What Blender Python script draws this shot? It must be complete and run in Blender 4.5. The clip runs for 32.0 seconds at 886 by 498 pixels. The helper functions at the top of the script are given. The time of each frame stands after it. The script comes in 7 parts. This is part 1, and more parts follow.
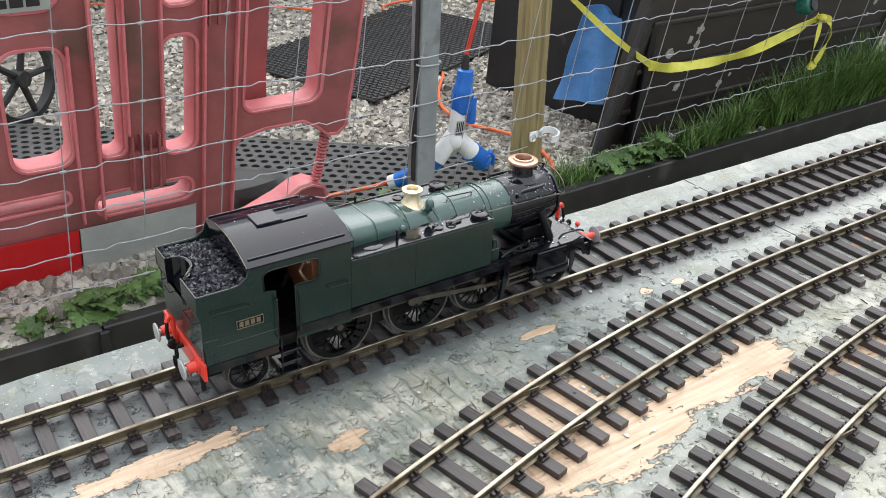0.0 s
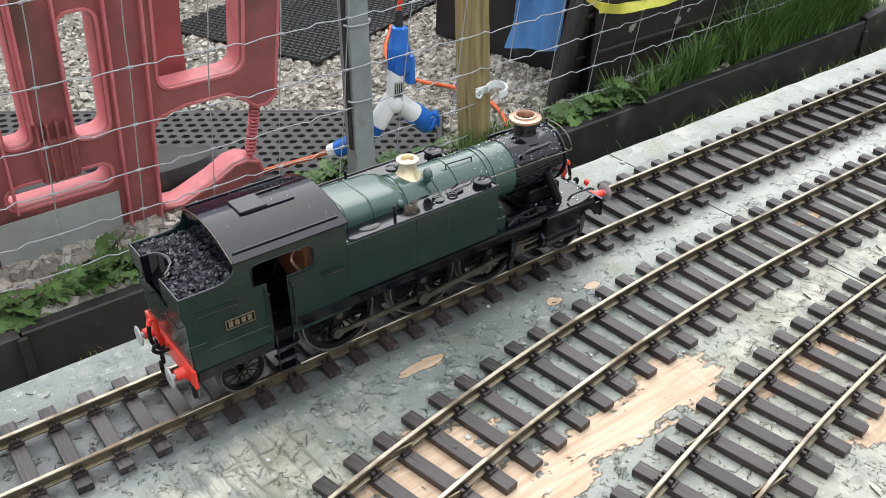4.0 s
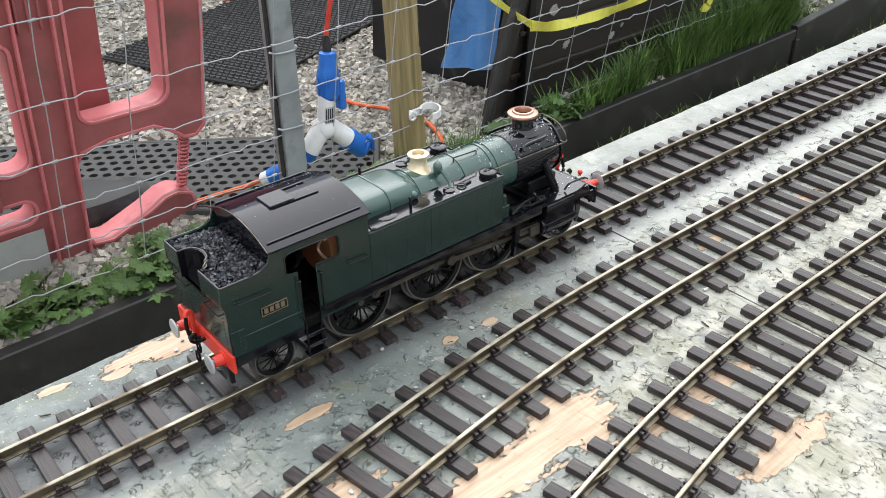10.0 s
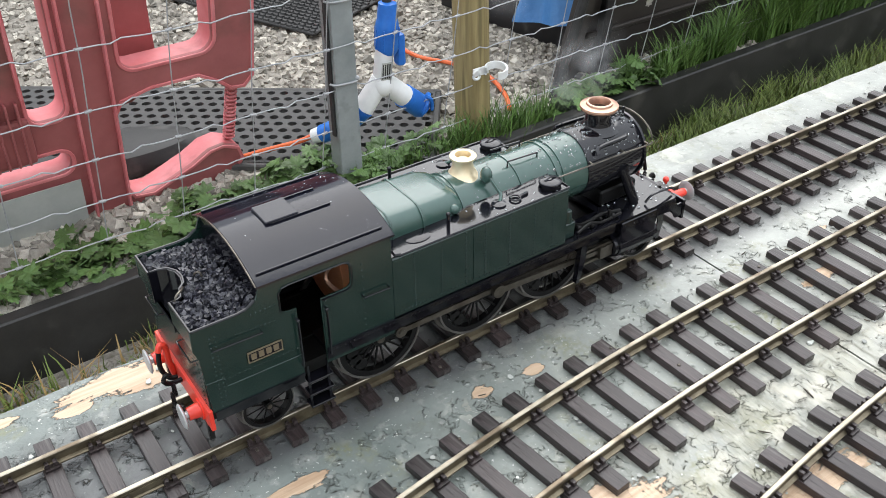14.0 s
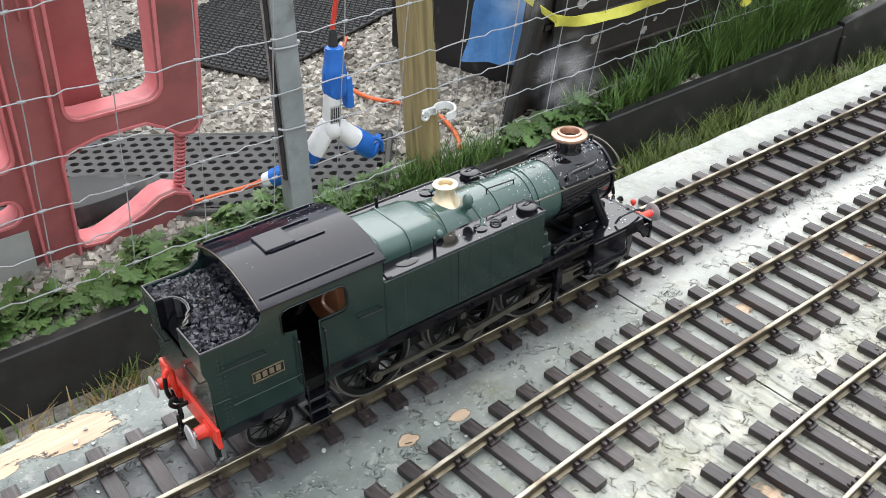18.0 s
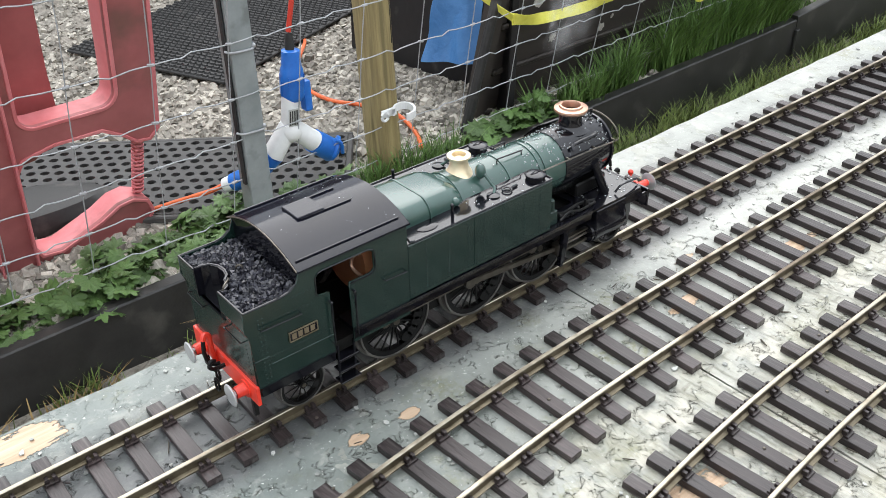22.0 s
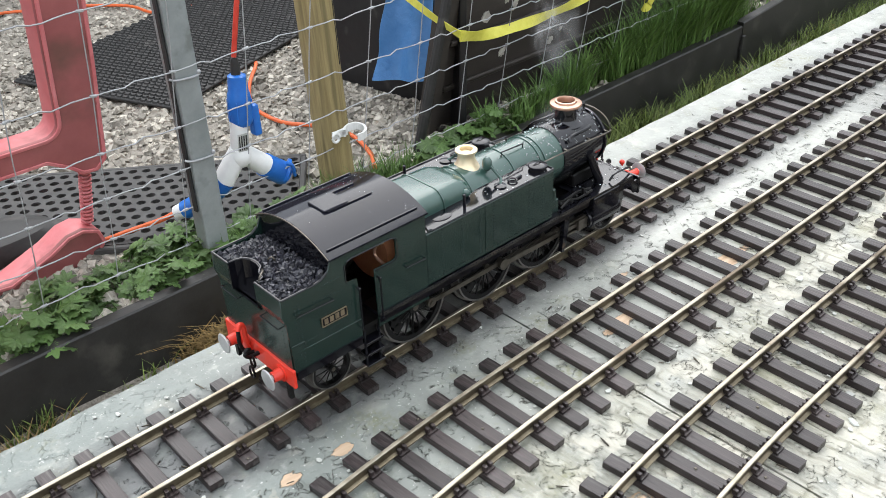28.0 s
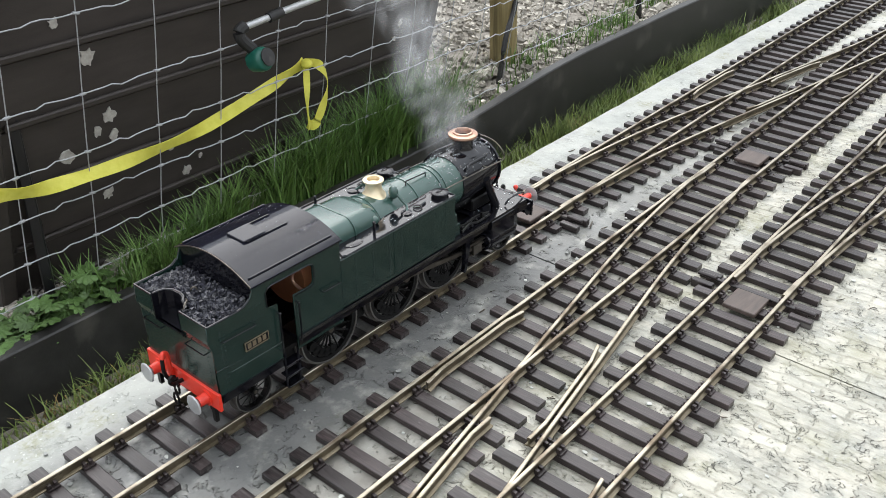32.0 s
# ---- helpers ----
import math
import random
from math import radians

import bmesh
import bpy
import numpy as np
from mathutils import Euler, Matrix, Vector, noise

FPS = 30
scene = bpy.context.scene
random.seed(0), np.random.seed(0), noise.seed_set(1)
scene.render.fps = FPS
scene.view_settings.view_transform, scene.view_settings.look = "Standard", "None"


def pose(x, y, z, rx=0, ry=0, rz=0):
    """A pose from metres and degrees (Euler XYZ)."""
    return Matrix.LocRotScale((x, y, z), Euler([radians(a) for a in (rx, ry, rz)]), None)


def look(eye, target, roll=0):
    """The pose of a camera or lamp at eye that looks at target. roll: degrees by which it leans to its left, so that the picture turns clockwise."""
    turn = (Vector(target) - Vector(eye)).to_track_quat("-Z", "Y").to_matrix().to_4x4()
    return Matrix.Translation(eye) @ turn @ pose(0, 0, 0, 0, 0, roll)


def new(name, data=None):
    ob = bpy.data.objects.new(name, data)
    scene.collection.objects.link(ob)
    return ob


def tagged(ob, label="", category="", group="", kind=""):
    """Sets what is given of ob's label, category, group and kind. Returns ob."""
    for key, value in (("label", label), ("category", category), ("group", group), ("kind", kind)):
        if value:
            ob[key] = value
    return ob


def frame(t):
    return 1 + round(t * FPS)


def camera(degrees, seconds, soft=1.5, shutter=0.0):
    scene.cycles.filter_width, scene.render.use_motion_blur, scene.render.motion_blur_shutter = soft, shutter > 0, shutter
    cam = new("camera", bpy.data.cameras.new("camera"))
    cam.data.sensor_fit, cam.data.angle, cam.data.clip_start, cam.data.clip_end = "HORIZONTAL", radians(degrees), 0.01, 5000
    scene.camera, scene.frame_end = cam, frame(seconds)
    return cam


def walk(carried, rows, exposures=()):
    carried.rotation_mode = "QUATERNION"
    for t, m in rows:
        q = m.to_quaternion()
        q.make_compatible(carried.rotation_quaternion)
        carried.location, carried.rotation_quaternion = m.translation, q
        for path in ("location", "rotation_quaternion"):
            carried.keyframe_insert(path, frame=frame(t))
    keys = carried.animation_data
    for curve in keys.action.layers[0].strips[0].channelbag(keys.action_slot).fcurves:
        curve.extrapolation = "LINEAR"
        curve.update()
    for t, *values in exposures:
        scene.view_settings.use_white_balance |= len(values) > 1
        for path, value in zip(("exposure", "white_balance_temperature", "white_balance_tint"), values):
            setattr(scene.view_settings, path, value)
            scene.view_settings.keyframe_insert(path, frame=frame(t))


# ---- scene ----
cam = camera(52.37, 32.0, 0.75)
PATH = [
    (0, (-0.1823, -0.4837, 0.3939), (0.3227, 0.2256, -0.0979), 2.83),
    (0.5, (-0.1167, -0.4658, 0.3853), (0.3504, 0.2487, -0.1355), 1.76),
    (1, (-0.0644, -0.4486, 0.3815), (0.3720, 0.2699, -0.1601), 0.39),
    (1.5, (-0.0533, -0.4335, 0.3855), (0.3956, 0.2691, -0.1667), 0.10),
    (2, (-0.0625, -0.4288, 0.3817), (0.4098, 0.2581, -0.1707), 0.23),
    (2.5, (-0.0610, -0.4243, 0.3808), (0.4219, 0.2553, -0.1715), 0.41),
    (3, (-0.0549, -0.4252, 0.3828), (0.4329, 0.2538, -0.1658), 0.32),
    (3.5, (-0.0498, -0.4322, 0.3826), (0.4433, 0.2455, -0.1628), -0.06),
    (5.5, (-0.0244, -0.4319, 0.3850), (0.4870, 0.2388, -0.1521), -0.86),
    (6, (-0.0236, -0.4368, 0.3862), (0.4917, 0.2337, -0.1475), -0.87),
    (6.5, (-0.0257, -0.4403, 0.3881), (0.4939, 0.2297, -0.1421), -0.90),
    (7, (-0.0239, -0.4402, 0.3889), (0.5015, 0.2268, -0.1394), -0.91),
    (7.5, (-0.0193, -0.4369, 0.3883), (0.5098, 0.2267, -0.1406), -0.95),
    (8, (-0.0126, -0.4356, 0.3910), (0.5202, 0.2271, -0.1352), -1.05),
    (8.5, (-0.0064, -0.4393, 0.3916), (0.5297, 0.2208, -0.1346), -1.07),
    (9, (-0.0000, -0.4430, 0.3902), (0.5388, 0.2137, -0.1375), -1.16),
    (9.5, (0.0037, -0.4446, 0.3898), (0.5423, 0.2116, -0.1387), -1.23),
    (10, (0.0104, -0.4455, 0.3890), (0.5468, 0.2113, -0.1410), -1.20),
    (10.5, (0.0227, -0.4487, 0.3881), (0.5547, 0.2113, -0.1423), -0.78),
    (11, (0.0286, -0.4543, 0.3888), (0.5451, 0.2188, -0.1407), -0.03),
    (11.5, (0.0444, -0.4318, 0.3892), (0.5545, 0.2437, -0.1432), 0.14),
    (12, (0.0661, -0.3794, 0.3723), (0.5701, 0.2869, -0.1773), 0.12),
    (12.5, (0.0973, -0.3659, 0.3669), (0.5750, 0.3041, -0.2013), -0.02),
    (13, (0.1083, -0.3563, 0.3587), (0.5707, 0.3142, -0.2215), 0.41),
    (13.5, (0.1055, -0.3516, 0.3586), (0.5620, 0.3225, -0.2221), -0.48),
    (14, (0.1069, -0.3509, 0.3586), (0.5661, 0.3242, -0.2188), -0.72),
    (14.5, (0.1086, -0.3522, 0.3610), (0.5685, 0.3260, -0.2122), -0.82),
    (16.5, (0.1214, -0.3574, 0.3663), (0.6015, 0.3178, -0.1936), -1.28),
    (17, (0.1260, -0.3592, 0.3689), (0.6121, 0.3150, -0.1870), -1.33),
    (17.5, (0.1233, -0.3646, 0.3697), (0.6152, 0.3099, -0.1808), -1.24),
    (18, (0.1255, -0.3693, 0.3721), (0.6276, 0.3010, -0.1743), -1.04),
    (18.5, (0.1299, -0.3713, 0.3726), (0.6388, 0.2947, -0.1729), -1.06),
    (19, (0.1298, -0.3732, 0.3732), (0.6435, 0.2898, -0.1713), -1.05),
    (19.5, (0.1328, -0.3750, 0.3740), (0.6509, 0.2846, -0.1705), -1.33),
    (20, (0.1388, -0.3768, 0.3737), (0.6631, 0.2777, -0.1712), -1.47),
    (20.5, (0.1383, -0.3784, 0.3739), (0.6654, 0.2745, -0.1700), -1.38),
    (21, (0.1346, -0.3815, 0.3742), (0.6627, 0.2719, -0.1682), -1.39),
    (21.5, (0.1333, -0.3809, 0.3733), (0.6612, 0.2711, -0.1710), -1.31),
    (22, (0.1353, -0.3808, 0.3722), (0.6633, 0.2693, -0.1742), -1.35),
    (22.5, (0.1380, -0.3801, 0.3719), (0.6655, 0.2698, -0.1751), -1.51),
    (23, (0.1410, -0.3819, 0.3740), (0.6721, 0.2669, -0.1710), -1.71),
    (23.5, (0.1427, -0.3863, 0.3754), (0.6789, 0.2608, -0.1666), -2.11),
    (24, (0.1438, -0.3875, 0.3793), (0.6849, 0.2584, -0.1593), -2.33),
    (24.5, (0.1508, -0.3894, 0.3785), (0.6987, 0.2519, -0.1586), -2.30),
    (26.5, (0.1557, -0.3883, 0.3774), (0.7071, 0.2477, -0.1624), -2.39),
    (27, (0.1590, -0.3883, 0.3775), (0.7132, 0.2457, -0.1619), -2.62),
    (27.5, (0.1612, -0.3877, 0.3799), (0.7186, 0.2457, -0.1568), -2.57),
    (28, (0.1593, -0.3914, 0.3801), (0.7187, 0.2411, -0.1558), -2.42),
    (28.5, (0.1647, -0.3940, 0.3793), (0.7316, 0.2329, -0.1553), -2.24),
    (29, (0.1863, -0.3976, 0.3829), (0.7667, 0.2220, -0.1456), -2.67),
    (29.5, (0.2463, -0.4247, 0.3901), (0.8317, 0.2013, -0.1252), -4.25),
    (30, (0.3531, -0.4851, 0.4088), (0.9444, 0.1571, -0.0791), -3.77),
    (30.5, (0.4698, -0.4989, 0.4105), (1.0913, 0.1187, -0.0714), -2.69),
    (31, (0.6575, -0.4268, 0.3966), (1.3287, 0.1344, -0.0877), -0.19),
    (31.5, (0.7869, -0.3924, 0.4046), (1.4828, 0.1290, -0.0893), 0.94),
    (32, (0.9200, -0.4060, 0.4000), (1.5755, 0.1475, -0.1135), -0.10),
]
walk(cam, [(t, look(eye, target, roll)) for t, eye, target, roll in PATH],
     exposures=((0, 0.86), (9, 0.90), (12, 0.98), (17, 1.06), (24.5, 1.06), (29, 0.98), (30.5, 0.86), (32, 0.86)))
# how far the engine has run along its track, in metres
TRAVEL = [
    (0, -0.2138), (0.5, -0.1785), (1, -0.1675), (1.5, -0.1502), (2, -0.1407), (2.5, -0.1397),
    (3, -0.1224), (3.5, -0.1136), (5.5, -0.0505), (6, -0.0435), (6.5, -0.0318), (7, -0.0179),
    (7.5, -0.0146), (8, -0.0013), (8.5, -0.0010), (9, 0.0000), (9.5, 0.0017), (10, 0.0072),
    (10.5, 0.0100), (11, 0.0102), (11.5, 0.0107), (12, 0.0111), (12.5, 0.0116), (13, 0.0116),
    (13.5, 0.0125), (14, 0.0129), (14.5, 0.0135), (16.5, 0.0361), (17, 0.0412), (17.5, 0.0473),
    (18, 0.0581), (18.5, 0.0665), (19, 0.0697), (19.5, 0.0829), (20, 0.1011), (20.5, 0.1040),
    (21, 0.1068), (21.5, 0.1096), (22, 0.1123), (22.5, 0.1194), (23, 0.1303), (23.5, 0.1336),
    (24, 0.1493), (24.5, 0.1640), (26.5, 0.1664), (27, 0.1668), (27.5, 0.1680), (28, 0.1830),
    (28.5, 0.2303), (29, 0.3010), (29.5, 0.3876), (30, 0.5103), (30.5, 0.6480), (31, 0.7789),
    (31.5, 0.8724), (32, 0.9780),
]

# ---- sky and sun: bright overcast ----
world = bpy.data.worlds.new("overcast_sky")
scene.world = world
world.use_nodes = True
wn = world.node_tree
sky = wn.nodes.new("ShaderNodeTexSky")
sky.sky_type = "NISHITA"
sky.sun_disc = False
sky.sun_elevation, sky.sun_rotation = radians(53), radians(37)
sky.dust_density, sky.ozone_density = 2.0, 1.0
haze = wn.nodes.new("ShaderNodeMix")
haze.data_type = "RGBA"
haze.inputs[0].default_value = 0.93
haze.inputs[7].default_value = (6.5, 6.85, 7.3, 1)
wn.links.new(sky.outputs[0], haze.inputs[6])
# an overcast sky is three times as bright overhead as at the horizon
where = wn.nodes.new("ShaderNodeTexCoord")
height = wn.nodes.new("ShaderNodeSeparateXYZ")
wn.links.new(where.outputs["Generated"], height.inputs[0])
rising = wn.nodes.new("ShaderNodeMapRange")
rising.inputs[3].default_value, rising.inputs[4].default_value = 0.40, 1.24
wn.links.new(height.outputs[2], rising.inputs[0])
dome = wn.nodes.new("ShaderNodeVectorMath")
dome.operation = "SCALE"
wn.links.new(haze.outputs[2], dome.inputs[0])
wn.links.new(rising.outputs[0], dome.inputs["Scale"])
wn.links.new(dome.outputs[0], wn.nodes["Background"].inputs[0])
wn.nodes["Background"].inputs[1].default_value = 0.16
sun = new("sun", bpy.data.lights.new("sun", "SUN"))
sun.data.energy, sun.data.angle, sun.data.color = 1.1, radians(60), (1.0, 0.985, 0.965)
sun.matrix_world = look((0, 0, 0), (-0.45, -0.6, -1))
scene.view_settings.exposure = 0.98


# ---- materials ----
def nodes_of(name):
    m = bpy.data.materials.new(name)
    m.use_nodes = True
    nt = m.node_tree
    return m, nt, nt.nodes["Principled BSDF"], nt.nodes.new, nt.links.new


def mat(name, c1, c2=None, scale=60.0, rough=(0.5, 0.75), bump=0.15, bscale=600.0, metal=0.0, rand=0.0, island=0.0,
        stain=None, stain_at=0.62, stain_scale=25.0, coat=0.0, stretch=(1, 1, 1), spec=0.5, depth=0.001):
    """A surface with variation at two scales, fine relief and, if wanted, stains."""
    m, nt, b, N, K = nodes_of(name)
    c2 = c2 or tuple(min(1, v * 1.35 + 0.004) for v in c1)
    co = N("ShaderNodeTexCoord")
    mp = N("ShaderNodeMapping")
    mp.inputs["Scale"].default_value = stretch
    K(co.outputs["Object"], mp.inputs[0])
    n1 = N("ShaderNodeTexNoise")
    n1.inputs["Scale"].default_value, n1.inputs["Detail"].default_value, n1.inputs["Roughness"].default_value = scale, 6, 0.65
    K(mp.outputs[0], n1.inputs["Vector"])
    rp = N("ShaderNodeMapRange")
    rp.inputs[1].default_value, rp.inputs[2].default_value = 0.3, 0.7
    K(n1.outputs[0], rp.inputs[0])
    mx = N("ShaderNodeMix")
    mx.data_type = "RGBA"
    mx.inputs[6].default_value, mx.inputs[7].default_value = (*c1, 1), (*c2, 1)
    K(rp.outputs[0], mx.inputs[0])
    col = mx.outputs[2]
    if stain:
        n3 = N("ShaderNodeTexNoise")
        n3.inputs["Scale"].default_value, n3.inputs["Detail"].default_value = stain_scale, 8
        K(mp.outputs[0], n3.inputs["Vector"])
        r3 = N("ShaderNodeMapRange")
        r3.inputs[1].default_value, r3.inputs[2].default_value = stain_at - 0.06, stain_at + 0.06
        K(n3.outputs[0], r3.inputs[0])
        m3 = N("ShaderNodeMix")
        m3.data_type = "RGBA"
        m3.inputs[7].default_value = (*stain, 1)
        K(r3.outputs[0], m3.inputs[0])
        K(col, m3.inputs[6])
        col = m3.outputs[2]
    if rand or island:
        src = N("ShaderNodeNewGeometry").outputs["Random Per Island"] if island else N("ShaderNodeObjectInfo").outputs["Random"]
        k = island or rand
        rr = N("ShaderNodeMapRange")
        rr.inputs[3].default_value, rr.inputs[4].default_value = 1 - k, 1 + k
        K(src, rr.inputs[0])
        hs = N("ShaderNodeHueSaturation")
        K(rr.outputs[0], hs.inputs["Value"])
        K(col, hs.inputs["Color"])
        col = hs.outputs[0]
    K(col, b.inputs["Base Color"])
    n2 = N("ShaderNodeTexNoise")
    n2.inputs["Scale"].default_value, n2.inputs["Detail"].default_value = bscale, 5
    K(mp.outputs[0], n2.inputs["Vector"])
    rg = N("ShaderNodeMapRange")
    rg.inputs[3].default_value, rg.inputs[4].default_value = rough
    K(n1.outputs[0], rg.inputs[0])
    K(rg.outputs[0], b.inputs["Roughness"])
    if bump:
        bp = N("ShaderNodeBump")
        bp.inputs["Strength"].default_value, bp.inputs["Distance"].default_value = bump, depth
        K(n2.outputs[0], bp.inputs["Height"])
        K(bp.outputs[0], b.inputs["Normal"])
    b.inputs["Metallic"].default_value = metal
    b.inputs["Specular IOR Level"].default_value = spec
    if coat:
        b.inputs["Coat Weight"].default_value, b.inputs["Coat Roughness"].default_value = coat, 0.12
    return m


def board_material():
    """Grey-green paint, cracked and flaking, worn through to plywood in patches, with a fibrous imprint in places."""
    m, nt, b, N, K = nodes_of("weathered_painted_plywood")
    co = N("ShaderNodeTexCoord").outputs["Object"]

    def noise_at(scale, detail=6, vec=co, rough=0.6):
        n = N("ShaderNodeTexNoise")
        n.inputs["Scale"].default_value, n.inputs["Detail"].default_value, n.inputs["Roughness"].default_value = scale, detail, rough
        K(vec, n.inputs["Vector"])
        return n.outputs[0]

    def ramp(v, lo, hi, a=0.0, z=1.0):
        r = N("ShaderNodeMapRange")
        r.inputs[1].default_value, r.inputs[2].default_value, r.inputs[3].default_value, r.inputs[4].default_value = lo, hi, a, z
        K(v, r.inputs[0])
        return r.outputs[0]

    def math_of(op, a, c):
        n = N("ShaderNodeMath")
        n.operation = op
        for k, v in enumerate((a, c)):
            if isinstance(v, (int, float)):
                n.inputs[k].default_value = v
            else:
                K(v, n.inputs[k])
        return n.outputs[0]

    def blend(f, a, c):
        n = N("ShaderNodeMix")
        n.data_type = "RGBA"
        for k, v in ((6, a), (7, c)):
            if isinstance(v, tuple):
                n.inputs[k].default_value = (*v, 1)
            else:
                K(v, n.inputs[k])
        K(f, n.inputs[0])
        return n.outputs[2]

    xyz = N("ShaderNodeSeparateXYZ")
    K(co, xyz.inputs[0])
    X, Y = xyz.outputs[0], xyz.outputs[1]
    paint = blend(ramp(noise_at(14), 0.35, 0.68), (0.122, 0.142, 0.130), (0.210, 0.232, 0.213))
    # sky glare put into the paint: paler further along
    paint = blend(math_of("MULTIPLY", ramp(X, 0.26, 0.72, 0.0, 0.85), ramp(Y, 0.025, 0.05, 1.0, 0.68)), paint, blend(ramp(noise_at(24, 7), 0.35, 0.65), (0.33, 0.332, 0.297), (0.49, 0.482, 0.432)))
    # chalky paint, stronger towards the open side and further along
    chalk = math_of("MULTIPLY", ramp(math_of("ADD", math_of("MULTIPLY", Y, -1.6), math_of("MULTIPLY", X, 0.16)), 0.22, 0.56), ramp(noise_at(30), 0.3, 0.6))
    paint = blend(chalk, paint, (0.43, 0.41, 0.345))
    # layers of flaked paint, one scale of the skin lighter or darker than the next
    warp = N("ShaderNodeVectorMath")
    warp.operation = "MULTIPLY_ADD"
    nn = N("ShaderNodeTexNoise")
    nn.inputs["Scale"].default_value, nn.inputs["Detail"].default_value = 70, 4
    K(co, nn.inputs["Vector"])
    K(nn.outputs[1], warp.inputs[0])
    warp.inputs[1].default_value = (0.024, 0.024, 0.0)
    K(co, warp.inputs[2])
    skin = N("ShaderNodeTexVoronoi")
    skin.inputs["Scale"].default_value = 95
    K(warp.outputs[0], skin.inputs["Vector"])
    tone = N("ShaderNodeSeparateColor")
    K(skin.outputs["Color"], tone.inputs[0])
    scaly = math_of("MAXIMUM", ramp(noise_at(17, 5), 0.52, 0.64, 0, 0.8), math_of("MULTIPLY", ramp(Y, -0.12, -0.15), ramp(X, 0.20, 0.42, 0.25, 0.6)))
    lost = math_of("MULTIPLY", ramp(tone.outputs[0], 0.60, 0.66), scaly)
    paint = blend(math_of("MULTIPLY", lost, 0.5), paint, (0.50, 0.485, 0.41))
    deep = math_of("MULTIPLY", ramp(tone.outputs[1], 0.76, 0.80), scaly)
    paint = blend(math_of("MULTIPLY", deep, 0.45), paint, (0.135, 0.142, 0.115))
    paint = blend(ramp(noise_at(95, 8), 0.56, 0.70, 0, 0.6), paint, (0.40, 0.405, 0.365))
    paint = blend(ramp(noise_at(38, 9, rough=0.75), 0.55, 0.66, 0, 0.55), paint, (0.125, 0.135, 0.115))
    green = math_of("MULTIPLY", ramp(noise_at(22), 0.55, 0.66), ramp(noise_at(300), 0.4, 0.6))
    paint = blend(math_of("MULTIPLY", green, 0.6), paint, (0.17, 0.17, 0.07))
    speck = ramp(noise_at(420, 3), 0.66, 0.70)
    paint = blend(math_of("MULTIPLY", speck, 0.8), paint, (0.62, 0.62, 0.58))
    # oil dropped between the inner track's rails; engine's dark reflection painted beside further along
    oil_and_reflection = math_of("MULTIPLY", ramp(Y, -0.05, -0.035), ramp(Y, 0.055, 0.03))
    spread = math_of("MULTIPLY", math_of("MULTIPLY", ramp(Y, -0.10, -0.06), ramp(Y, 0.05, 0.03)), ramp(X, 0.95, 1.15))
    oil_and_reflection = math_of("MULTIPLY", math_of("MAXIMUM", oil_and_reflection, spread), math_of("MULTIPLY", ramp(X, 2.0, 1.45), ramp(noise_at(45, 7), 0.24, 0.48)))
    paint = blend(math_of("MULTIPLY", oil_and_reflection, 0.82), paint, (0.070, 0.071, 0.073))
    grime = math_of("MULTIPLY", math_of("MAXIMUM", math_of("MULTIPLY", ramp(Y, -0.155, -0.142), ramp(Y, -0.072, -0.084)), math_of("MULTIPLY", ramp(Y, -0.262, -0.248), ramp(Y, -0.178, -0.190))), ramp(X, 0.70, 1.0))
    paint = blend(math_of("MULTIPLY", grime, ramp(noise_at(28, 7), 0.34, 0.62, 0.25, 0.8)), paint, (0.15, 0.135, 0.115))
    # sleepers of lifted tracks, printed into the paint
    mp = N("ShaderNodeMapping")
    mp.inputs["Rotation"].default_value = (0, 0, radians(-6))
    mp.inputs["Scale"].default_value = (1, 0.16, 1)
    K(co, mp.inputs[0])
    start = math_of("MULTIPLY", ramp(Y, -0.045, -0.066), ramp(X, 0.19, 0.10))
    zone = math_of("MAXIMUM", math_of("MULTIPLY", ramp(Y, -0.125, -0.155), ramp(X, 0.26, 0.42)), start)
    zone = math_of("MULTIPLY", zone, ramp(noise_at(16), 0.28, 0.44))
    ridge = ramp(noise_at(85, 5, mp.outputs[0], 0.7), 0.40, 0.60)
    lay = math_of("MULTIPLY", zone, ridge)
    wp = N("ShaderNodeVectorMath")
    wp.operation = "MULTIPLY_ADD"
    wn2 = N("ShaderNodeTexNoise")
    wn2.inputs["Scale"].default_value, wn2.inputs["Detail"].default_value = 45, 4
    K(co, wn2.inputs["Vector"])
    K(wn2.outputs[1], wp.inputs[0])
    wp.inputs[1].default_value = (0.009, 0.009, 0)
    K(co, wp.inputs[2])
    turn = N("ShaderNodeMapping")
    turn.inputs["Rotation"].default_value = (0, 0, radians(86))
    K(wp.outputs[0], turn.inputs[0])
    br = N("ShaderNodeTexBrick")
    br.inputs["Scale"].default_value = 1.0
    br.inputs["Brick Width"].default_value, br.inputs["Row Height"].default_value = 0.046, 0.0115
    br.inputs["Mortar Size"].default_value, br.inputs["Mortar Smooth"].default_value = 0.0019, 1.0
    br.inputs["Color1"].default_value, br.inputs["Color2"].default_value = (0.36, 0.345, 0.27, 1), (0.58, 0.56, 0.47, 1)
    br.inputs["Mortar"].default_value = (0.17, 0.155, 0.10, 1)
    K(turn.outputs[0], br.inputs["Vector"])
    outer_side = math_of("MULTIPLY", math_of("MULTIPLY", ramp(Y, -0.305, -0.34), ramp(X, 0.75, 1.0)), 0.75)
    between = math_of("MULTIPLY", math_of("MULTIPLY", ramp(Y, -0.14, -0.152), ramp(X, 0.36, 0.48)), 0.8)
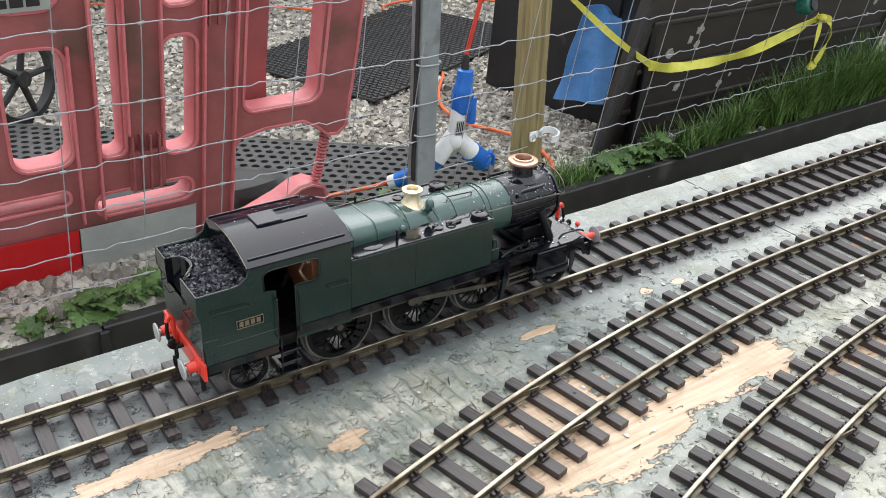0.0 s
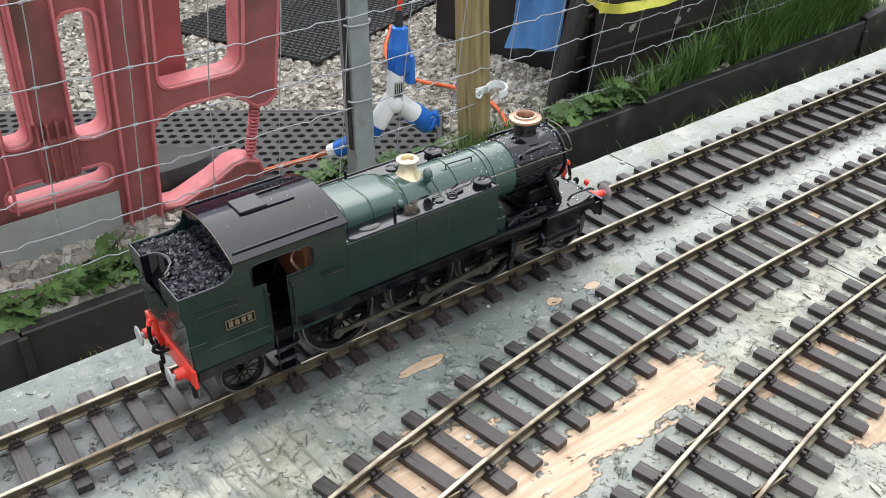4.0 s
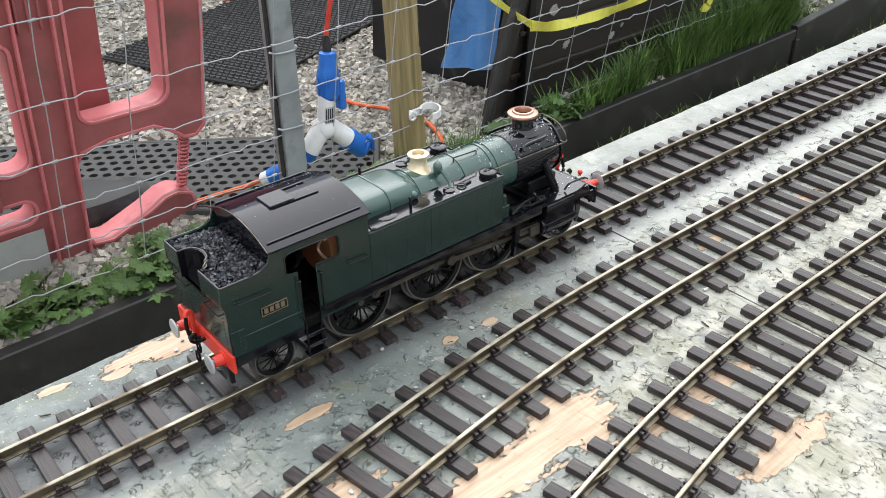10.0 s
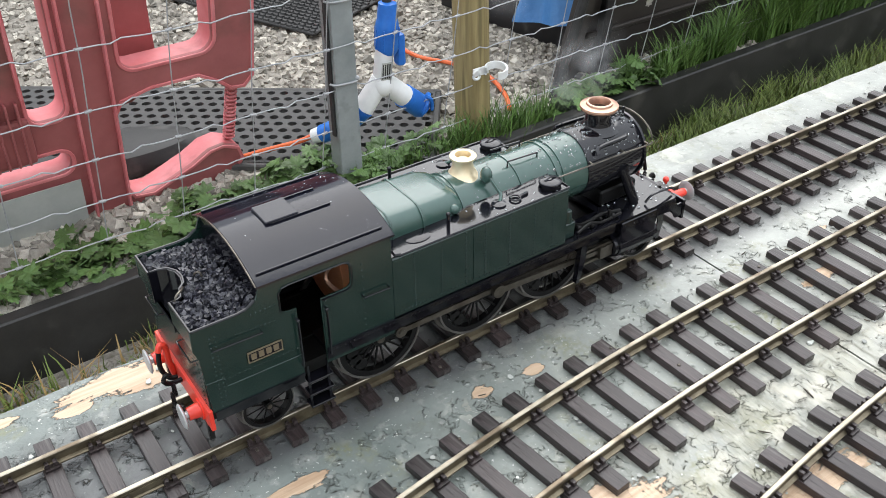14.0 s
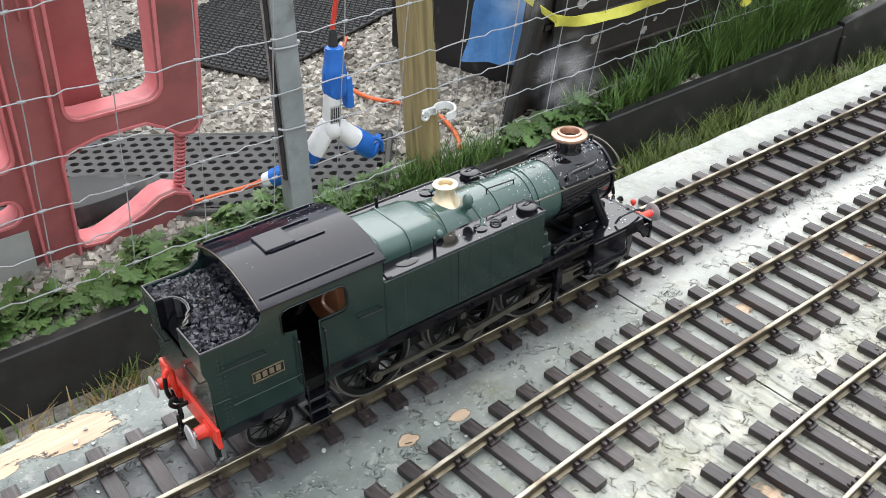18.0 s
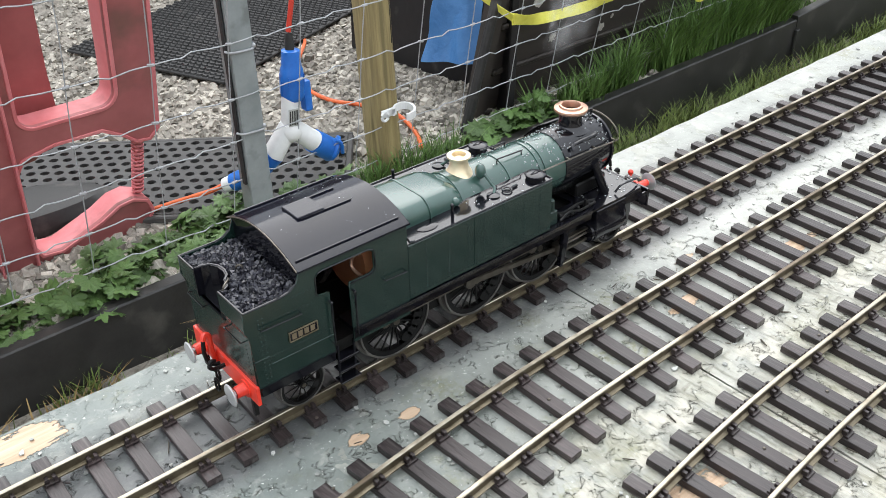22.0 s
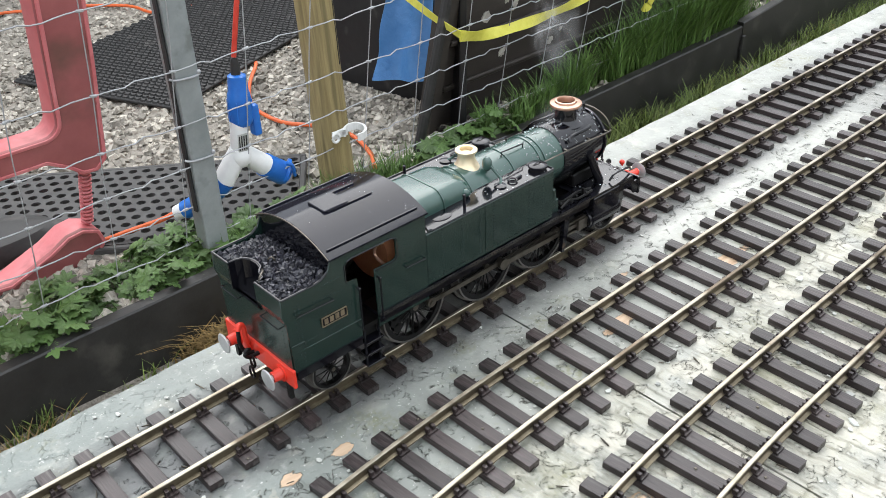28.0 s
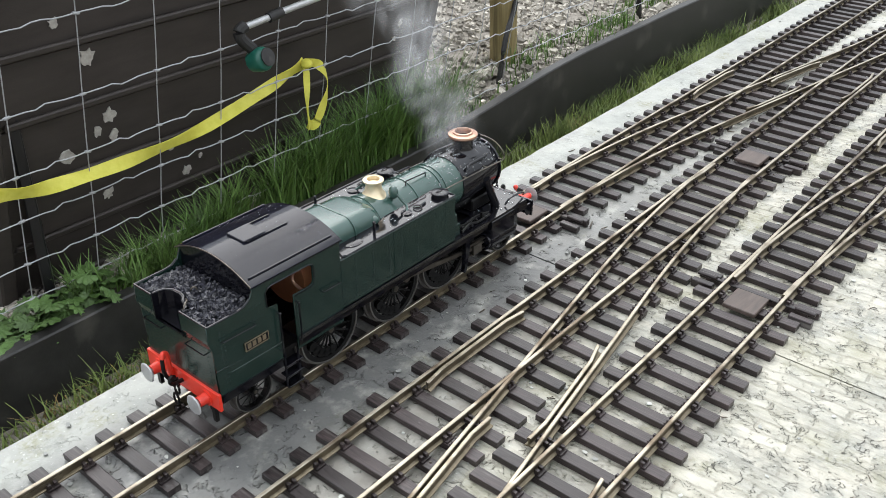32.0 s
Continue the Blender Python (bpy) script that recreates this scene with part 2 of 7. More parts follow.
    pressed = math_of("MULTIPLY", math_of("MAXIMUM", math_of("MAXIMUM", outer_side, between), start), ramp(noise_at(15, 5), 0.38, 0.58))
    joint = math_of("MULTIPLY", pressed, br.outputs["Fac"])
    paint = blend(math_of("MULTIPLY", zone, ramp(noise_at(130, 7, mp.outputs[0], 0.7), 0.44, 0.60, 0, 0.6)), paint, (0.20, 0.195, 0.165))
    moss = math_of("MULTIPLY", zone, ramp(noise_at(13, 6), 0.50, 0.62, 0, 0.38))
    paint = blend(moss, paint, (0.25, 0.235, 0.11))
    pale = math_of("MULTIPLY", zone, ramp(noise_at(33, 6), 0.50, 0.60, 0, 0.8))
    paint = blend(pale, paint, (0.50, 0.472, 0.395))
    paint = blend(math_of("MULTIPLY", pressed, 0.38), paint, br.outputs["Color"])
    # cracks with curling edges
    crack, curl = None, None
    for sc, wid, broken in ((48, 0.013, 0.585), (105, 0.024, 0.565), (190, 0.038, 0.575)):
        vo = N("ShaderNodeTexVoronoi")
        vo.feature = "DISTANCE_TO_EDGE"
        vo.inputs["Scale"].default_value = sc
        K(warp.outputs[0], vo.inputs["Vector"])
        here = math_of("MULTIPLY", ramp(math_of("ADD", noise_at(44 + sc * 0.2), math_of("MULTIPLY", zone, 0.02)), broken, broken + 0.03), ramp(noise_at(sc * 2.2, 3), 0.40, 0.46))
        line = math_of("MULTIPLY", ramp(vo.outputs[0], 0.0, wid, 1, 0), here)
        lip = math_of("MULTIPLY", ramp(vo.outputs[0], wid, wid * 6, 1, 0), here)
        crack = line if crack is None else math_of("MAXIMUM", crack, line)
        curl = lip if curl is None else math_of("MAXIMUM", curl, lip)
    sheltered = ramp(Y, 0.028, 0.045, 1.0, 0.25)
    crack, curl = math_of("MULTIPLY", crack, sheltered), math_of("MULTIPLY", curl, sheltered)
    paint = blend(math_of("MULTIPLY", crack, 0.85), paint, (0.04, 0.036, 0.027))
    # bare plywood
    spots = ((0.216, -0.060, 0.017, 0.005), (0.331, -0.059, 0.007, 0.005), (0.366, -0.061, 0.007, 0.004), (-0.075, -0.050, 0.062, 0.010),
             (0.165, -0.183, 0.085, 0.026), (0.275, -0.176, 0.075, 0.016), (0.336, -0.172, 0.030, 0.024), (0.165, -0.138, 0.05, 0.026), (0.165, 0.068, 0.032, 0.011),
             (0.40, -0.207, 0.07, 0.010), (0.415, -0.270, 0.042, 0.010), (0.099, 0.073, 0.012, 0.004), (0.139, 0.060, 0.012, 0.004), (0.62, -0.066, 0.010, 0.004), (0.03, -0.092, 0.014, 0.008),
             (0.575, -0.10, 0.016, 0.006), (0.70, -0.11, 0.02, 0.006), (0.81, -0.325, 0.014, 0.008), (0.185, 0.066, 0.022, 0.012))
    worn = None
    for cx, cy, rx, ry in spots:
        ex = math_of("DIVIDE", math_of("SUBTRACT", X, cx), rx)
        ey = math_of("DIVIDE", math_of("SUBTRACT", Y, cy), ry)
        d = math_of("ADD", math_of("MULTIPLY", ex, ex), math_of("MULTIPLY", ey, ey))
        worn = d if worn is None else math_of("MINIMUM", worn, d)
    sm = N("ShaderNodeMapping")
    sm.inputs["Scale"].default_value = (22, 120, 1)
    K(co, sm.inputs[0])
    streak = noise_at(1.0, 8, sm.outputs[0], 0.7)
    ragged = math_of("ADD", worn, math_of("MULTIPLY", math_of("SUBTRACT", math_of("ADD", noise_at(55, 9, rough=0.75), streak), 1.0), 3.8))
    bare = ramp(ragged, 0.93, 1.0, 1, 0)
    rim = ramp(ragged, 0.96, 1.10, 1, 0)
    gm = N("ShaderNodeMapping")
    gm.inputs["Scale"].default_value = (20, 260, 1)
    K(co, gm.inputs[0])
    grain = noise_at(1.0, 6, gm.outputs[0])
    wood = blend(ramp(grain, 0.35, 0.65), (0.40, 0.268, 0.168), (0.565, 0.42, 0.295))
    paint = blend(math_of("MULTIPLY", rim, 0.4), paint, (0.11, 0.10, 0.075))
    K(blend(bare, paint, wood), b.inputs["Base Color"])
    K(ramp(noise_at(30), 0.3, 0.7, 0.30, 0.55), b.inputs["Roughness"])
    b.inputs["Specular IOR Level"].default_value = 0.5
    h = math_of("SUBTRACT", math_of("MULTIPLY", noise_at(160, 8), 0.5), math_of("MULTIPLY", bare, 0.5))
    h = math_of("SUBTRACT", h, math_of("MULTIPLY", crack, 0.9))
    h = math_of("ADD", h, math_of("MULTIPLY", curl, 0.45))
    h = math_of("SUBTRACT", h, math_of("MULTIPLY", lost, 0.30))
    h = math_of("MULTIPLY", h, ramp(bare, 0.0, 1.0, 1.0, 0.12))
    h = math_of("ADD", h, math_of("MULTIPLY", math_of("SUBTRACT", rim, bare), 0.6))
    h = math_of("SUBTRACT", h, math_of("MULTIPLY", lay, 0.7))
    h = math_of("SUBTRACT", h, math_of("MULTIPLY", joint, 0.7))
    bp = N("ShaderNodeBump")
    bp.inputs["Strength"].default_value, bp.inputs["Distance"].default_value = 0.9, 0.0016
    K(h, bp.inputs["Height"])
    K(bp.outputs[0], b.inputs["Normal"])
    return m


BOARD = board_material()
SLEEPER = mat("dark_brown_plastic_sleeper", (0.009, 0.0062, 0.0062), (0.050, 0.037, 0.036), 420, (0.24, 0.5), 0.6, 420, rand=0.45, spec=0.48,
              stain=(0.10, 0.092, 0.085), stain_at=0.63, stain_scale=170, stretch=(1, 0.10, 1))
COVER = mat("brown_weathered_cover", (0.045, 0.032, 0.026), (0.11, 0.080, 0.066), 120, (0.4, 0.65), 0.4, 300, stretch=(0.2, 1, 1))
FLAKE = mat("paint_flake", (0.27, 0.28, 0.26), (0.50, 0.50, 0.46), 90, (0.5, 0.8), 0.1, 500, island=0.45)
SOOTY = mat("dark_splinter", (0.05, 0.042, 0.03), (0.12, 0.10, 0.075), 90, (0.6, 0.9), 0.2, 500, island=0.5)
RAIL = mat("nickel_silver_rail", (0.115, 0.094, 0.062), (0.25, 0.212, 0.148), 90, (0.3, 0.55), 0.1, 900, metal=0.85)
RAILTOP = mat("polished_rail_head", (0.27, 0.24, 0.18), (0.46, 0.415, 0.335), 60, (0.28, 0.45), 0.06, 900, metal=0.9, stain=(0.14, 0.11, 0.078), stain_at=0.56, stain_scale=26)
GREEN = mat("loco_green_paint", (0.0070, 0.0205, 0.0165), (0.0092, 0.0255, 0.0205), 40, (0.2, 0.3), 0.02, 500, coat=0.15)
# paler than the side green: sky sheen on the boiler is put into the colour
BGREEN = mat("boiler_green_sky_sheen", (0.030, 0.066, 0.054), (0.038, 0.080, 0.066), 40, (0.18, 0.3), 0.03, 500, coat=0.5)
BLACK = mat("glossy_black_paint", (0.0035, 0.0035, 0.005), (0.007, 0.007, 0.010), 60, (0.05, 0.13), 0.07, 130, spec=0.5)
ROOF = mat("roof_black_paint", (0.0040, 0.0042, 0.0085), (0.0068, 0.0070, 0.0130), 50, (0.07, 0.13), 0.03, 400, spec=0.30)
SOOT = mat("oily_black_metal", (0.003, 0.003, 0.0035), (0.008, 0.0075, 0.007), 120, (0.25, 0.5), 0.2, 700, spec=0.22)
STEEL = mat("worn_steel", (0.085, 0.074, 0.060), (0.19, 0.17, 0.145), 90, (0.25, 0.45), 0.08, 800, metal=0.85)
TYRE = mat("wheel_tyre_steel", (0.12, 0.112, 0.104), (0.22, 0.205, 0.19), 90, (0.35, 0.5), 0.08, 800, metal=0.7)
SILVER = mat("grey_buffer_steel", (0.42, 0.43, 0.43), (0.55, 0.56, 0.56), 80, (0.35, 0.5), 0.06, 800, metal=0.5)
RED = mat("signal_red_paint", (0.62, 0.028, 0.014), (0.75, 0.05, 0.025), 60, (0.3, 0.42), 0.05, 500, coat=0.2)
COPPER = mat("copper_cap", (0.40, 0.22, 0.15), (0.60, 0.38, 0.28), 90, (0.25, 0.42), 0.06, 700, metal=0.75)
OLDBRASS = mat("dull_brass", (0.15, 0.115, 0.07), (0.25, 0.20, 0.13), 80, (0.35, 0.5), 0.06, 700, metal=0.4)
BRASS = mat("pale_brass", (0.72, 0.58, 0.36), (0.86, 0.76, 0.56), 80, (0.25, 0.42), 0.06, 700, metal=0.55)
CABIN = mat("copper_cab_fittings", (0.42, 0.17, 0.085), (0.55, 0.24, 0.12), 60, (0.3, 0.5), 0.1, 500, metal=0.4)
COAL = mat("shiny_coal", (0.010, 0.010, 0.014), (0.028, 0.028, 0.037), 300, (0.2, 0.4), 0.3, 900, island=0.5)
WATER = mat("water_drops", (0.9, 0.95, 0.95), (0.95, 0.98, 0.98), 60, (0.02, 0.04), 0.0)
WATER.node_tree.nodes["Principled BSDF"].inputs["Transmission Weight"].default_value = 0.85
WATER.node_tree.nodes["Principled BSDF"].inputs["IOR"].default_value = 1.33
GRAVEL = mat("limestone_chippings", (0.245, 0.225, 0.19), (0.45, 0.42, 0.365), 90, (0.8, 1.0), 0.5, 500, island=0.5, spec=0.2)
SOIL = mat("gravelly_earth", (0.16, 0.145, 0.12), (0.32, 0.29, 0.25), 45, (0.8, 1.0), 0.8, 130, depth=0.008)
KERB = mat("black_recycled_board", (0.013, 0.0127, 0.012), (0.030, 0.029, 0.027), 18, (0.38, 0.6), 0.25, 220, stain=(0.058, 0.055, 0.048), stain_at=0.64, stain_scale=9, spec=0.42)
SHED = mat("dark_brown_panel", (0.026, 0.021, 0.018), (0.046, 0.038, 0.033), 9, (0.5, 0.75), 0.3, 160, stretch=(1, 1, 4))
SPLAT = mat("pale_lichen", (0.30, 0.28, 0.25), (0.5, 0.48, 0.44), 90, (0.8, 1.0), 0.5, 400)
GALV = mat("galvanised_steel", (0.21, 0.235, 0.235), (0.29, 0.315, 0.315), 25, (0.4, 0.6), 0.06, 400, metal=0.25, stain=(0.17, 0.185, 0.18), stain_scale=20)
WIRE = mat("galvanised_wire", (0.30, 0.31, 0.32), (0.43, 0.44, 0.45), 60, (0.4, 0.6), 0.0, metal=0.35)
POST = mat("treated_pine_post", (0.19, 0.145, 0.060), (0.36, 0.29, 0.135), 14, (0.6, 0.85), 0.45, 120, stretch=(7, 7, 0.35), stain=(0.155, 0.125, 0.055), stain_at=0.6, stain_scale=9)
# faded plastic edges; the light on them is put into the paler pink
BARRIERRIM = mat("pink_faded_lit_edge", (0.55, 0.13, 0.14), (0.66, 0.23, 0.24), 14, (0.4, 0.6), 0.06, 300, stain=(0.36, 0.11, 0.11), stain_at=0.66, stain_scale=9)
BARRIER = mat("faded_red_plastic", (0.27, 0.075, 0.075), (0.40, 0.125, 0.125), 9, (0.45, 0.65), 0.08, 300, stain=(0.15, 0.072, 0.058), stain_at=0.58, stain_scale=5)
BOARDRED = mat("reflective_red_sheet", (0.52, 0.008, 0.012), (0.60, 0.015, 0.02), 40, (0.3, 0.45), 0.03, 500)
BOARDWHITE = mat("dirty_white_sheet", (0.33, 0.345, 0.325), (0.45, 0.465, 0.435), 12, (0.4, 0.6), 0.04, 300)
BLACKSHEET = mat("black_plastic_sheet", (0.005, 0.005, 0.006), (0.013, 0.012, 0.013), 9, (0.3, 0.55), 0.3, 40, stain=(0.06, 0.055, 0.05), stain_at=0.7, stain_scale=12, depth=0.004)
RUBBER = mat("black_rubber", (0.012, 0.012, 0.012), (0.028, 0.027, 0.026), 60, (0.5, 0.75), 0.3, 300, stain=(0.07, 0.065, 0.06), stain_at=0.68, stain_scale=14)
MATGREY = mat("weathered_rubber_mat", (0.035, 0.034, 0.033), (0.072, 0.070, 0.067), 30, (0.6, 0.85), 0.3, 300)
BLUE = mat("blue_plug_plastic", (0.012, 0.115, 0.46), (0.022, 0.17, 0.58), 40, (0.25, 0.4), 0.05, 300)
WHITE = mat("white_plastic", (0.68, 0.69, 0.68), (0.78, 0.79, 0.78), 40, (0.3, 0.45), 0.04, 300)
ORANGE = mat("orange_cable_sheath", (0.62, 0.10, 0.02), (0.72, 0.14, 0.035), 30, (0.4, 0.55), 0.05, 300)
REDCABLE = mat("red_cable_sheath", (0.52, 0.035, 0.02), (0.62, 0.06, 0.035), 30, (0.4, 0.55), 0.05, 300)
TAPE = mat("yellow_webbing", (0.55, 0.52, 0.05), (0.68, 0.65, 0.12), 40, (0.55, 0.75), 0.3, 900)
CLOTH = mat("blue_bag_fabric", (0.035, 0.15, 0.36), (0.07, 0.21, 0.46), 14, (0.4, 0.6), 0.3, 60, depth=0.01)
HOSEGREEN = mat("green_nozzle_plastic", (0.008, 0.085, 0.06), (0.012, 0.11, 0.08), 30, (0.3, 0.45), 0.05, 300)
GRASS = mat("grass_blades", (0.055, 0.122, 0.020), (0.125, 0.215, 0.048), 8, (0.5, 0.7), 0.1, 200, island=0.45)
SHORTGRASS = mat("short_yellowish_grass", (0.075, 0.125, 0.022), (0.18, 0.22, 0.055), 8, (0.5, 0.7), 0.1, 200, island=0.45)
DRYGRASS = mat("dry_grass", (0.20, 0.13, 0.045), (0.32, 0.22, 0.09), 8, (0.6, 0.8), 0.1, 200, island=0.4)
LEAF = mat("weed_leaves", (0.045, 0.100, 0.022), (0.100, 0.170, 0.045), 40, (0.42, 0.6), 0.35, 250, rand=0.35)


# ---- building helpers ----
rng = random.Random(7)


def box(bm, x0, x1, y0, y1, z0, z1, m=None):
    r = bmesh.ops.create_cube(bm, size=1)
    t = Matrix.Translation(((x0 + x1) / 2, (y0 + y1) / 2, (z0 + z1) / 2)) @ Matrix.Diagonal((abs(x1 - x0), abs(y1 - y0), abs(z1 - z0), 1))
    bmesh.ops.transform(bm, matrix=(m @ t if m else t), verts=r["verts"])
    return r["verts"]


def rounded(bm, width, segments=1):
    bmesh.ops.bevel(bm, geom=bm.edges[:], offset=width, segments=segments, affect="EDGES", profile=0.6, clamp_overlap=True)
    return bm


def rod(bm, p, q, r0, r1=None, seg=10):
    """A round bar from p to q."""
    p, q = Vector(p), Vector(q)
    d = q - p
    m = Matrix.Translation((p + q) / 2) @ d.to_track_quat("Z", "Y").to_matrix().to_4x4()
    bmesh.ops.create_cone(bm, cap_ends=True, segments=seg, radius1=r0, radius2=r0 if r1 is None else r1, depth=d.length, matrix=m)
    return bm


def ball(bm, c, r, u=10, v=7, flat=1.0):
    bmesh.ops.create_uvsphere(bm, u_segments=u, v_segments=v, radius=r, matrix=Matrix.Translation(c) @ Matrix.Diagonal((1, 1, flat, 1)))


def lathe(bm, profile, m=Matrix(), seg=24, close=False):
    """Turns a profile of (radius, height) round its axis z."""
    rings = []
    for r, h in profile:
        rings.append([bm.verts.new(m @ Vector((r * math.cos(2 * math.pi * i / seg), r * math.sin(2 * math.pi * i / seg), h))) for i in range(seg)])
    pairs = list(zip(rings, rings[1:])) + ([(rings[-1], rings[0])] if close else [])
    for a, c in pairs:
        for i in range(seg):
            bm.faces.new((a[i], a[(i + 1) % seg], c[(i + 1) % seg], c[i]))
    if not close:
        bm.faces.new(rings[0][::-1])
        bm.faces.new(rings[-1])
    bmesh.ops.recalc_face_normals(bm, faces=bm.faces[:])
    return bm


def tube(bm, pts, r, seg=7):
    """A round bar through the points."""
    pts = [Vector(p) for p in pts]
    rings = []
    for i, p in enumerate(pts):
        d = (pts[min(i + 1, len(pts) - 1)] - pts[max(i - 1, 0)]).normalized()
        side = d.cross(Vector((0, 0, 1)) if abs(d.z) < 0.95 else Vector((1, 0, 0))).normalized()
        up = side.cross(d)
        rings.append([bm.verts.new(p + r * (math.cos(2 * math.pi * k / seg) * side + math.sin(2 * math.pi * k / seg) * up)) for k in range(seg)])
    for a, c in zip(rings, rings[1:]):
        for k in range(seg):
            bm.faces.new((a[k], a[(k + 1) % seg], c[(k + 1) % seg], c[k]))
    bm.faces.new(rings[0][::-1])
    bm.faces.new(rings[-1])
    bmesh.ops.recalc_face_normals(bm, faces=bm.faces[:])
    return bm


def smooth_path(pts, n=8):
    """Points along a soft curve through the given ones."""
    out = []
    P = [Vector(p) for p in pts]
    for i in range(len(P) - 1):
        a, p, q, c = P[max(i - 1, 0)], P[i], P[i + 1], P[min(i + 2, len(P) - 1)]
        for k in range(n):
            t = k / n
            out.append(0.5 * ((2 * p) + (q - a) * t + (2 * a - 5 * p + 4 * q - c) * t * t + (3 * p - a - 3 * q + c) * t ** 3))
    return out + [P[-1]]


def prism(bm, outline, along, m=Matrix()):
    """A flat outline (x, z), given thickness along y from along[0] to along[1]."""
    rings = [[bm.verts.new(m @ Vector((x, y, z))) for x, z in outline] for y in along]
    n = len(outline)
    for i in range(n):
        bm.faces.new((rings[0][i], rings[0][(i + 1) % n], rings[1][(i + 1) % n], rings[1][i]))
    bm.faces.new(rings[0][::-1])
    bm.faces.new(rings[1])
    bmesh.ops.recalc_face_normals(bm, faces=bm.faces[:])
    return bm


def mesh_object(name, me, material, parent=None, label="", smooth=False):
    if material and not me.materials:
        me.materials.append(material)
    ob = new(name, me)
    ob.parent = parent
    if label:
        ob["label"] = label
    if smooth:
        for f in me.polygons:
            f.use_smooth = True
    return ob


def part(name, bm, material, parent=None, label="", smooth=False, m=None):
    """Links a bmesh as one mesh object under a thing or under a part."""
    if m:
        bmesh.ops.transform(bm, matrix=m, verts=bm.verts[:])
    me = bpy.data.meshes.new(name)
    bm.to_mesh(me)
    bm.free()
    if smooth:
        me.set_sharp_from_angle(angle=radians(35))
    return mesh_object(name, me, material, parent, label, smooth)


def thing(name, label, category, group="", at=(0, 0, 0)):
    ob = new(name)
    ob.empty_display_size = 0.02
    ob.location = at
    return tagged(ob, label, category, group)


def plate_mesh(name, outlines, thick, bevel=0.0, m=Matrix()):
    """A plate from closed outlines (x, z), holes included, its thickness along y."""
    cu = bpy.data.curves.new(name, "CURVE")
    cu.dimensions, cu.fill_mode = "2D", "BOTH"
    cu.extrude, cu.bevel_depth, cu.bevel_resolution = max(thick / 2 - bevel, 0.0001), bevel, 1
    for pts in outlines:
        sp = cu.splines.new("POLY")
        sp.points.add(len(pts) - 1)
        for q, (x, z) in zip(sp.points, pts):
            q.co = (x, z, 0, 1)
        sp.use_cyclic_u = True
    ob = bpy.data.objects.new(name, cu)
    scene.collection.objects.link(ob)
    me = bpy.data.meshes.new_from_object(ob.evaluated_get(bpy.context.evaluated_depsgraph_get()))
    bpy.data.objects.remove(ob)
    me.materials.clear()
    bm = bmesh.new()
    bm.from_mesh(me)
    bmesh.ops.remove_doubles(bm, verts=bm.verts[:], dist=0.00002)
    bm.to_mesh(me)
    bm.free()
    me.transform(m @ pose(0, 0, 0, 90, 0, 0))
    return me


def round_rect(x0, x1, z0, z1, r, n=5):
    pts = []
    for cx, cz, a0 in ((x1 - r, z1 - r, 0), (x0 + r, z1 - r, 90), (x0 + r, z0 + r, 180), (x1 - r, z0 + r, 270)):
        for k in range(n + 1):
            a = radians(a0 + 90 * k / n)
            pts.append((cx + r * math.cos(a), cz + r * math.sin(a)))
    return pts


def many(name, verts, faces, material, parent=None, smooth=False, label=""):
    me = bpy.data.meshes.new(name)
    me.from_pydata(verts, [], faces)
    me.update()
    return mesh_object(name, me, material, parent, label, smooth)


# ---- the ground, in one sheet, and the retaining board ----
YARD, LOW = -0.56, -0.69


def climb(x):
    """The yard rises a little further along the fence."""
    u = min(1.0, max(0.0, (x - 2.4) / 0.8))
    return 0.080 * u * u * (3 - 2 * u)


def ground():
    rows = ((-400, LOW), (-20, LOW), (-2, LOW), (0.3, LOW), (0.6, LOW), (0.926, LOW + 0.012), (0.962, YARD - 0.008), (1.3, YARD), (2.0, YARD), (4.0, YARD), (20, YARD), (400, YARD))
    xs = [-400, -20, -3] + [-1 + 0.25 * i for i in range(29)] + [8, 20, 400]
    vs = [(x, y, z + (climb(x) if y > 0.95 else 0) + (0.006 * noise.noise(Vector((x * 2, y * 2, 0))) if abs(x) < 9 and 0.2 < y < 5 else 0)) for y, z in rows for x in xs]
    n = len(xs)
    fs = [(j * n + i, j * n + i + 1, (j + 1) * n + i + 1, (j + 1) * n + i) for j in range(len(rows) - 1) for i in range(n - 1)]
    tagged(many("ground", vs, fs, SOIL), "grey gravelly yard earth, a step lower before the board", "ground", kind="structure")


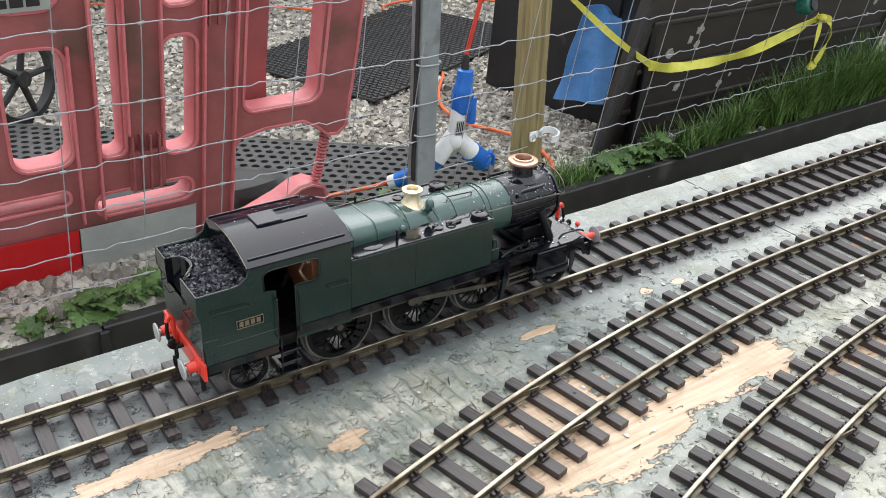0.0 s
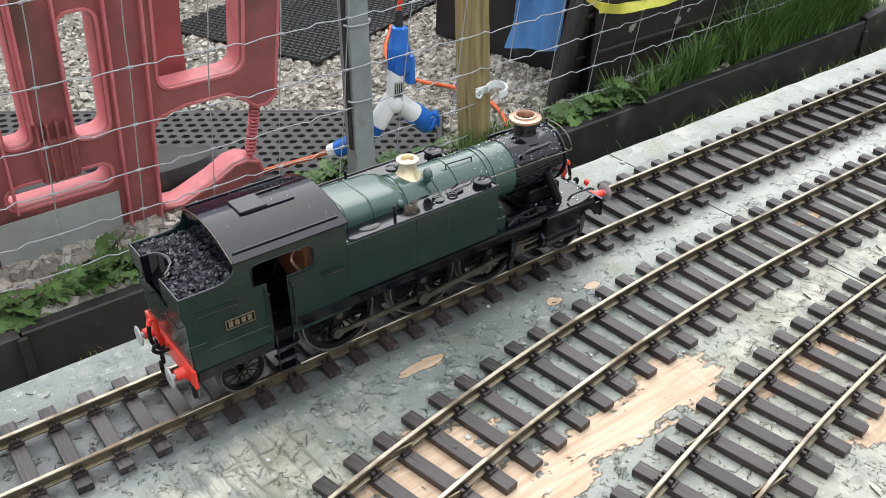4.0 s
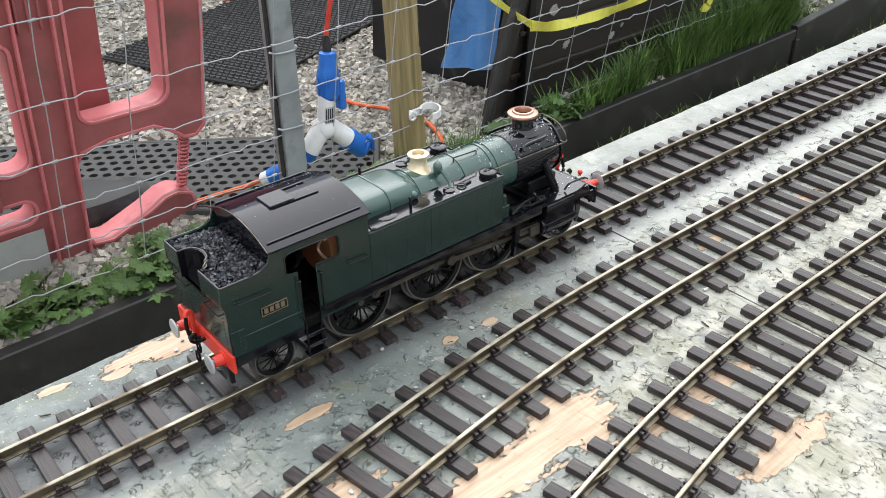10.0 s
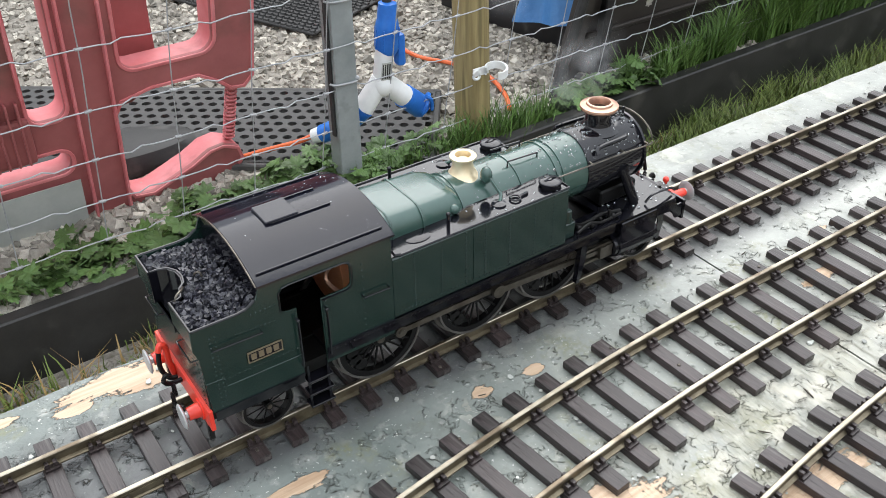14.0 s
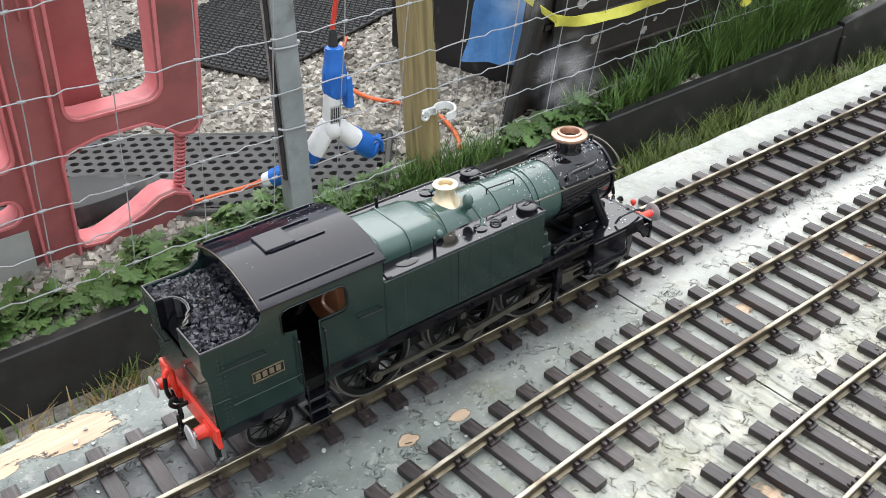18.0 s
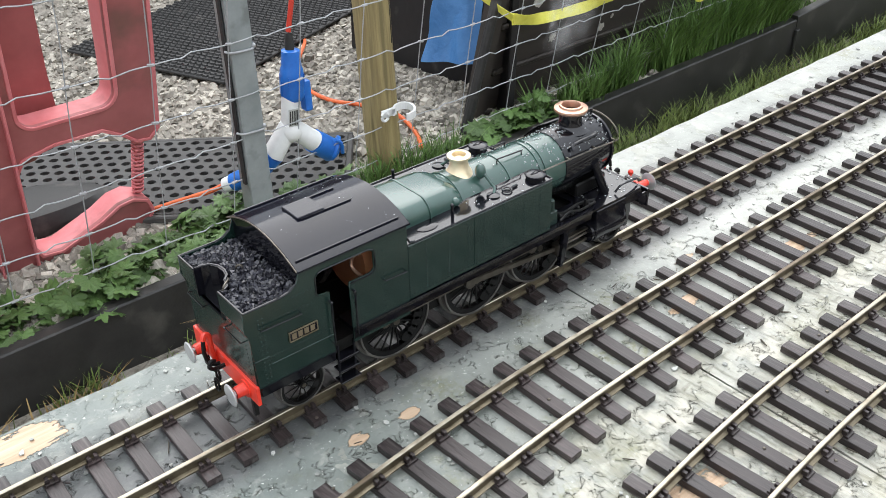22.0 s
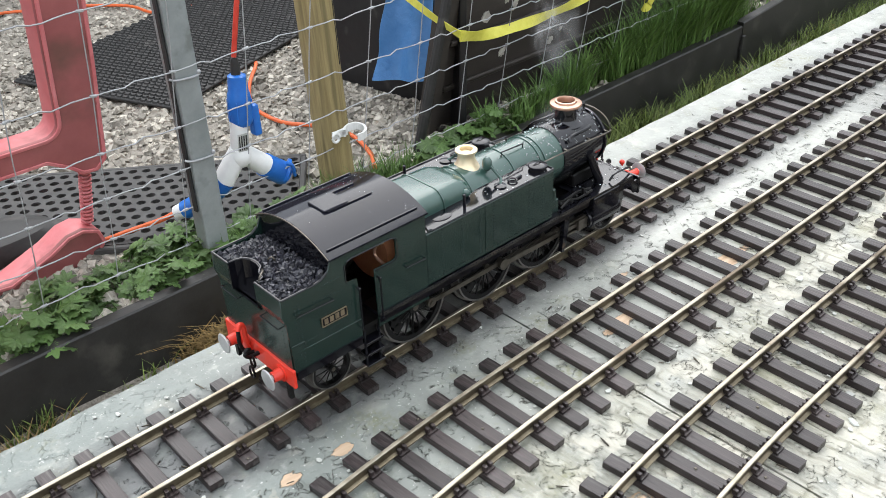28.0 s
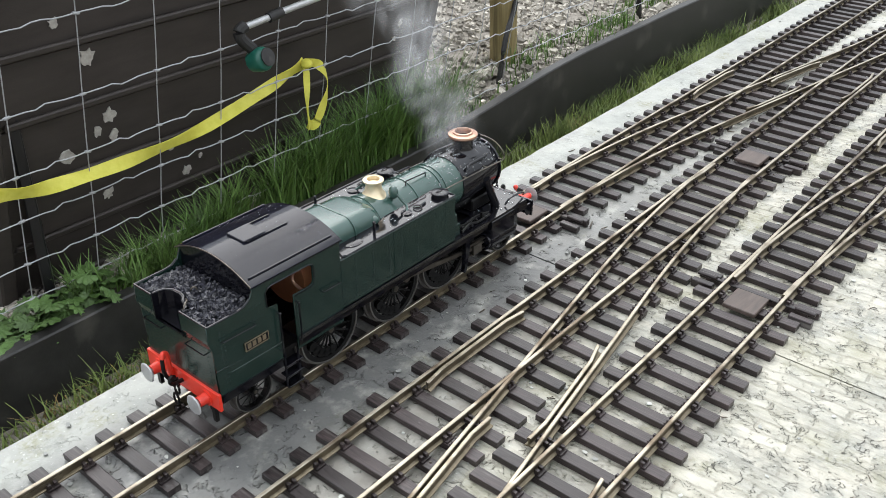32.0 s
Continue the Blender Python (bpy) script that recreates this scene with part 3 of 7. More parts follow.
def chippings():
    """Loose limestone chippings of the yard."""
    vs, fs = [], []
    base = [(-1, -1, -0.8), (1, -1, -0.8), (1, 1, -0.8), (-1, 1, -0.8), (-0.7, -0.8, 0.7), (0.8, -0.6, 0.8), (0.7, 0.8, 0.7), (-0.8, 0.6, 0.8)]
    quads = [(0, 3, 2, 1), (4, 5, 6, 7), (0, 1, 5, 4), (1, 2, 6, 5), (2, 3, 7, 6), (3, 0, 4, 7)]
    g = random.Random(3)
    for i in range(36000):
        y = 0.97 + 2.3 * g.random() ** 1.5
        x = -0.2 + g.random() * (1.5 + 1.1 * y)
        if i > 31500:
            x, y = g.uniform(2.6, 4.4), g.uniform(0.97, 1.9)
        if x > 4.6:
            continue
        r = g.uniform(0.0062, 0.0118) * (1.45 if g.random() < 0.08 else 1)
        if y < 1.3 and x < 0.75:
            r *= 1.35
        z = YARD + climb(x) + r * g.uniform(-0.1, 0.75)
        e = Euler((g.uniform(-0.6, 0.6), g.uniform(-0.6, 0.6), g.uniform(0, 6.3))).to_matrix()
        o = len(vs)
        sx, sy, sz = r * g.uniform(0.7, 1.3), r * g.uniform(0.6, 1.1), r * g.uniform(0.4, 0.8)
        for p in base:
            q = e @ Vector((p[0] * sx * g.uniform(0.6, 1.1), p[1] * sy * g.uniform(0.6, 1.1), p[2] * sz * g.uniform(0.7, 1.15)))
            vs.append((x + q.x, y + q.y, z + q.z))
        fs += [tuple(o + k for k in f) for f in quads]
    tagged(many("gravel", vs, fs, GRAVEL), "pale grey limestone chippings covering the yard", "gravel", kind="stuff")


def retaining_board():
    t = thing("retaining_board", "black recycled-plastic gravel board holding back the yard", "edging board", at=(0, 0.943, 0))
    tagged(t, kind="structure")
    for x0, x1, low in ((-3.0, 0.09, -0.545), (0.094, 2.54, -0.542), (2.544, 4.95, -0.542), (4.954, 7.4, -0.536)):
        bm = bmesh.new()
        n = 24
        for i in range(n + 1):
            x = x0 + (x1 - x0) * i / n
            top = low + 0.0095 * min(x, 2.6) + 0.62 * (climb(x) if x0 > 2 else 0) + (0.005 if x0 > 2 else 0) + 0.0015 * noise.noise(Vector((x * 5, 1, 0)))
            wob = 0.003 * noise.noise(Vector((x * 2, 4, 0)))
            for y, z in ((-0.014, -0.74), (-0.014, top - 0.003), (-0.011, top), (0.012, top), (0.014, top - 0.003), (0.014, -0.74)):
                bm.verts.new((x, y + wob, z))
        bm.verts.ensure_lookup_table()
        for i in range(n):
            for k in range(5):
                bm.faces.new((bm.verts[i * 6 + k], bm.verts[i * 6 + k + 1], bm.verts[i * 6 + 7 + k], bm.verts[i * 6 + 6 + k]))
        bm.faces.new([bm.verts[k] for k in range(6)])
        bm.faces.new([bm.verts[n * 6 + k] for k in range(5, -1, -1)])
        bmesh.ops.recalc_face_normals(bm, faces=bm.faces[:])
        part("plank", bm, KERB, t)
    for x in (0.092, 2.542, 4.952):
        bm = bmesh.new()
        box(bm, x - 0.009, x + 0.009, -0.024, -0.0145, -0.74, -0.545)
        part("stake", rounded(bm, 0.002), KERB, t)


def baseboard():
    """The table of painted plywood that carries the tracks, in sheets, on a timber frame."""
    t = thing("baseboard", "grey-green painted plywood table top, cracked and flaking", "table top", at=(0, 0, 0))
    tagged(t, kind="structure")
    joints = (-1.35, -0.41, 0.5285, 1.4725, 2.41, 3.35, 4.3)
    for x0, x1 in zip(joints, joints[1:]):
        bm = bmesh.new()
        n, k = 46, 14
        ys = [-0.52 + (0.60) * j / k for j in range(k + 1)]
        grid = []
        for i in range(n + 1):
            x = x0 + 0.0008 + (x1 - x0 - 0.0016) * i / n
            row = []
            for j, y in enumerate(ys):
                yy = y + (0.0014 * noise.noise(Vector((x * 9, 2, 0))) + 0.0016 * noise.noise(Vector((x * 31, 7, 0))) + 0.003 * noise.noise(Vector((x * 1.6, 5, 0))) if j == k else 0)
                row.append(bm.verts.new((x, yy, 0.0004 * noise.noise(Vector((x * 4, y * 9, 0))) - 0.0004)))
            grid.append(row)
        for a, c in zip(grid, grid[1:]):
            for j in range(k):
                bm.faces.new((a[j], c[j], c[j + 1], a[j + 1]))
        r = bmesh.ops.extrude_face_region(bm, geom=bm.faces[:])
        bmesh.ops.translate(bm, vec=(0, 0, -0.018), verts=[v for v in r["geom"] if isinstance(v, bmesh.types.BMVert)])
        bmesh.ops.recalc_face_normals(bm, faces=bm.faces[:])
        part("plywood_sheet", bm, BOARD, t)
    for y in (-0.49, 0.04):
        bm = bmesh.new()
        box(bm, -1.3, 4.25, y - 0.02, y + 0.02, -0.09, -0.0195)
        part("frame_rail", rounded(bm, 0.002), POST, t)
    for x in (-1.1, 0.2, 1.5, 2.8, 4.0):
        for y in (-0.445, -0.005):
            bm = bmesh.new()
            box(bm, x - 0.022, x + 0.022, y - 0.022, y + 0.022, LOW - 0.02, -0.0195)
            part("leg", rounded(bm, 0.002), POST, t)


ground()
retaining_board()
baseboard()


# ---- the tracks ----
GAUGE, PITCH, RAIL_TOP = 0.0225, 0.0226, 0.012


def centre(track, x):
    if track == 1:
        return 0.0
    if track == 2:
        return -0.1075 - max(0.0, 0.5 - x) ** 2 / 3.5
    if track == 3:
        return -0.2135 - max(0.0, 0.58 - x) ** 2 / 2.9
    return -0.402


def swing(d, length, shift, radius=1.6):
    """Sideways way of a crossover, d metres past its toe: arc, straight, arc."""
    a = (length - math.sqrt(length ** 2 - 4 * radius * shift)) / 2
    k = a / radius
    if d <= 0:
        return 0.0
    if d < a:
        return d * d / (2 * radius)
    if d < length - a:
        return a * a / (2 * radius) + k * (d - a)
    if d < length:
        return shift - (length - d) ** 2 / (2 * radius)
    return shift


# name: toe, end, first track, second track
CROSS = {"A": (1.53, 2.43, 1, 2), "B": (0.82, 1.73, 3, 2), "C": (1.52, 2.43, 3, 4)}


def cross_y(key, x):
    x0, x1, a, c = CROSS[key]
    ya = centre(a, x)
    if key == "C":
        return ya - swing(x - x0, 0.92, 0.11)
    yc = centre(c, x)
    return ya + math.copysign(swing(x - x0, x1 - x0, abs(yc - ya)), yc - ya)


PROFILE = ((-0.0027, 0.0), (-0.0027, 0.0008), (-0.0006, 0.0015), (-0.0006, 0.0048), (-0.00135, 0.0053), (-0.00135, 0.0068), (-0.0009, 0.0072),
           (0.0009, 0.0072), (0.00135, 0.0068), (0.00135, 0.0053), (0.0006, 0.0048), (0.0006, 0.0015), (0.0027, 0.0008), (0.0027, 0.0))


def rail(way, x0, x1, parent, drop=0.0, step=0.03, name="rail", flare=0.0):
    """A rail with foot, web and head along y = way(x). flare: its ends bend aside, as those of check rails do."""
    n = max(2, int((x1 - x0) / step))
    bm = bmesh.new()
    rings = []
    for i in range(n + 1):
        x = x0 + (x1 - x0) * i / n
        s = (way(x + 0.004) - way(x - 0.004)) / 0.008
        c = 1 / math.sqrt(1 + s * s)
        e = flare * max(0.0, 1 - min(i, n - i) / 1.0)
        rings.append([bm.verts.new((x - s * c * u, way(x) + e + c * u, 0.0048 + v - drop)) for u, v in PROFILE])
    k = len(PROFILE)
    tops = []
    for a, c in zip(rings, rings[1:]):
        for j in range(k):
            f = bm.faces.new((a[j], c[j], c[(j + 1) % k], a[(j + 1) % k]))
            if 5 <= j <= 7:
                tops.append(f)
    bm.faces.new(rings[0])
    bm.faces.new(rings[-1][::-1])
    bmesh.ops.recalc_face_normals(bm, faces=bm.faces[:])
    for f in tops:
        f.material_index = 1
    me = bpy.data.meshes.new(name)
    bm.to_mesh(me)
    bm.free()
    me.materials.append(RAIL)
    me.materials.append(RAILTOP)
    return mesh_object(name, me, None, parent)


def sleeper_mesh(half, chairs, width=0.0090, seed=0):
    """A moulded sleeper with its chairs; chairs: their places along it."""
    bm = bmesh.new()
    g = random.Random(seed)
    w, h = width / 2, 0.0046
    ends = (-half, half)
    sec = [(-w, 0), (-w, h - 0.0003), (-w + 0.0003, h), (w - 0.0003, h), (w, h - 0.0003), (w, 0)]
    rings = []
    for i in range(5):
        y = ends[0] + (ends[1] - ends[0]) * i / 4
        rings.append([bm.verts.new((x + g.uniform(-0.0002, 0.0002), y, z)) for x, z in sec])
    for a, c in zip(rings, rings[1:]):
        for k in range(5):
            bm.faces.new((a[k], c[k], c[k + 1], a[k + 1]))
    bm.faces.new(rings[0])
    bm.faces.new(rings[-1][::-1])
    for y in chairs:
        for s in (-1, 1):
            box(bm, -0.0036, 0.0036, y + s * 0.0034 - 0.0022, y + s * 0.0034 + 0.0022, h - 0.0004, h + 0.0013)
            for e in (-0.0021, 0.0021):
                box(bm, e - 0.0010, e + 0.0010, y + s * 0.0027 - 0.0015, y + s * 0.0027 + 0.0015, h + 0.001, h + 0.0040)
    bmesh.ops.recalc_face_normals(bm, faces=bm.faces[:])
    me = bpy.data.meshes.new("sleeper")
    bm.to_mesh(me)
    bm.free()
    me.materials.append(SLEEPER)
    return me


def pin_mesh():
    bm = bmesh.new()
    lathe(bm, ((0.0010, 0.0), (0.0011, 0.0004), (0.0008, 0.0009), (0.0002, 0.0011)), Matrix(), 8)
    me = bpy.data.meshes.new("track_pin")
    bm.to_mesh(me)
    bm.free()
    me.materials.append(STEEL)
    return me


PIN = pin_mesh()
PLAIN = [sleeper_mesh(0.0415, (-GAUGE, GAUGE), seed=k) for k in range(3)]
SHORT = [sleeper_mesh(0.0385, (-GAUGE - 0.003, GAUGE - 0.003), seed=k) for k in range(3)]


def track(num, x0, x1, label, crossings):
    t = thing("model_railway_track", label, "railway track", "tracks on the table")
    for s in (-1, 1):
        rail(lambda x: centre(num, x) + s * GAUGE, x0, x1, t, step=0.03 if num in (2, 3) else 0.3)
    g = random.Random(num)
    n = int((x1 - x0) / PITCH)
    for i in range(n):
        x = x0 + 0.008 + i * PITCH + g.uniform(-0.0007, 0.0007)
        y = centre(num, x)
        s = (centre(num, x + 0.01) - centre(num, x - 0.01)) / 0.02
        lo, hi, chairs = y - 0.0415, y + 0.0415, [-GAUGE, GAUGE]
        for key in crossings:
            a, z, first, second = CROSS[key]
            if not a - 0.01 < x < z + 0.01:
                continue
            c = cross_y(key, x)
            other = centre(second if first == num else first, x)
            if key == "C":
                other = y - 0.16
            mid = (y + other) / 2
            if abs(c - y) < abs(c - other) + 0.012:
                side = math.copysign(1, other - y)
                reach = min(abs(c - y) + 0.0415, abs(mid - y) - 0.0015 if abs(c - y) > 0.02 else 9)
                if side > 0:
                    hi = max(hi, y + reach)
                else:
                    lo = min(lo, y - reach)
                chairs += [q for q in (c - y - GAUGE, c - y + GAUGE) if lo - y + 0.004 < q < hi - y - 0.004 and min(abs(q - GAUGE), abs(q + GAUGE)) > 0.006]
        if hi - lo < 0.0835:
            ob = mesh_object("sleeper", (SHORT if num == 1 else PLAIN)[g.randrange(3)], None, t)
            ob.matrix_local = pose(x, y + (0.003 if num == 1 else 0), 0.0001, 0, 0, math.degrees(math.atan(s)) + g.uniform(-0.7, 0.7))
            if g.random() < 0.13:
                mesh_object("track_pin", PIN, None, t).location = (x + g.uniform(-0.001, 0.001), y + g.choice((-0.0315, 0.0335, 0.0)) + g.uniform(-0.002, 0.002), 0.0045)
        else:
            me = sleeper_mesh((hi - lo) / 2, [q + y - (hi + lo) / 2 for q in chairs], seed=i)
            ob = mesh_object("sleeper", me, None, t)
            ob.matrix_local = pose(x, (hi + lo) / 2, 0.0001, 0, 0, g.uniform(-0.6, 0.6))
    # fishplates where rail lengths meet
    for jx in (x0 + 0.9, x0 + 1.81, x0 + 2.72):
        for s in (-1, 1):
            yy = centre(num, jx) + s * GAUGE
            bm = bmesh.new()
            for e in (-1, 1):
                box(bm, jx - 0.013, jx + 0.013, yy + e * 0.0012 - 0.0005, yy + e * 0.0012 + 0.0005, 0.0064, 0.0098)
            part("fishplate", bm, RAIL, t)
    return t


def crossover(key, label):
    x0, x1, a, c = CROSS[key]
    t = thing("crossover_track", label, "railway points", "points on the table")
    end = x1 if key != "C" else 2.44
    for s in (-1, 1):
        rail(lambda x: cross_y(key, x) + s * (GAUGE - (0.0022 if x < x0 + 0.06 or x > end - 0.06 else 0)), x0 + 0.012, end - 0.012, t, drop=0.00025, step=0.025)
    # check rails on the outer rails beside the two frogs
    for y_of, at, s in ((lambda x: centre(a, x), x0 + 0.40, 1 if key != "B" else -1), (lambda x: centre(c, x), end - 0.40, -1 if key != "B" else 1)):
        if key == "C" and s == -1:
            continue
        rail(lambda x: y_of(x) + s * (GAUGE - 0.0046), at - 0.055, at + 0.055, t, drop=0.0002, step=0.018, name="check_rail", flare=-s * 0.0026)
    for at, s in ((x0 + 0.40, -1 if key != "B" else 1), (end - 0.40, 1 if key != "B" else -1)):
        rail(lambda x: cross_y(key, x) + s * (GAUGE - 0.0046), at - 0.055, at + 0.055, t, drop=0.0002, step=0.018, name="check_rail", flare=-s * 0.0026)
    # tie bars and their covers at the toes
    for tx, num in ((x0 - 0.012, a), (end + 0.03, c)):
        if key == "C" and num == c:
            continue
        y = centre(num, tx)
        bm = bmesh.new()
        box(bm, tx - 0.012, tx + 0.016, y - 0.013, y + 0.013, 0.0052, 0.0088)
        part("point_motor_cover", rounded(bm, 0.0006), COVER, t, "brown weathered cover")
        bm = bmesh.new()
        box(bm, tx + 0.019, tx + 0.0225, y - 0.036, y + 0.036, 0.0045, 0.0066)
        part("tie_bar", rounded(bm, 0.0005), SLEEPER, t)
        for s in (-1, 1):
            bm = bmesh.new()
            box(bm, tx + 0.008, tx + 0.014, y + s * 0.040 - 0.009, y + s * 0.040 + 0.009, 0.0002, 0.0062)
            box(bm, tx + 0.024, tx + 0.030, y + s * 0.040 - 0.009, y + s * 0.040 + 0.009, 0.0002, 0.0062)
            rod(bm, (tx + 0.019, y + s * 0.032, 0.0075), (tx + 0.019, y + s * 0.048, 0.0075), 0.0019, seg=8)
            part("spring_box", rounded(bm, 0.0005), SLEEPER, t)
    return t


track(1, -0.75, 3.6, "brass-railed model track on dark plastic sleepers, carrying the engine", ("A",))
track(2, -0.75, 3.6, "brass-railed model track on dark sleepers, bending away at one end", ("A", "B"))
track(3, -0.60, 3.4, "brass-railed model track beside bare plywood patches", ("B", "C"))
track(4, 0.25, 1.05, "short outer model track with dark sleepers", ())
crossover("A", "model railway points joining the inner two tracks")
crossover("B", "model railway points beside the inner points")
crossover("C", "model railway points leading off the outer track")


def paint_flakes():
    """Curled flakes of old paint and splinters lying on the board."""
    g = random.Random(77)
    for name, label, material, count in (("paint_flakes", "small pale flakes of old paint lying on the board", FLAKE, 1300), ("splinters", "small dark splinters and dirt lying on the board", SOOTY, 420)):
        vs, fs = [], []
        for i in range(count):
            x = g.uniform(-0.25, 2.3)
            y = g.uniform(-0.46, 0.07) if g.random() < 0.6 else g.uniform(-0.40, -0.06)
            a, r = g.uniform(0, 6.28), g.uniform(0.0005, 0.0019) * (1.6 if g.random() < 0.1 else 1)
            long = g.uniform(0.7, 1.6) if name == "paint_flakes" else g.uniform(1.5, 4.0)
            wide = 1.0 if name == "paint_flakes" else 0.3
            o = len(vs)
            n = 6
            lift = r * g.uniform(0.1, 0.5)
            for top in (0, 1):
                for k in range(n):
                    b = 2 * math.pi * k / n
                    q = g.uniform(0.6, 1.1)
                    px, py = r * long * q * math.cos(b), r * wide * q * math.sin(b)
                    vs.append((x + px * math.cos(a) - py * math.sin(a), y + px * math.sin(a) + py * math.cos(a), 0.0002 + 0.00035 * top + lift * abs(math.cos(b)) * top))
            fs.append(tuple(o + n + k for k in range(n)))
            for k in range(n):
                fs.append((o + k, o + (k + 1) % n, o + n + (k + 1) % n, o + n + k))
        tagged(many(name, vs, fs, material), label, "debris", kind="stuff")


paint_flakes()


# ---- the steam engine ----
OX, OZ = 0.335, RAIL_TOP
LM = Matrix.Translation((-OX, 0, -OZ))
HW = 0.0360
loco = thing("model_steam_locomotive", "dark green model tank engine, wet, with copper-capped chimney", "locomotive", at=(OX, 0, OZ))


def lpart(name, bm, material, parent=None, label="", smooth=False):
    return part(name, bm, material, parent or loco, label, smooth, LM)


def lmesh(name, me, material, parent=None, label="", smooth=False):
    me.transform(LM)
    return mesh_object(name, me, material, parent or loco, label, smooth)


def rivets(bm, pts, y, s=1, r=0.00058):
    for x, z in pts:
        m = Matrix.Translation((x, y, z)) @ Matrix.Diagonal((r, r * 0.9, r, 1))
        bmesh.ops.create_icosphere(bm, subdivisions=1, radius=1, matrix=m)


def line(x0, z0, x1, z1, n):
    return [(x0 + (x1 - x0) * i / (n - 1), z0 + (z1 - z0) * i / (n - 1)) for i in range(n)]


def build_body():
    # bunker, cab and tank sides: one sheet a side, the doorway cut through
    for s in (-1, 1):
        # the window's lower edge is open to the doorway
        cab = [(0.1752, 0.0480), (0.2235, 0.0480), (0.2235, 0.0892), (0.2172, 0.0900), (0.2160, 0.0915), (0.2160, 0.1015), (0.2178, 0.1036), (0.2210, 0.1043),
               (0.2500, 0.1043), (0.2527, 0.1032), (0.2536, 0.1012), (0.2536, 0.0915), (0.2522, 0.0897), (0.2500, 0.0890), (0.2368, 0.0890), (0.2368, 0.0480),
               (0.2770, 0.0480), (0.2770, 0.1100), (0.2075, 0.1108), (0.2062, 0.1075), (0.2045, 0.1030), (0.2000, 0.1000), (0.1950, 0.0990), (0.1722, 0.0990),
               (0.1718, 0.0880), (0.1738, 0.0820)]
        me = plate_mesh("cab_side", [cab], 0.0012, 0.0002, Matrix.Translation((0, s * (HW - 0.0006), 0)))
        side = lmesh("cab_side", me, GREEN)
        bm = bmesh.new()
        y = s * (HW + 0.0001)
        rivets(bm, line(0.1800, 0.050, 0.1800, 0.092, 16) + line(0.1825, 0.050, 0.1825, 0.092, 16) + line(0.1925, 0.0885, 0.212, 0.0875, 9) + line(0.2010, 0.0965, 0.2130, 0.0965, 6)
               + line(0.2390, 0.0560, 0.2390, 0.0870, 11) + line(0.1835, 0.0655, 0.2215, 0.0655, 16) + line(0.2600, 0.058, 0.2600, 0.100, 12), y)
        tagged(lpart("rivets", bm, GREEN, side), kind="stuff")
        # window frame
        ring = [(0.2166, 0.0898), (0.2155, 0.0915), (0.2155, 0.1018), (0.2175, 0.1042), (0.2208, 0.1049), (0.2502, 0.1049), (0.2532, 0.1037), (0.2542, 0.1014),
                (0.2542, 0.0913), (0.2525, 0.0891), (0.2500, 0.0884), (0.2372, 0.0884)]
        bm = bmesh.new()
        tube(bm, [(x, s * (HW + 0.0002), z) for x, z in ring], 0.0005, 5)
        lpart("window_frame", bm, BLACK, side)
        # handrails: bunker, doorway posts, cab side
        for pts in (((0.1800, 0.0860), (0.2045, 0.0853)), ((0.2592, 0.0810), (0.2742, 0.0806))):
            bm = bmesh.new()
            (xa, za), (xb, zb) = pts
            tube(bm, [(xa, s * HW, za), (xa, s * (HW + 0.0022), za), (xb, s * (HW + 0.0022), zb), (xb, s * HW, zb)], 0.00045, 6)
            lpart("handrail", bm, BLACK, side)
        for x in (0.2225, 0.2380):
            bm = bmesh.new()
            tube(bm, [(x, s * HW, 0.084), (x, s * (HW + 0.0028), 0.084), (x, s * (HW + 0.0028), 0.055), (x, s * HW, 0.055)], 0.0006, 6)
            ball(bm, (x, s * (HW + 0.0028), 0.084), 0.0011, 8, 6)
            lpart("door_handrail", bm, BLACK, side)
        # number plate with raised frame and four raised bars
        bm = bmesh.new()
        box(bm, 0.1962, 0.2135, s * (HW + 0.0002), s * (HW + 0.0008), 0.0697, 0.0753)
        plate = lpart("plate", rounded(bm, 0.0003), BLACK, side, "black plate with pale brass rim")
        bm = bmesh.new()
        for a in ((0.1959, 0.2138, 0.0752, 0.0756), (0.1959, 0.2138, 0.0694, 0.0698), (0.1959, 0.1963, 0.0698, 0.0752), (0.2134, 0.2138, 0.0698, 0.0752)):
            box(bm, a[0], a[1], s * (HW + 0.0003), s * (HW + 0.0012), a[2], a[3])
        lpart("plate_rim", bm, OLDBRASS, plate)
        for k in range(4):
            bm = bmesh.new()
            box(bm, 0.1976 + k * 0.00385, 0.2003 + k * 0.00385, s * (HW + 0.0007), s * (HW + 0.0010), 0.0707, 0.0743)
            lpart("raised_bar", bm, OLDBRASS, plate)
        # lower panel line on the bunker side
        bm = bmesh.new()
        box(bm, 0.1760, 0.2235, s * (HW - 0.0012), s * (HW - 0.0004), 0.0415, 0.0479)
        box(bm, 0.1760, 0.2235, s * (HW - 0.0004), s * (HW + 0.0007), 0.0466, 0.0482)
        lpart("valance", bm, BLACK, side)
        bm = bmesh.new()
        tube(bm, [(0.1745, s * (HW + 0.0001), 0.0668), (0.1832, s * (HW + 0.0001), 0.0664), (0.1842, s * (HW + 0.0001), 0.0610), (0.2232, s * (HW + 0.0001), 0.0606)], 0.00035, 5)
        lpart("seam", bm, GREEN, side)
        # tank
        bm = bmesh.new()
        box(bm, 0.2772, 0.3945, s * 0.0165, s * HW, 0.0575, 0.0952)
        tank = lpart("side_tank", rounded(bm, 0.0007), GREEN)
        bm = bmesh.new()
        box(bm, 0.2774, 0.3942, s * 0.0160, s * (HW - 0.0010), 0.0950, 0.0958)
        lpart("tank_top", bm, BLACK, tank, "wet black tank top")
        bm = bmesh.new()
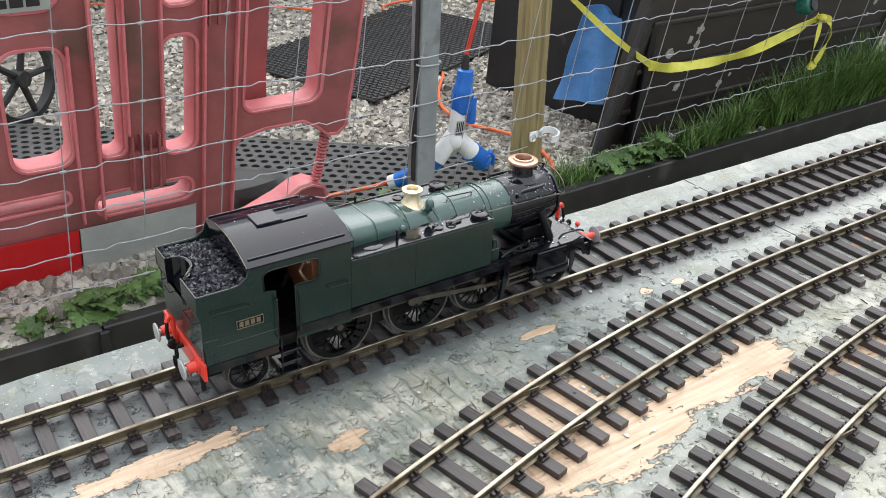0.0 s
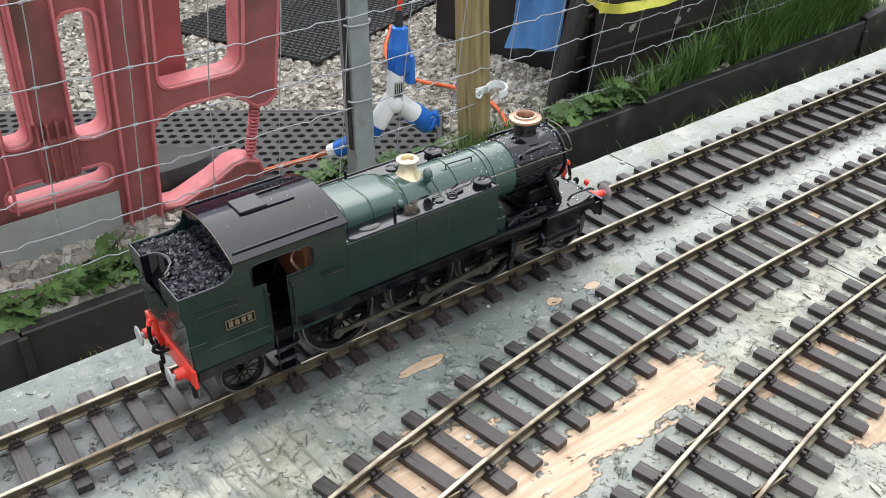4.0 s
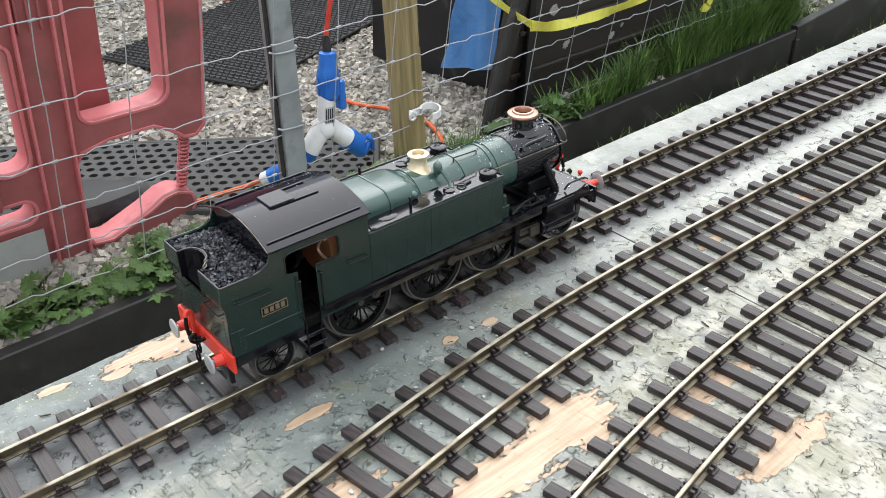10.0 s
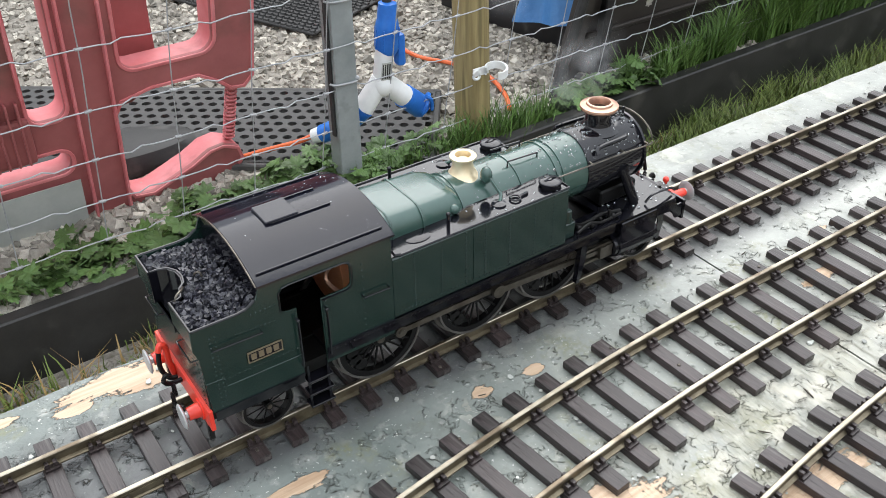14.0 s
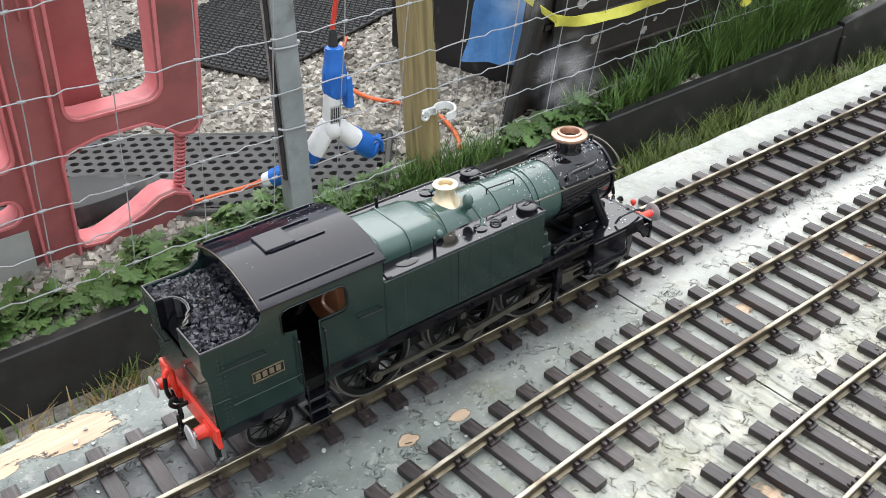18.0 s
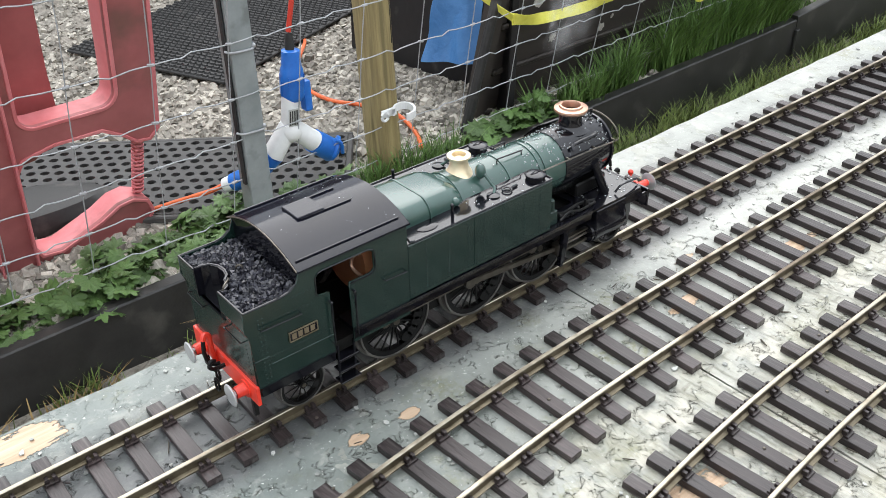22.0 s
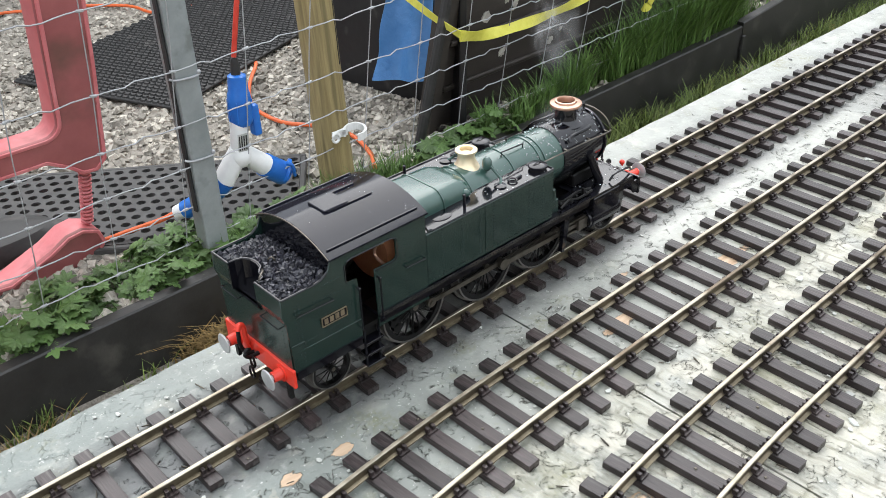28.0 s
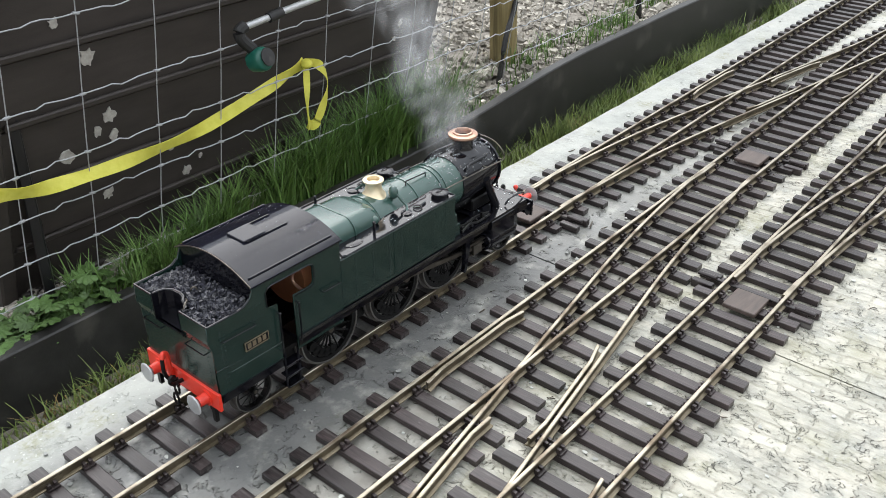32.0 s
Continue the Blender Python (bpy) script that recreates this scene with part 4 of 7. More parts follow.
        tube(bm, [(0.2772, s * (HW - 0.0003), 0.1005), (0.2790, s * (HW - 0.0003), 0.0972), (0.2830, s * (HW - 0.0003), 0.0960), (0.394, s * (HW - 0.0003), 0.0960), (0.3942, s * 0.0200, 0.0960)], 0.0007, 6)
        lpart("tank_beading", bm, BLACK, tank)
        bm = bmesh.new()
        for x in (0.2905, 0.3075, 0.3230, 0.3360, 0.3525, 0.3700, 0.3835):
            rivets(bm, line(x, 0.060, x, 0.0935, 15), y)
        rivets(bm, line(0.2790, 0.0605, 0.393, 0.0605, 50) + line(0.2795, 0.0935, 0.2960, 0.0935, 7), y)
        tagged(lpart("rivets", bm, GREEN, tank), kind="stuff")
        bm = bmesh.new()
        box(bm, 0.3279, 0.3283, s * (HW - 0.0002), s * (HW + 0.0003), 0.0580, 0.0945)
        lpart("seam_strip", bm, GREEN, tank)
        for fx, fr in ((0.3870, 0.0066),):
            bm = bmesh.new()
            lathe(bm, ((fr * 0.8, 0.0), (fr * 0.8, 0.002), (fr, 0.002), (fr, 0.0034), (fr * 0.86, 0.0040), (fr * 0.3, 0.0044)), Matrix.Translation((fx, s * 0.0275, 0.0955)), 20)
            f = lpart("tank_filler", bm, BLACK, tank, smooth=True)
            bm = bmesh.new()
            tube(bm, [(fx - 0.004, s * 0.0275, 0.0998), (fx, s * 0.0275, 0.1012), (fx + 0.004, s * 0.0275, 0.0998)], 0.0005, 5)
            lpart("lid_handle", bm, BLACK, f)
        bm = bmesh.new()
        ringpts = [(0.3620 + 0.0030 * math.cos(a), s * 0.0278 + 0.0030 * math.sin(a), 0.0968) for a in [2 * math.pi * k / 14 for k in range(15)]]
        tube(bm, ringpts, 0.0006, 5)
        rod(bm, (0.365, s * 0.0278, 0.0965), (0.371, s * 0.0270, 0.0965), 0.0009, seg=7)
        lpart("lifting_ring", bm, BLACK, tank)
        bm = bmesh.new()
        rod(bm, (0.3165, s * 0.0290, 0.0955), (0.3165, s * 0.0290, 0.1035), 0.0010, seg=8)
        ball(bm, (0.3165, s * 0.0290, 0.1038), 0.0013, 8, 6)
        lpart("tank_vent", bm, BLACK, tank, smooth=True)
        bm = bmesh.new()
        lathe(bm, ((0.0062, 0), (0.0062, 0.0006), (0.0048, 0.0010), (0.001, 0.0012)), Matrix.Translation((0.2985, s * 0.0272, 0.0956)) @ Matrix.Diagonal((1.2, 0.8, 1, 1)), 20)
        lpart("access_cover", bm, BLACK, tank, smooth=True)
        # footplate edge under the tank
        bm = bmesh.new()
        box(bm, 0.2370, 0.4340, s * 0.0200, s * (HW + 0.0010), 0.0545, 0.0575)
        box(bm, 0.2370, 0.4340, s * (HW - 0.0006), s * (HW + 0.0006), 0.0505, 0.0546)
        rivets(bm, line(0.2390, 0.0560, 0.4320, 0.0560, 74), s * (HW + 0.0011), r=0.0005)
        lpart("running_plate", bm, BLACK)
    # back of the bunker, with its overhang, and the shelf
    bm = bmesh.new()
    prism(bm, [(0.1740, 0.0480), (0.1752, 0.0480), (0.1752, 0.0815), (0.1732, 0.0880), (0.1732, 0.0990), (0.1720, 0.0990), (0.1720, 0.0875), (0.1740, 0.0815)], (-HW + 0.0012, -0.0100))
    prism(bm, [(0.1740, 0.0480), (0.1752, 0.0480), (0.1752, 0.0815), (0.1732, 0.0880), (0.1732, 0.0990), (0.1720, 0.0990), (0.1720, 0.0875), (0.1740, 0.0815)], (0.0180, HW - 0.0012))
    prism(bm, [(0.1740, 0.0480), (0.1752, 0.0480), (0.1752, 0.0815), (0.1740, 0.0815)], (-0.0100, 0.0180))
    bunker = lpart("bunker_back", bm, GREEN)
    bm = bmesh.new()
    # recess for the lamp and hook at the top of the back
    pts = [(0.1722, -0.0100), (0.1752, -0.0106), (0.1782, -0.0092), (0.1796, -0.0055), (0.1808, -0.0020), (0.1836, 0.0008), (0.1848, 0.0060), (0.1842, 0.0120), (0.1815, 0.0165), (0.1770, 0.0182), (0.1722, 0.0180)]
    mid = Vector((0.1740, 0.0060))
    inner = [(mid.x + (x - mid.x) * 0.92, mid.y + (y - mid.y) * 0.95) for x, y in pts]
    loop = pts + inner[::-1]
    low = [bm.verts.new((x, y, 0.0815)) for x, y in loop]
    high = [bm.verts.new((x, y, 0.0995)) for x, y in loop]
    n = len(loop)
    for i in range(n):
        bm.faces.new((low[i], low[(i + 1) % n], high[(i + 1) % n], high[i]))
    for i in range(len(pts) - 1):
        bm.faces.new((high[i], high[i + 1], high[n - 2 - i], high[n - 1 - i]))
    bmesh.ops.recalc_face_normals(bm, faces=bm.faces[:])
    lpart("recess", bm, BLACK, bunker)
    bm = bmesh.new()
    prism(bm, [(0.1735, 0.0800), (0.1840, 0.0800), (0.1840, 0.0815), (0.1735, 0.0815)], (-0.0100, 0.0178))
    lpart("recess_floor", bm, BLACK, bunker)
    bm = bmesh.new()
    tube(bm, smooth_path([(0.1745, -0.0105, 0.0975), (0.1760, -0.0108, 0.1020), (0.1795, -0.0085, 0.1026), (0.1815, -0.0045, 0.1012), (0.1818, -0.0020, 0.0985)], 5), 0.0006, 6)
    lpart("wire_hook", bm, STEEL, bunker, smooth=True)
    bm = bmesh.new()
    tube(bm, smooth_path([(0.1905, 0.0025, 0.0950), (0.1900, 0.0020, 0.1010), (0.1920, 0.0000, 0.1025), (0.1935, -0.0012, 0.0960)], 5), 0.0006, 6)
    lpart("bunker_hook", bm, STEEL, bunker, smooth=True)
    # rim of the bunker
    bm = bmesh.new()
    for s in (-1, 1):
        tube(bm, [(0.2040, s * (HW - 0.0004), 0.1030), (0.1995, s * (HW - 0.0004), 0.1000), (0.1945, s * (HW - 0.0004), 0.0992), (0.1726, s * (HW - 0.0004), 0.0992)], 0.0007, 6)
    tube(bm, [(0.1726, -HW, 0.0992)] + [(x + 0.0003, y, 0.0994) for x, y in pts] + [(0.1726, HW, 0.0992)], 0.0007, 6)
    lpart("bunker_rim", bm, BLACK, bunker)
    bm = bmesh.new()
    rivets_back = [(y, z) for y in (-0.030, 0.030) for z in [0.050 + 0.0028 * k for k in range(11)]]
    for y, z in rivets_back:
        bmesh.ops.create_icosphere(bm, subdivisions=1, radius=1, matrix=Matrix.Translation((0.1739, y, z)) @ Matrix.Diagonal((0.0003, 0.0004, 0.0004, 1)))
    tagged(lpart("rivets", bm, GREEN, bunker), kind="stuff")
    for s in (-1, 1):
        bm = bmesh.new()
        tube(bm, [(0.1738, s * 0.030, 0.078), (0.1712, s * 0.030, 0.078), (0.1712, s * 0.012, 0.078), (0.1738, s * 0.012, 0.078)], 0.00045, 6)
        lpart("handrail", bm, BLACK, bunker)
    # coal heap
    bm = bmesh.new()
    g = random.Random(5)
    box(bm, 0.1852, 0.2068, -HW + 0.0014, HW - 0.0014, 0.060, 0.0955)
    box(bm, 0.1756, 0.1851, -HW + 0.0014, -0.0112, 0.060, 0.0955)
    box(bm, 0.1756, 0.1851, 0.0186, HW - 0.0014, 0.060, 0.0955)
    box(bm, 0.1756, 0.1851, -0.0111, 0.0185, 0.060, 0.0798)
    lpart("bunker_floor", bm, SOOT, bunker)
    vs, fs = [], []
    for i in range(1500):
        x, y = g.uniform(0.1738, 0.2062), g.uniform(-0.0335, 0.0335)
        if x < 0.1858 and -0.0115 < y < 0.0190 and not (x > 0.1805 and y < -0.004):
            continue
        r = g.uniform(0.0007, 0.0016)
        z = 0.0970 + 0.0016 * (1 - abs(y) / 0.036) + 0.0012 * noise.noise(Vector((x * 150, y * 150, 0))) + r * g.uniform(-0.2, 0.8)
        e = Euler((g.uniform(0, 6), g.uniform(0, 6), g.uniform(0, 6))).to_matrix()
        o = len(vs)
        for p in ((-1, -1, -1), (1, -1, -0.7), (1, 1, -1), (-1, 1, -0.8), (-0.8, -0.8, 1), (1, -0.7, 0.7), (0.8, 1, 1), (-1, 0.7, 0.7)):
            q = e @ Vector([c * r * g.uniform(0.5, 1.1) for c in p])
            vs.append((x + q.x - OX, y + q.y, z + q.z - OZ))
        fs += [tuple(o + k for k in f) for f in ((0, 3, 2, 1), (4, 5, 6, 7), (0, 1, 5, 4), (1, 2, 6, 5), (2, 3, 7, 6), (3, 0, 4, 7))]
    tagged(many("coal", vs, fs, COAL, bunker, label="heap of small shiny black coal"), kind="stuff")
    # cab: roof, rear and front walls, floor, backhead
    def arc(y):
        return 0.1108 + 0.0098 * (1 - (y / (HW + 0.0012)) ** 2)
    bm = bmesh.new()
    n = 24
    rings = []
    for x in (0.2050, 0.2056, 0.2062, 0.2784, 0.2790):
        ins = 0.0006 if x in (0.2050, 0.2790) else 0
        top = [bm.verts.new((x, y, arc(y) - ins)) for y in [(-1 + 2 * i / n) * (HW + 0.0012) for i in range(n + 1)]]
        low = [bm.verts.new((x, y, arc(y) - 0.0012 + ins * 0.5)) for y in [(1 - 2 * i / n) * (HW + 0.0012) for i in range(n + 1)]]
        rings.append(top + low)
    k = len(rings[0])
    for a, c in zip(rings, rings[1:]):
        for j in range(k):
            bm.faces.new((a[j], c[j], c[(j + 1) % k], a[(j + 1) % k]))
    bm.faces.new(rings[0])
    bm.faces.new(rings[-1][::-1])
    bmesh.ops.recalc_face_normals(bm, faces=bm.faces[:])
    roof = lpart("cab_roof", bm, ROOF, smooth=True)
    for s in (-1, 1):
        bm = bmesh.new()
        box(bm, 0.2080, 0.2745, s * 0.0322 - 0.0006, s * 0.0322 + 0.0006, arc(0.0322) - 0.0004, arc(0.0322) + 0.0012)
        lpart("rain_strip", rounded(bm, 0.0002), ROOF, roof)
    bm = bmesh.new()
    box(bm, 0.2255, 0.2430, -0.0075, 0.0095, arc(0.009) - 0.0008, arc(0) + 0.0012)
    hatch = lpart("roof_hatch", rounded(bm, 0.0004), ROOF, roof)
    for s in (-0.0078, 0.0098):
        bm = bmesh.new()
        box(bm, 0.2275, 0.2600, s - 0.0004, s + 0.0004, arc(s) - 0.0003, arc(s) + 0.0009)
        lpart("hatch_runner", bm, ROOF, roof)
    bm = bmesh.new()
    g = random.Random(9)
    for i in range(110):
        x = g.uniform(0.208, 0.277)
        y = g.uniform(-0.033, 0.036) if i < 30 else g.uniform(0.012, 0.036)
        x = x if i < 30 else g.uniform(0.235, 0.277)
        ball(bm, (x, y, arc(y) - 0.0001), g.uniform(0.0002, 0.00055), 6, 4, 0.6)
    tagged(lpart("water_drops", bm, WATER, roof, smooth=True), kind="stuff")
    # edge beading at the rear of the roof, its highlight painted in as steel
    bm = bmesh.new()
    tube(bm, [(0.2050, y, arc(y) - 0.0002) for y in [(-1 + 2 * i / n) * (HW + 0.0010) for i in range(n + 1)]], 0.00042, 6)
    lpart("roof_edge", bm, STEEL, roof, "roof edge with its highlight put into the colour")
    for name, x, z0 in (("cab_back", 0.2075, 0.060), ("cab_front", 0.2765, 0.090)):
        bm = bmesh.new()
        outline = [(-HW + 0.0013, z0), (HW - 0.0013, z0)] + [(y, arc(y) - 0.0014) for y in [(1 - 2 * i / 16) * (HW - 0.0013) for i in range(17)]]
        vs = [[bm.verts.new((x + e, y, z)) for y, z in outline] for e in (-0.0005, 0.0005)]
        for i in range(len(outline)):
            j = (i + 1) % len(outline)
            bm.faces.new((vs[0][i], vs[0][j], vs[1][j], vs[1][i]))
        bm.faces.new(vs[0][::-1])
        bm.faces.new(vs[1])
        bmesh.ops.recalc_face_normals(bm, faces=bm.faces[:])
        lpart(name, bm, BLACK)
    bm = bmesh.new()
    box(bm, 0.2080, 0.2768, -HW + 0.0014, HW - 0.0014, 0.0500, 0.0530)
    lpart("cab_floor", bm, SOOT)
    bm = bmesh.new()
    box(bm, 0.2085, 0.2760, 0.0325, 0.0338, 0.0780, 0.1100)
    lpart("inner_lining", bm, CABIN, None, "brown lining of the cab")
    # black sheet added across the far doorway to stand for the dark interior
    bm = bmesh.new()
    box(bm, 0.2085, 0.2760, 0.0322, 0.0340, 0.0530, 0.0779)
    lpart("doorway_blind", bm, SOOT)
    bm = bmesh.new()
    rod(bm, (0.2540, -0.004, 0.0850), (0.2762, -0.004, 0.0850), 0.0225, seg=28)
    box(bm, 0.2660, 0.2762, -0.0210, 0.0210, 0.053, 0.082)
    backhead = lpart("backhead", bm, CABIN, smooth=True)
    bm = bmesh.new()
    tube(bm, smooth_path([(0.262, -0.026, 0.086), (0.258, -0.018, 0.096), (0.262, -0.004, 0.0985), (0.263, 0.012, 0.097)], 6), 0.0013, 8)
    tube(bm, smooth_path([(0.250, -0.029, 0.083), (0.245, -0.026, 0.092), (0.254, -0.020, 0.0965), (0.265, -0.014, 0.096)], 6), 0.0010, 8)
    lpart("copper_pipes", bm, COPPER, backhead, smooth=True)
    bm = bmesh.new()
    lathe(bm, ((0.0035, 0), (0.0042, 0.0006), (0.0035, 0.0012)), Matrix.Translation((0.250, -0.023, 0.0985)) @ pose(0, 0, 0, 20, 70, 0), 14)
    rod(bm, (0.2475, -0.0265, 0.0965), (0.2520, -0.0195, 0.1005), 0.0006, seg=6)
    rod(bm, (0.2475, -0.0195, 0.1005), (0.2520, -0.0265, 0.0965), 0.0006, seg=6)
    lpart("valve_wheel", bm, BRASS, backhead, smooth=True)
    bm = bmesh.new()
    box(bm, 0.2560, 0.2660, -0.0340, -0.0215, 0.0535, 0.0800)
    lpart("side_box", rounded(bm, 0.001), CABIN)


def build_boiler():
    # firebox: flat-topped with rounded shoulders
    bm = bmesh.new()
    rings = []
    for x, w, top, r in ((0.2772, 0.0218, 0.1082, 0.0095), (0.3230, 0.0212, 0.1068, 0.0100), (0.3290, 0.0206, 0.1058, 0.0120), (0.3330, 0.0200, 0.1040, 0.0140)):
        pts = [(-w, 0.060)]
        for i in range(8):
            a = radians(180 - 90 * i / 7)
            pts.append((-w + r + r * math.cos(a), top - r + r * math.sin(a)))
        for i in range(8):
            a = radians(90 - 90 * i / 7)
            pts.append((w - r + r * math.cos(a), top - r + r * math.sin(a)))
        pts.append((w, 0.060))
        rings.append([bm.verts.new((x, y, z)) for y, z in pts])
    for a, c in zip(rings, rings[1:]):
        for i in range(len(a) - 1):
            bm.faces.new((a[i], a[i + 1], c[i + 1], c[i]))
    bm.faces.new(rings[0])
    bm.faces.new(rings[-1][::-1])
    bmesh.ops.recalc_face_normals(bm, faces=bm.faces[:])
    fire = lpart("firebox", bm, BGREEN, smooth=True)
    for x in (0.2870, 0.3060):
        w, top, r = 0.0217, 0.1081, 0.0096
        pts = [(x, -w, 0.092)] + [(x, -w + r + r * math.cos(radians(180 - 90 * i / 7)), top - (x - 0.277) * 0.03 - r + r * math.sin(radians(180 - 90 * i / 7))) for i in range(8)]
        pts += [(x, -p[1], p[2]) for p in reversed(pts)]
        bm = bmesh.new()
        tube(bm, pts, 0.0007, 5)
        lpart("boiler_band", bm, BGREEN, fire)
    for x, s in ((0.3265, -1), (0.3265, 1), (0.2815, -1)):
        bm = bmesh.new()
        ball(bm, (x, s * 0.0200, 0.0985), 0.0030, 12, 8)
        lpart("washout_plug", bm, BGREEN, fire, smooth=True)
    axis = pose(0, 0, 0, 0, 90, 0)
    cz = 0.0845

    def barrel(name, prof, material, parent=None, label=""):
        bm = bmesh.new()
        lathe(bm, [(r, x) for x, r in prof], Matrix.Translation((0, 0, cz)) @ axis, 40)
        return lpart(name, bm, material, parent, label, True)
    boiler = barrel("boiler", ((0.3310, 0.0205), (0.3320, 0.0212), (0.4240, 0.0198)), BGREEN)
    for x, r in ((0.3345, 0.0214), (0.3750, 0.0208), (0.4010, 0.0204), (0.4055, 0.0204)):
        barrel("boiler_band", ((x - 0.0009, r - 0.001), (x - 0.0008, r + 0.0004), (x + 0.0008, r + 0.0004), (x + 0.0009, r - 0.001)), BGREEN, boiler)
    smoke = barrel("smokebox", ((0.4238, 0.0190), (0.4240, 0.0204), (0.4248, 0.0208), (0.4690, 0.0208), (0.4705, 0.0200), (0.4710, 0.0185)), BLACK, None, "glossy black smokebox beaded with water")
    barrel("front_ring", ((0.4680, 0.0205), (0.4683, 0.0214), (0.4700, 0.0214), (0.4705, 0.0205)), BLACK, smoke)
    barrel("smokebox_door", ((0.4705, 0.0160), (0.4727, 0.0150), (0.4750, 0.0110), (0.4760, 0.0040)), BLACK, smoke)
    bm = bmesh.new()
    rod(bm, (0.4755, 0, cz), (0.4805, 0, cz), 0.0008, seg=7)
    rod(bm, (0.4795, 0, cz), (0.4795, 0.003, cz - 0.006), 0.0006, seg=6)
    lpart("door_dart", bm, STEEL, smoke)
    # chimney
    bm = bmesh.new()
    lathe(bm, ((0.0135, 0.0005), (0.0110, 0.0020), (0.0086, 0.0042), (0.0079, 0.0075), (0.0080, 0.0128), (0.0078, 0.0134)), Matrix.Translation((0.4470, 0, 0.1013)), 28)
    chim = lpart("chimney", bm, BLACK, smoke, smooth=True)
    bm = bmesh.new()
    lathe(bm, ((0.0082, 0.0002), (0.0090, 0.0004), (0.0112, 0.0010), (0.0117, 0.0020), (0.0115, 0.0032), (0.0104, 0.0036), (0.0082, 0.0039), (0.0079, 0.0050), (0.0066, 0.0052), (0.0061, 0.0040), (0.0060, -0.004), (0.0068, -0.0040)),
          Matrix.Translation((0.4470, 0, 0.1141)), 32, True)
    lpart("chimney_cap", bm, COPPER, chim, "worn copper cap", True)
    # safety valve bonnet
    bm = bmesh.new()
    lathe(bm, ((0.0128, -0.0050), (0.0124, -0.0034), (0.0098, -0.0012), (0.0074, 0.0016), (0.0062, 0.0044), (0.0056, 0.0078), (0.0060, 0.0092), (0.0074, 0.0101), (0.0076, 0.0114), (0.0068, 0.0119), (0.0046, 0.0119), (0.0042, 0.0078), (0.0030, 0.0075), (0.0028, 0.0096), (0.0012, 0.0100)),
          Matrix.Translation((0.3466, 0, 0.1042)), 28)
    bonnet = lpart("safety_valve_bonnet", bm, BRASS, boiler, "pale brass safety valve cover", True)
    for s in (-1, 1):
        bm = bmesh.new()
        tube(bm, smooth_path([(0.3520, s * 0.0110, 0.1095), (0.3535, s * 0.0160, 0.1060), (0.3550, s * 0.0200, 0.1015), (0.3555, s * 0.0232, 0.0985), (0.3520, s * 0.0262, 0.0960)], 6), 0.0010, 8)
        bmesh.ops.create_uvsphere(bm, u_segments=12, v_segments=8, radius=0.0034, matrix=Matrix.Translation((0.3530, s * 0.0130, 0.1070)) @ Matrix.Diagonal((1, 1.1, 1.5, 1)))
        lpart("top_feed_pipe", bm, BGREEN, boiler, smooth=True)
        bm = bmesh.new()
        lathe(bm, ((0.0040, 0), (0.0042, 0.0010), (0.0020, 0.0016)), Matrix.Translation((0.3515, s * 0.0266, 0.0956)), 16)
        lpart("feed_flange", bm, BLACK, boiler, smooth=True)
    # handrails along the boiler and round the smokebox front
    for s in (-1, 1):
        bm = bmesh.new()
        tube(bm, smooth_path([(0.3600, s * 0.0216, 0.0945), (0.4400, s * 0.0222, 0.0938), (0.4700, s * 0.0222, 0.0928), (0.4735, s * 0.0208, 0.0935)], 6), 0.00048, 6)
        for x in (0.3950, 0.4250, 0.4500, 0.4690):
            rod(bm, (x, s * 0.0185, 0.0938), (x, s * 0.0225, 0.0936), 0.0006, seg=6)
        lpart("boiler_handrail", bm, STEEL, boiler, "thin wet steel handrail", True)
        bm = bmesh.new()
        tube(bm, [(0.3715, s * 0.0080, 0.1035), (0.3715, s * 0.0080, 0.1070), (0.3930, s * 0.0080, 0.1060), (0.3930, s * 0.0080, 0.1025)], 0.0005, 6)
        lpart("top_handrail", bm, BLACK, boiler)
    bm = bmesh.new()
    tube(bm, [(0.4735, 0.0208 * math.cos(a), cz + 0.0100 + 0.0118 * math.sin(a)) for a in [math.pi * i / 14 for i in range(15)]], 0.0006, 6)
    lpart("front_handrail", bm, STEEL, smoke, smooth=True)
    # pipes and fittings on the smokebox side
    for s in (-1, 1):
        bm = bmesh.new()
        tube(bm, smooth_path([(0.4300, s * 0.0200, 0.0975), (0.4330, s * 0.0175, 0.1005), (0.4520, s * 0.0168, 0.1005), (0.4560, s * 0.0160, 0.1010)], 5), 0.0014, 8)
        lpart("ejector_pipe", bm, BLACK, smoke, smooth=True)
        bm = bmesh.new()
        rod(bm, (0.4530, s * 0.0190, 0.0800), (0.4620, s * 0.0230, 0.0560), 0.0031, 0.0034, 12)
        rod(bm, (0.4522, s * 0.0186, 0.0818), (0.4535, s * 0.0192, 0.0785), 0.0042, 0.0042, 12)
        lpart("steam_pipe", bm, BLACK, smoke, smooth=True)
    bm = bmesh.new()
    rod(bm, (0.4680, 0, 0.1040), (0.4680, 0, 0.1085), 0.0007, seg=6)
    box(bm, 0.4670, 0.4690, -0.0003, 0.0003, 0.1070, 0.1100)
    lpart("lamp_iron", bm, BLACK, smoke)
    # rain drops on boiler, smokebox and tank tops
    bm = bmesh.new()
    g = random.Random(12)
    for i in range(400):
        x = g.uniform(0.395, 0.469) if i < 300 else g.uniform(0.335, 0.40)
        a = g.uniform(-80, 70)
        r0 = (0.0209 if x > 0.424 else 0.0212 - (x - 0.332) * 0.0152)
        r = g.uniform(0.0003, 0.0010) * (1 if x > 0.39 else 0.6)
        p = Vector((x, r0 * math.sin(radians(-a)), cz + r0 * math.cos(radians(a))))
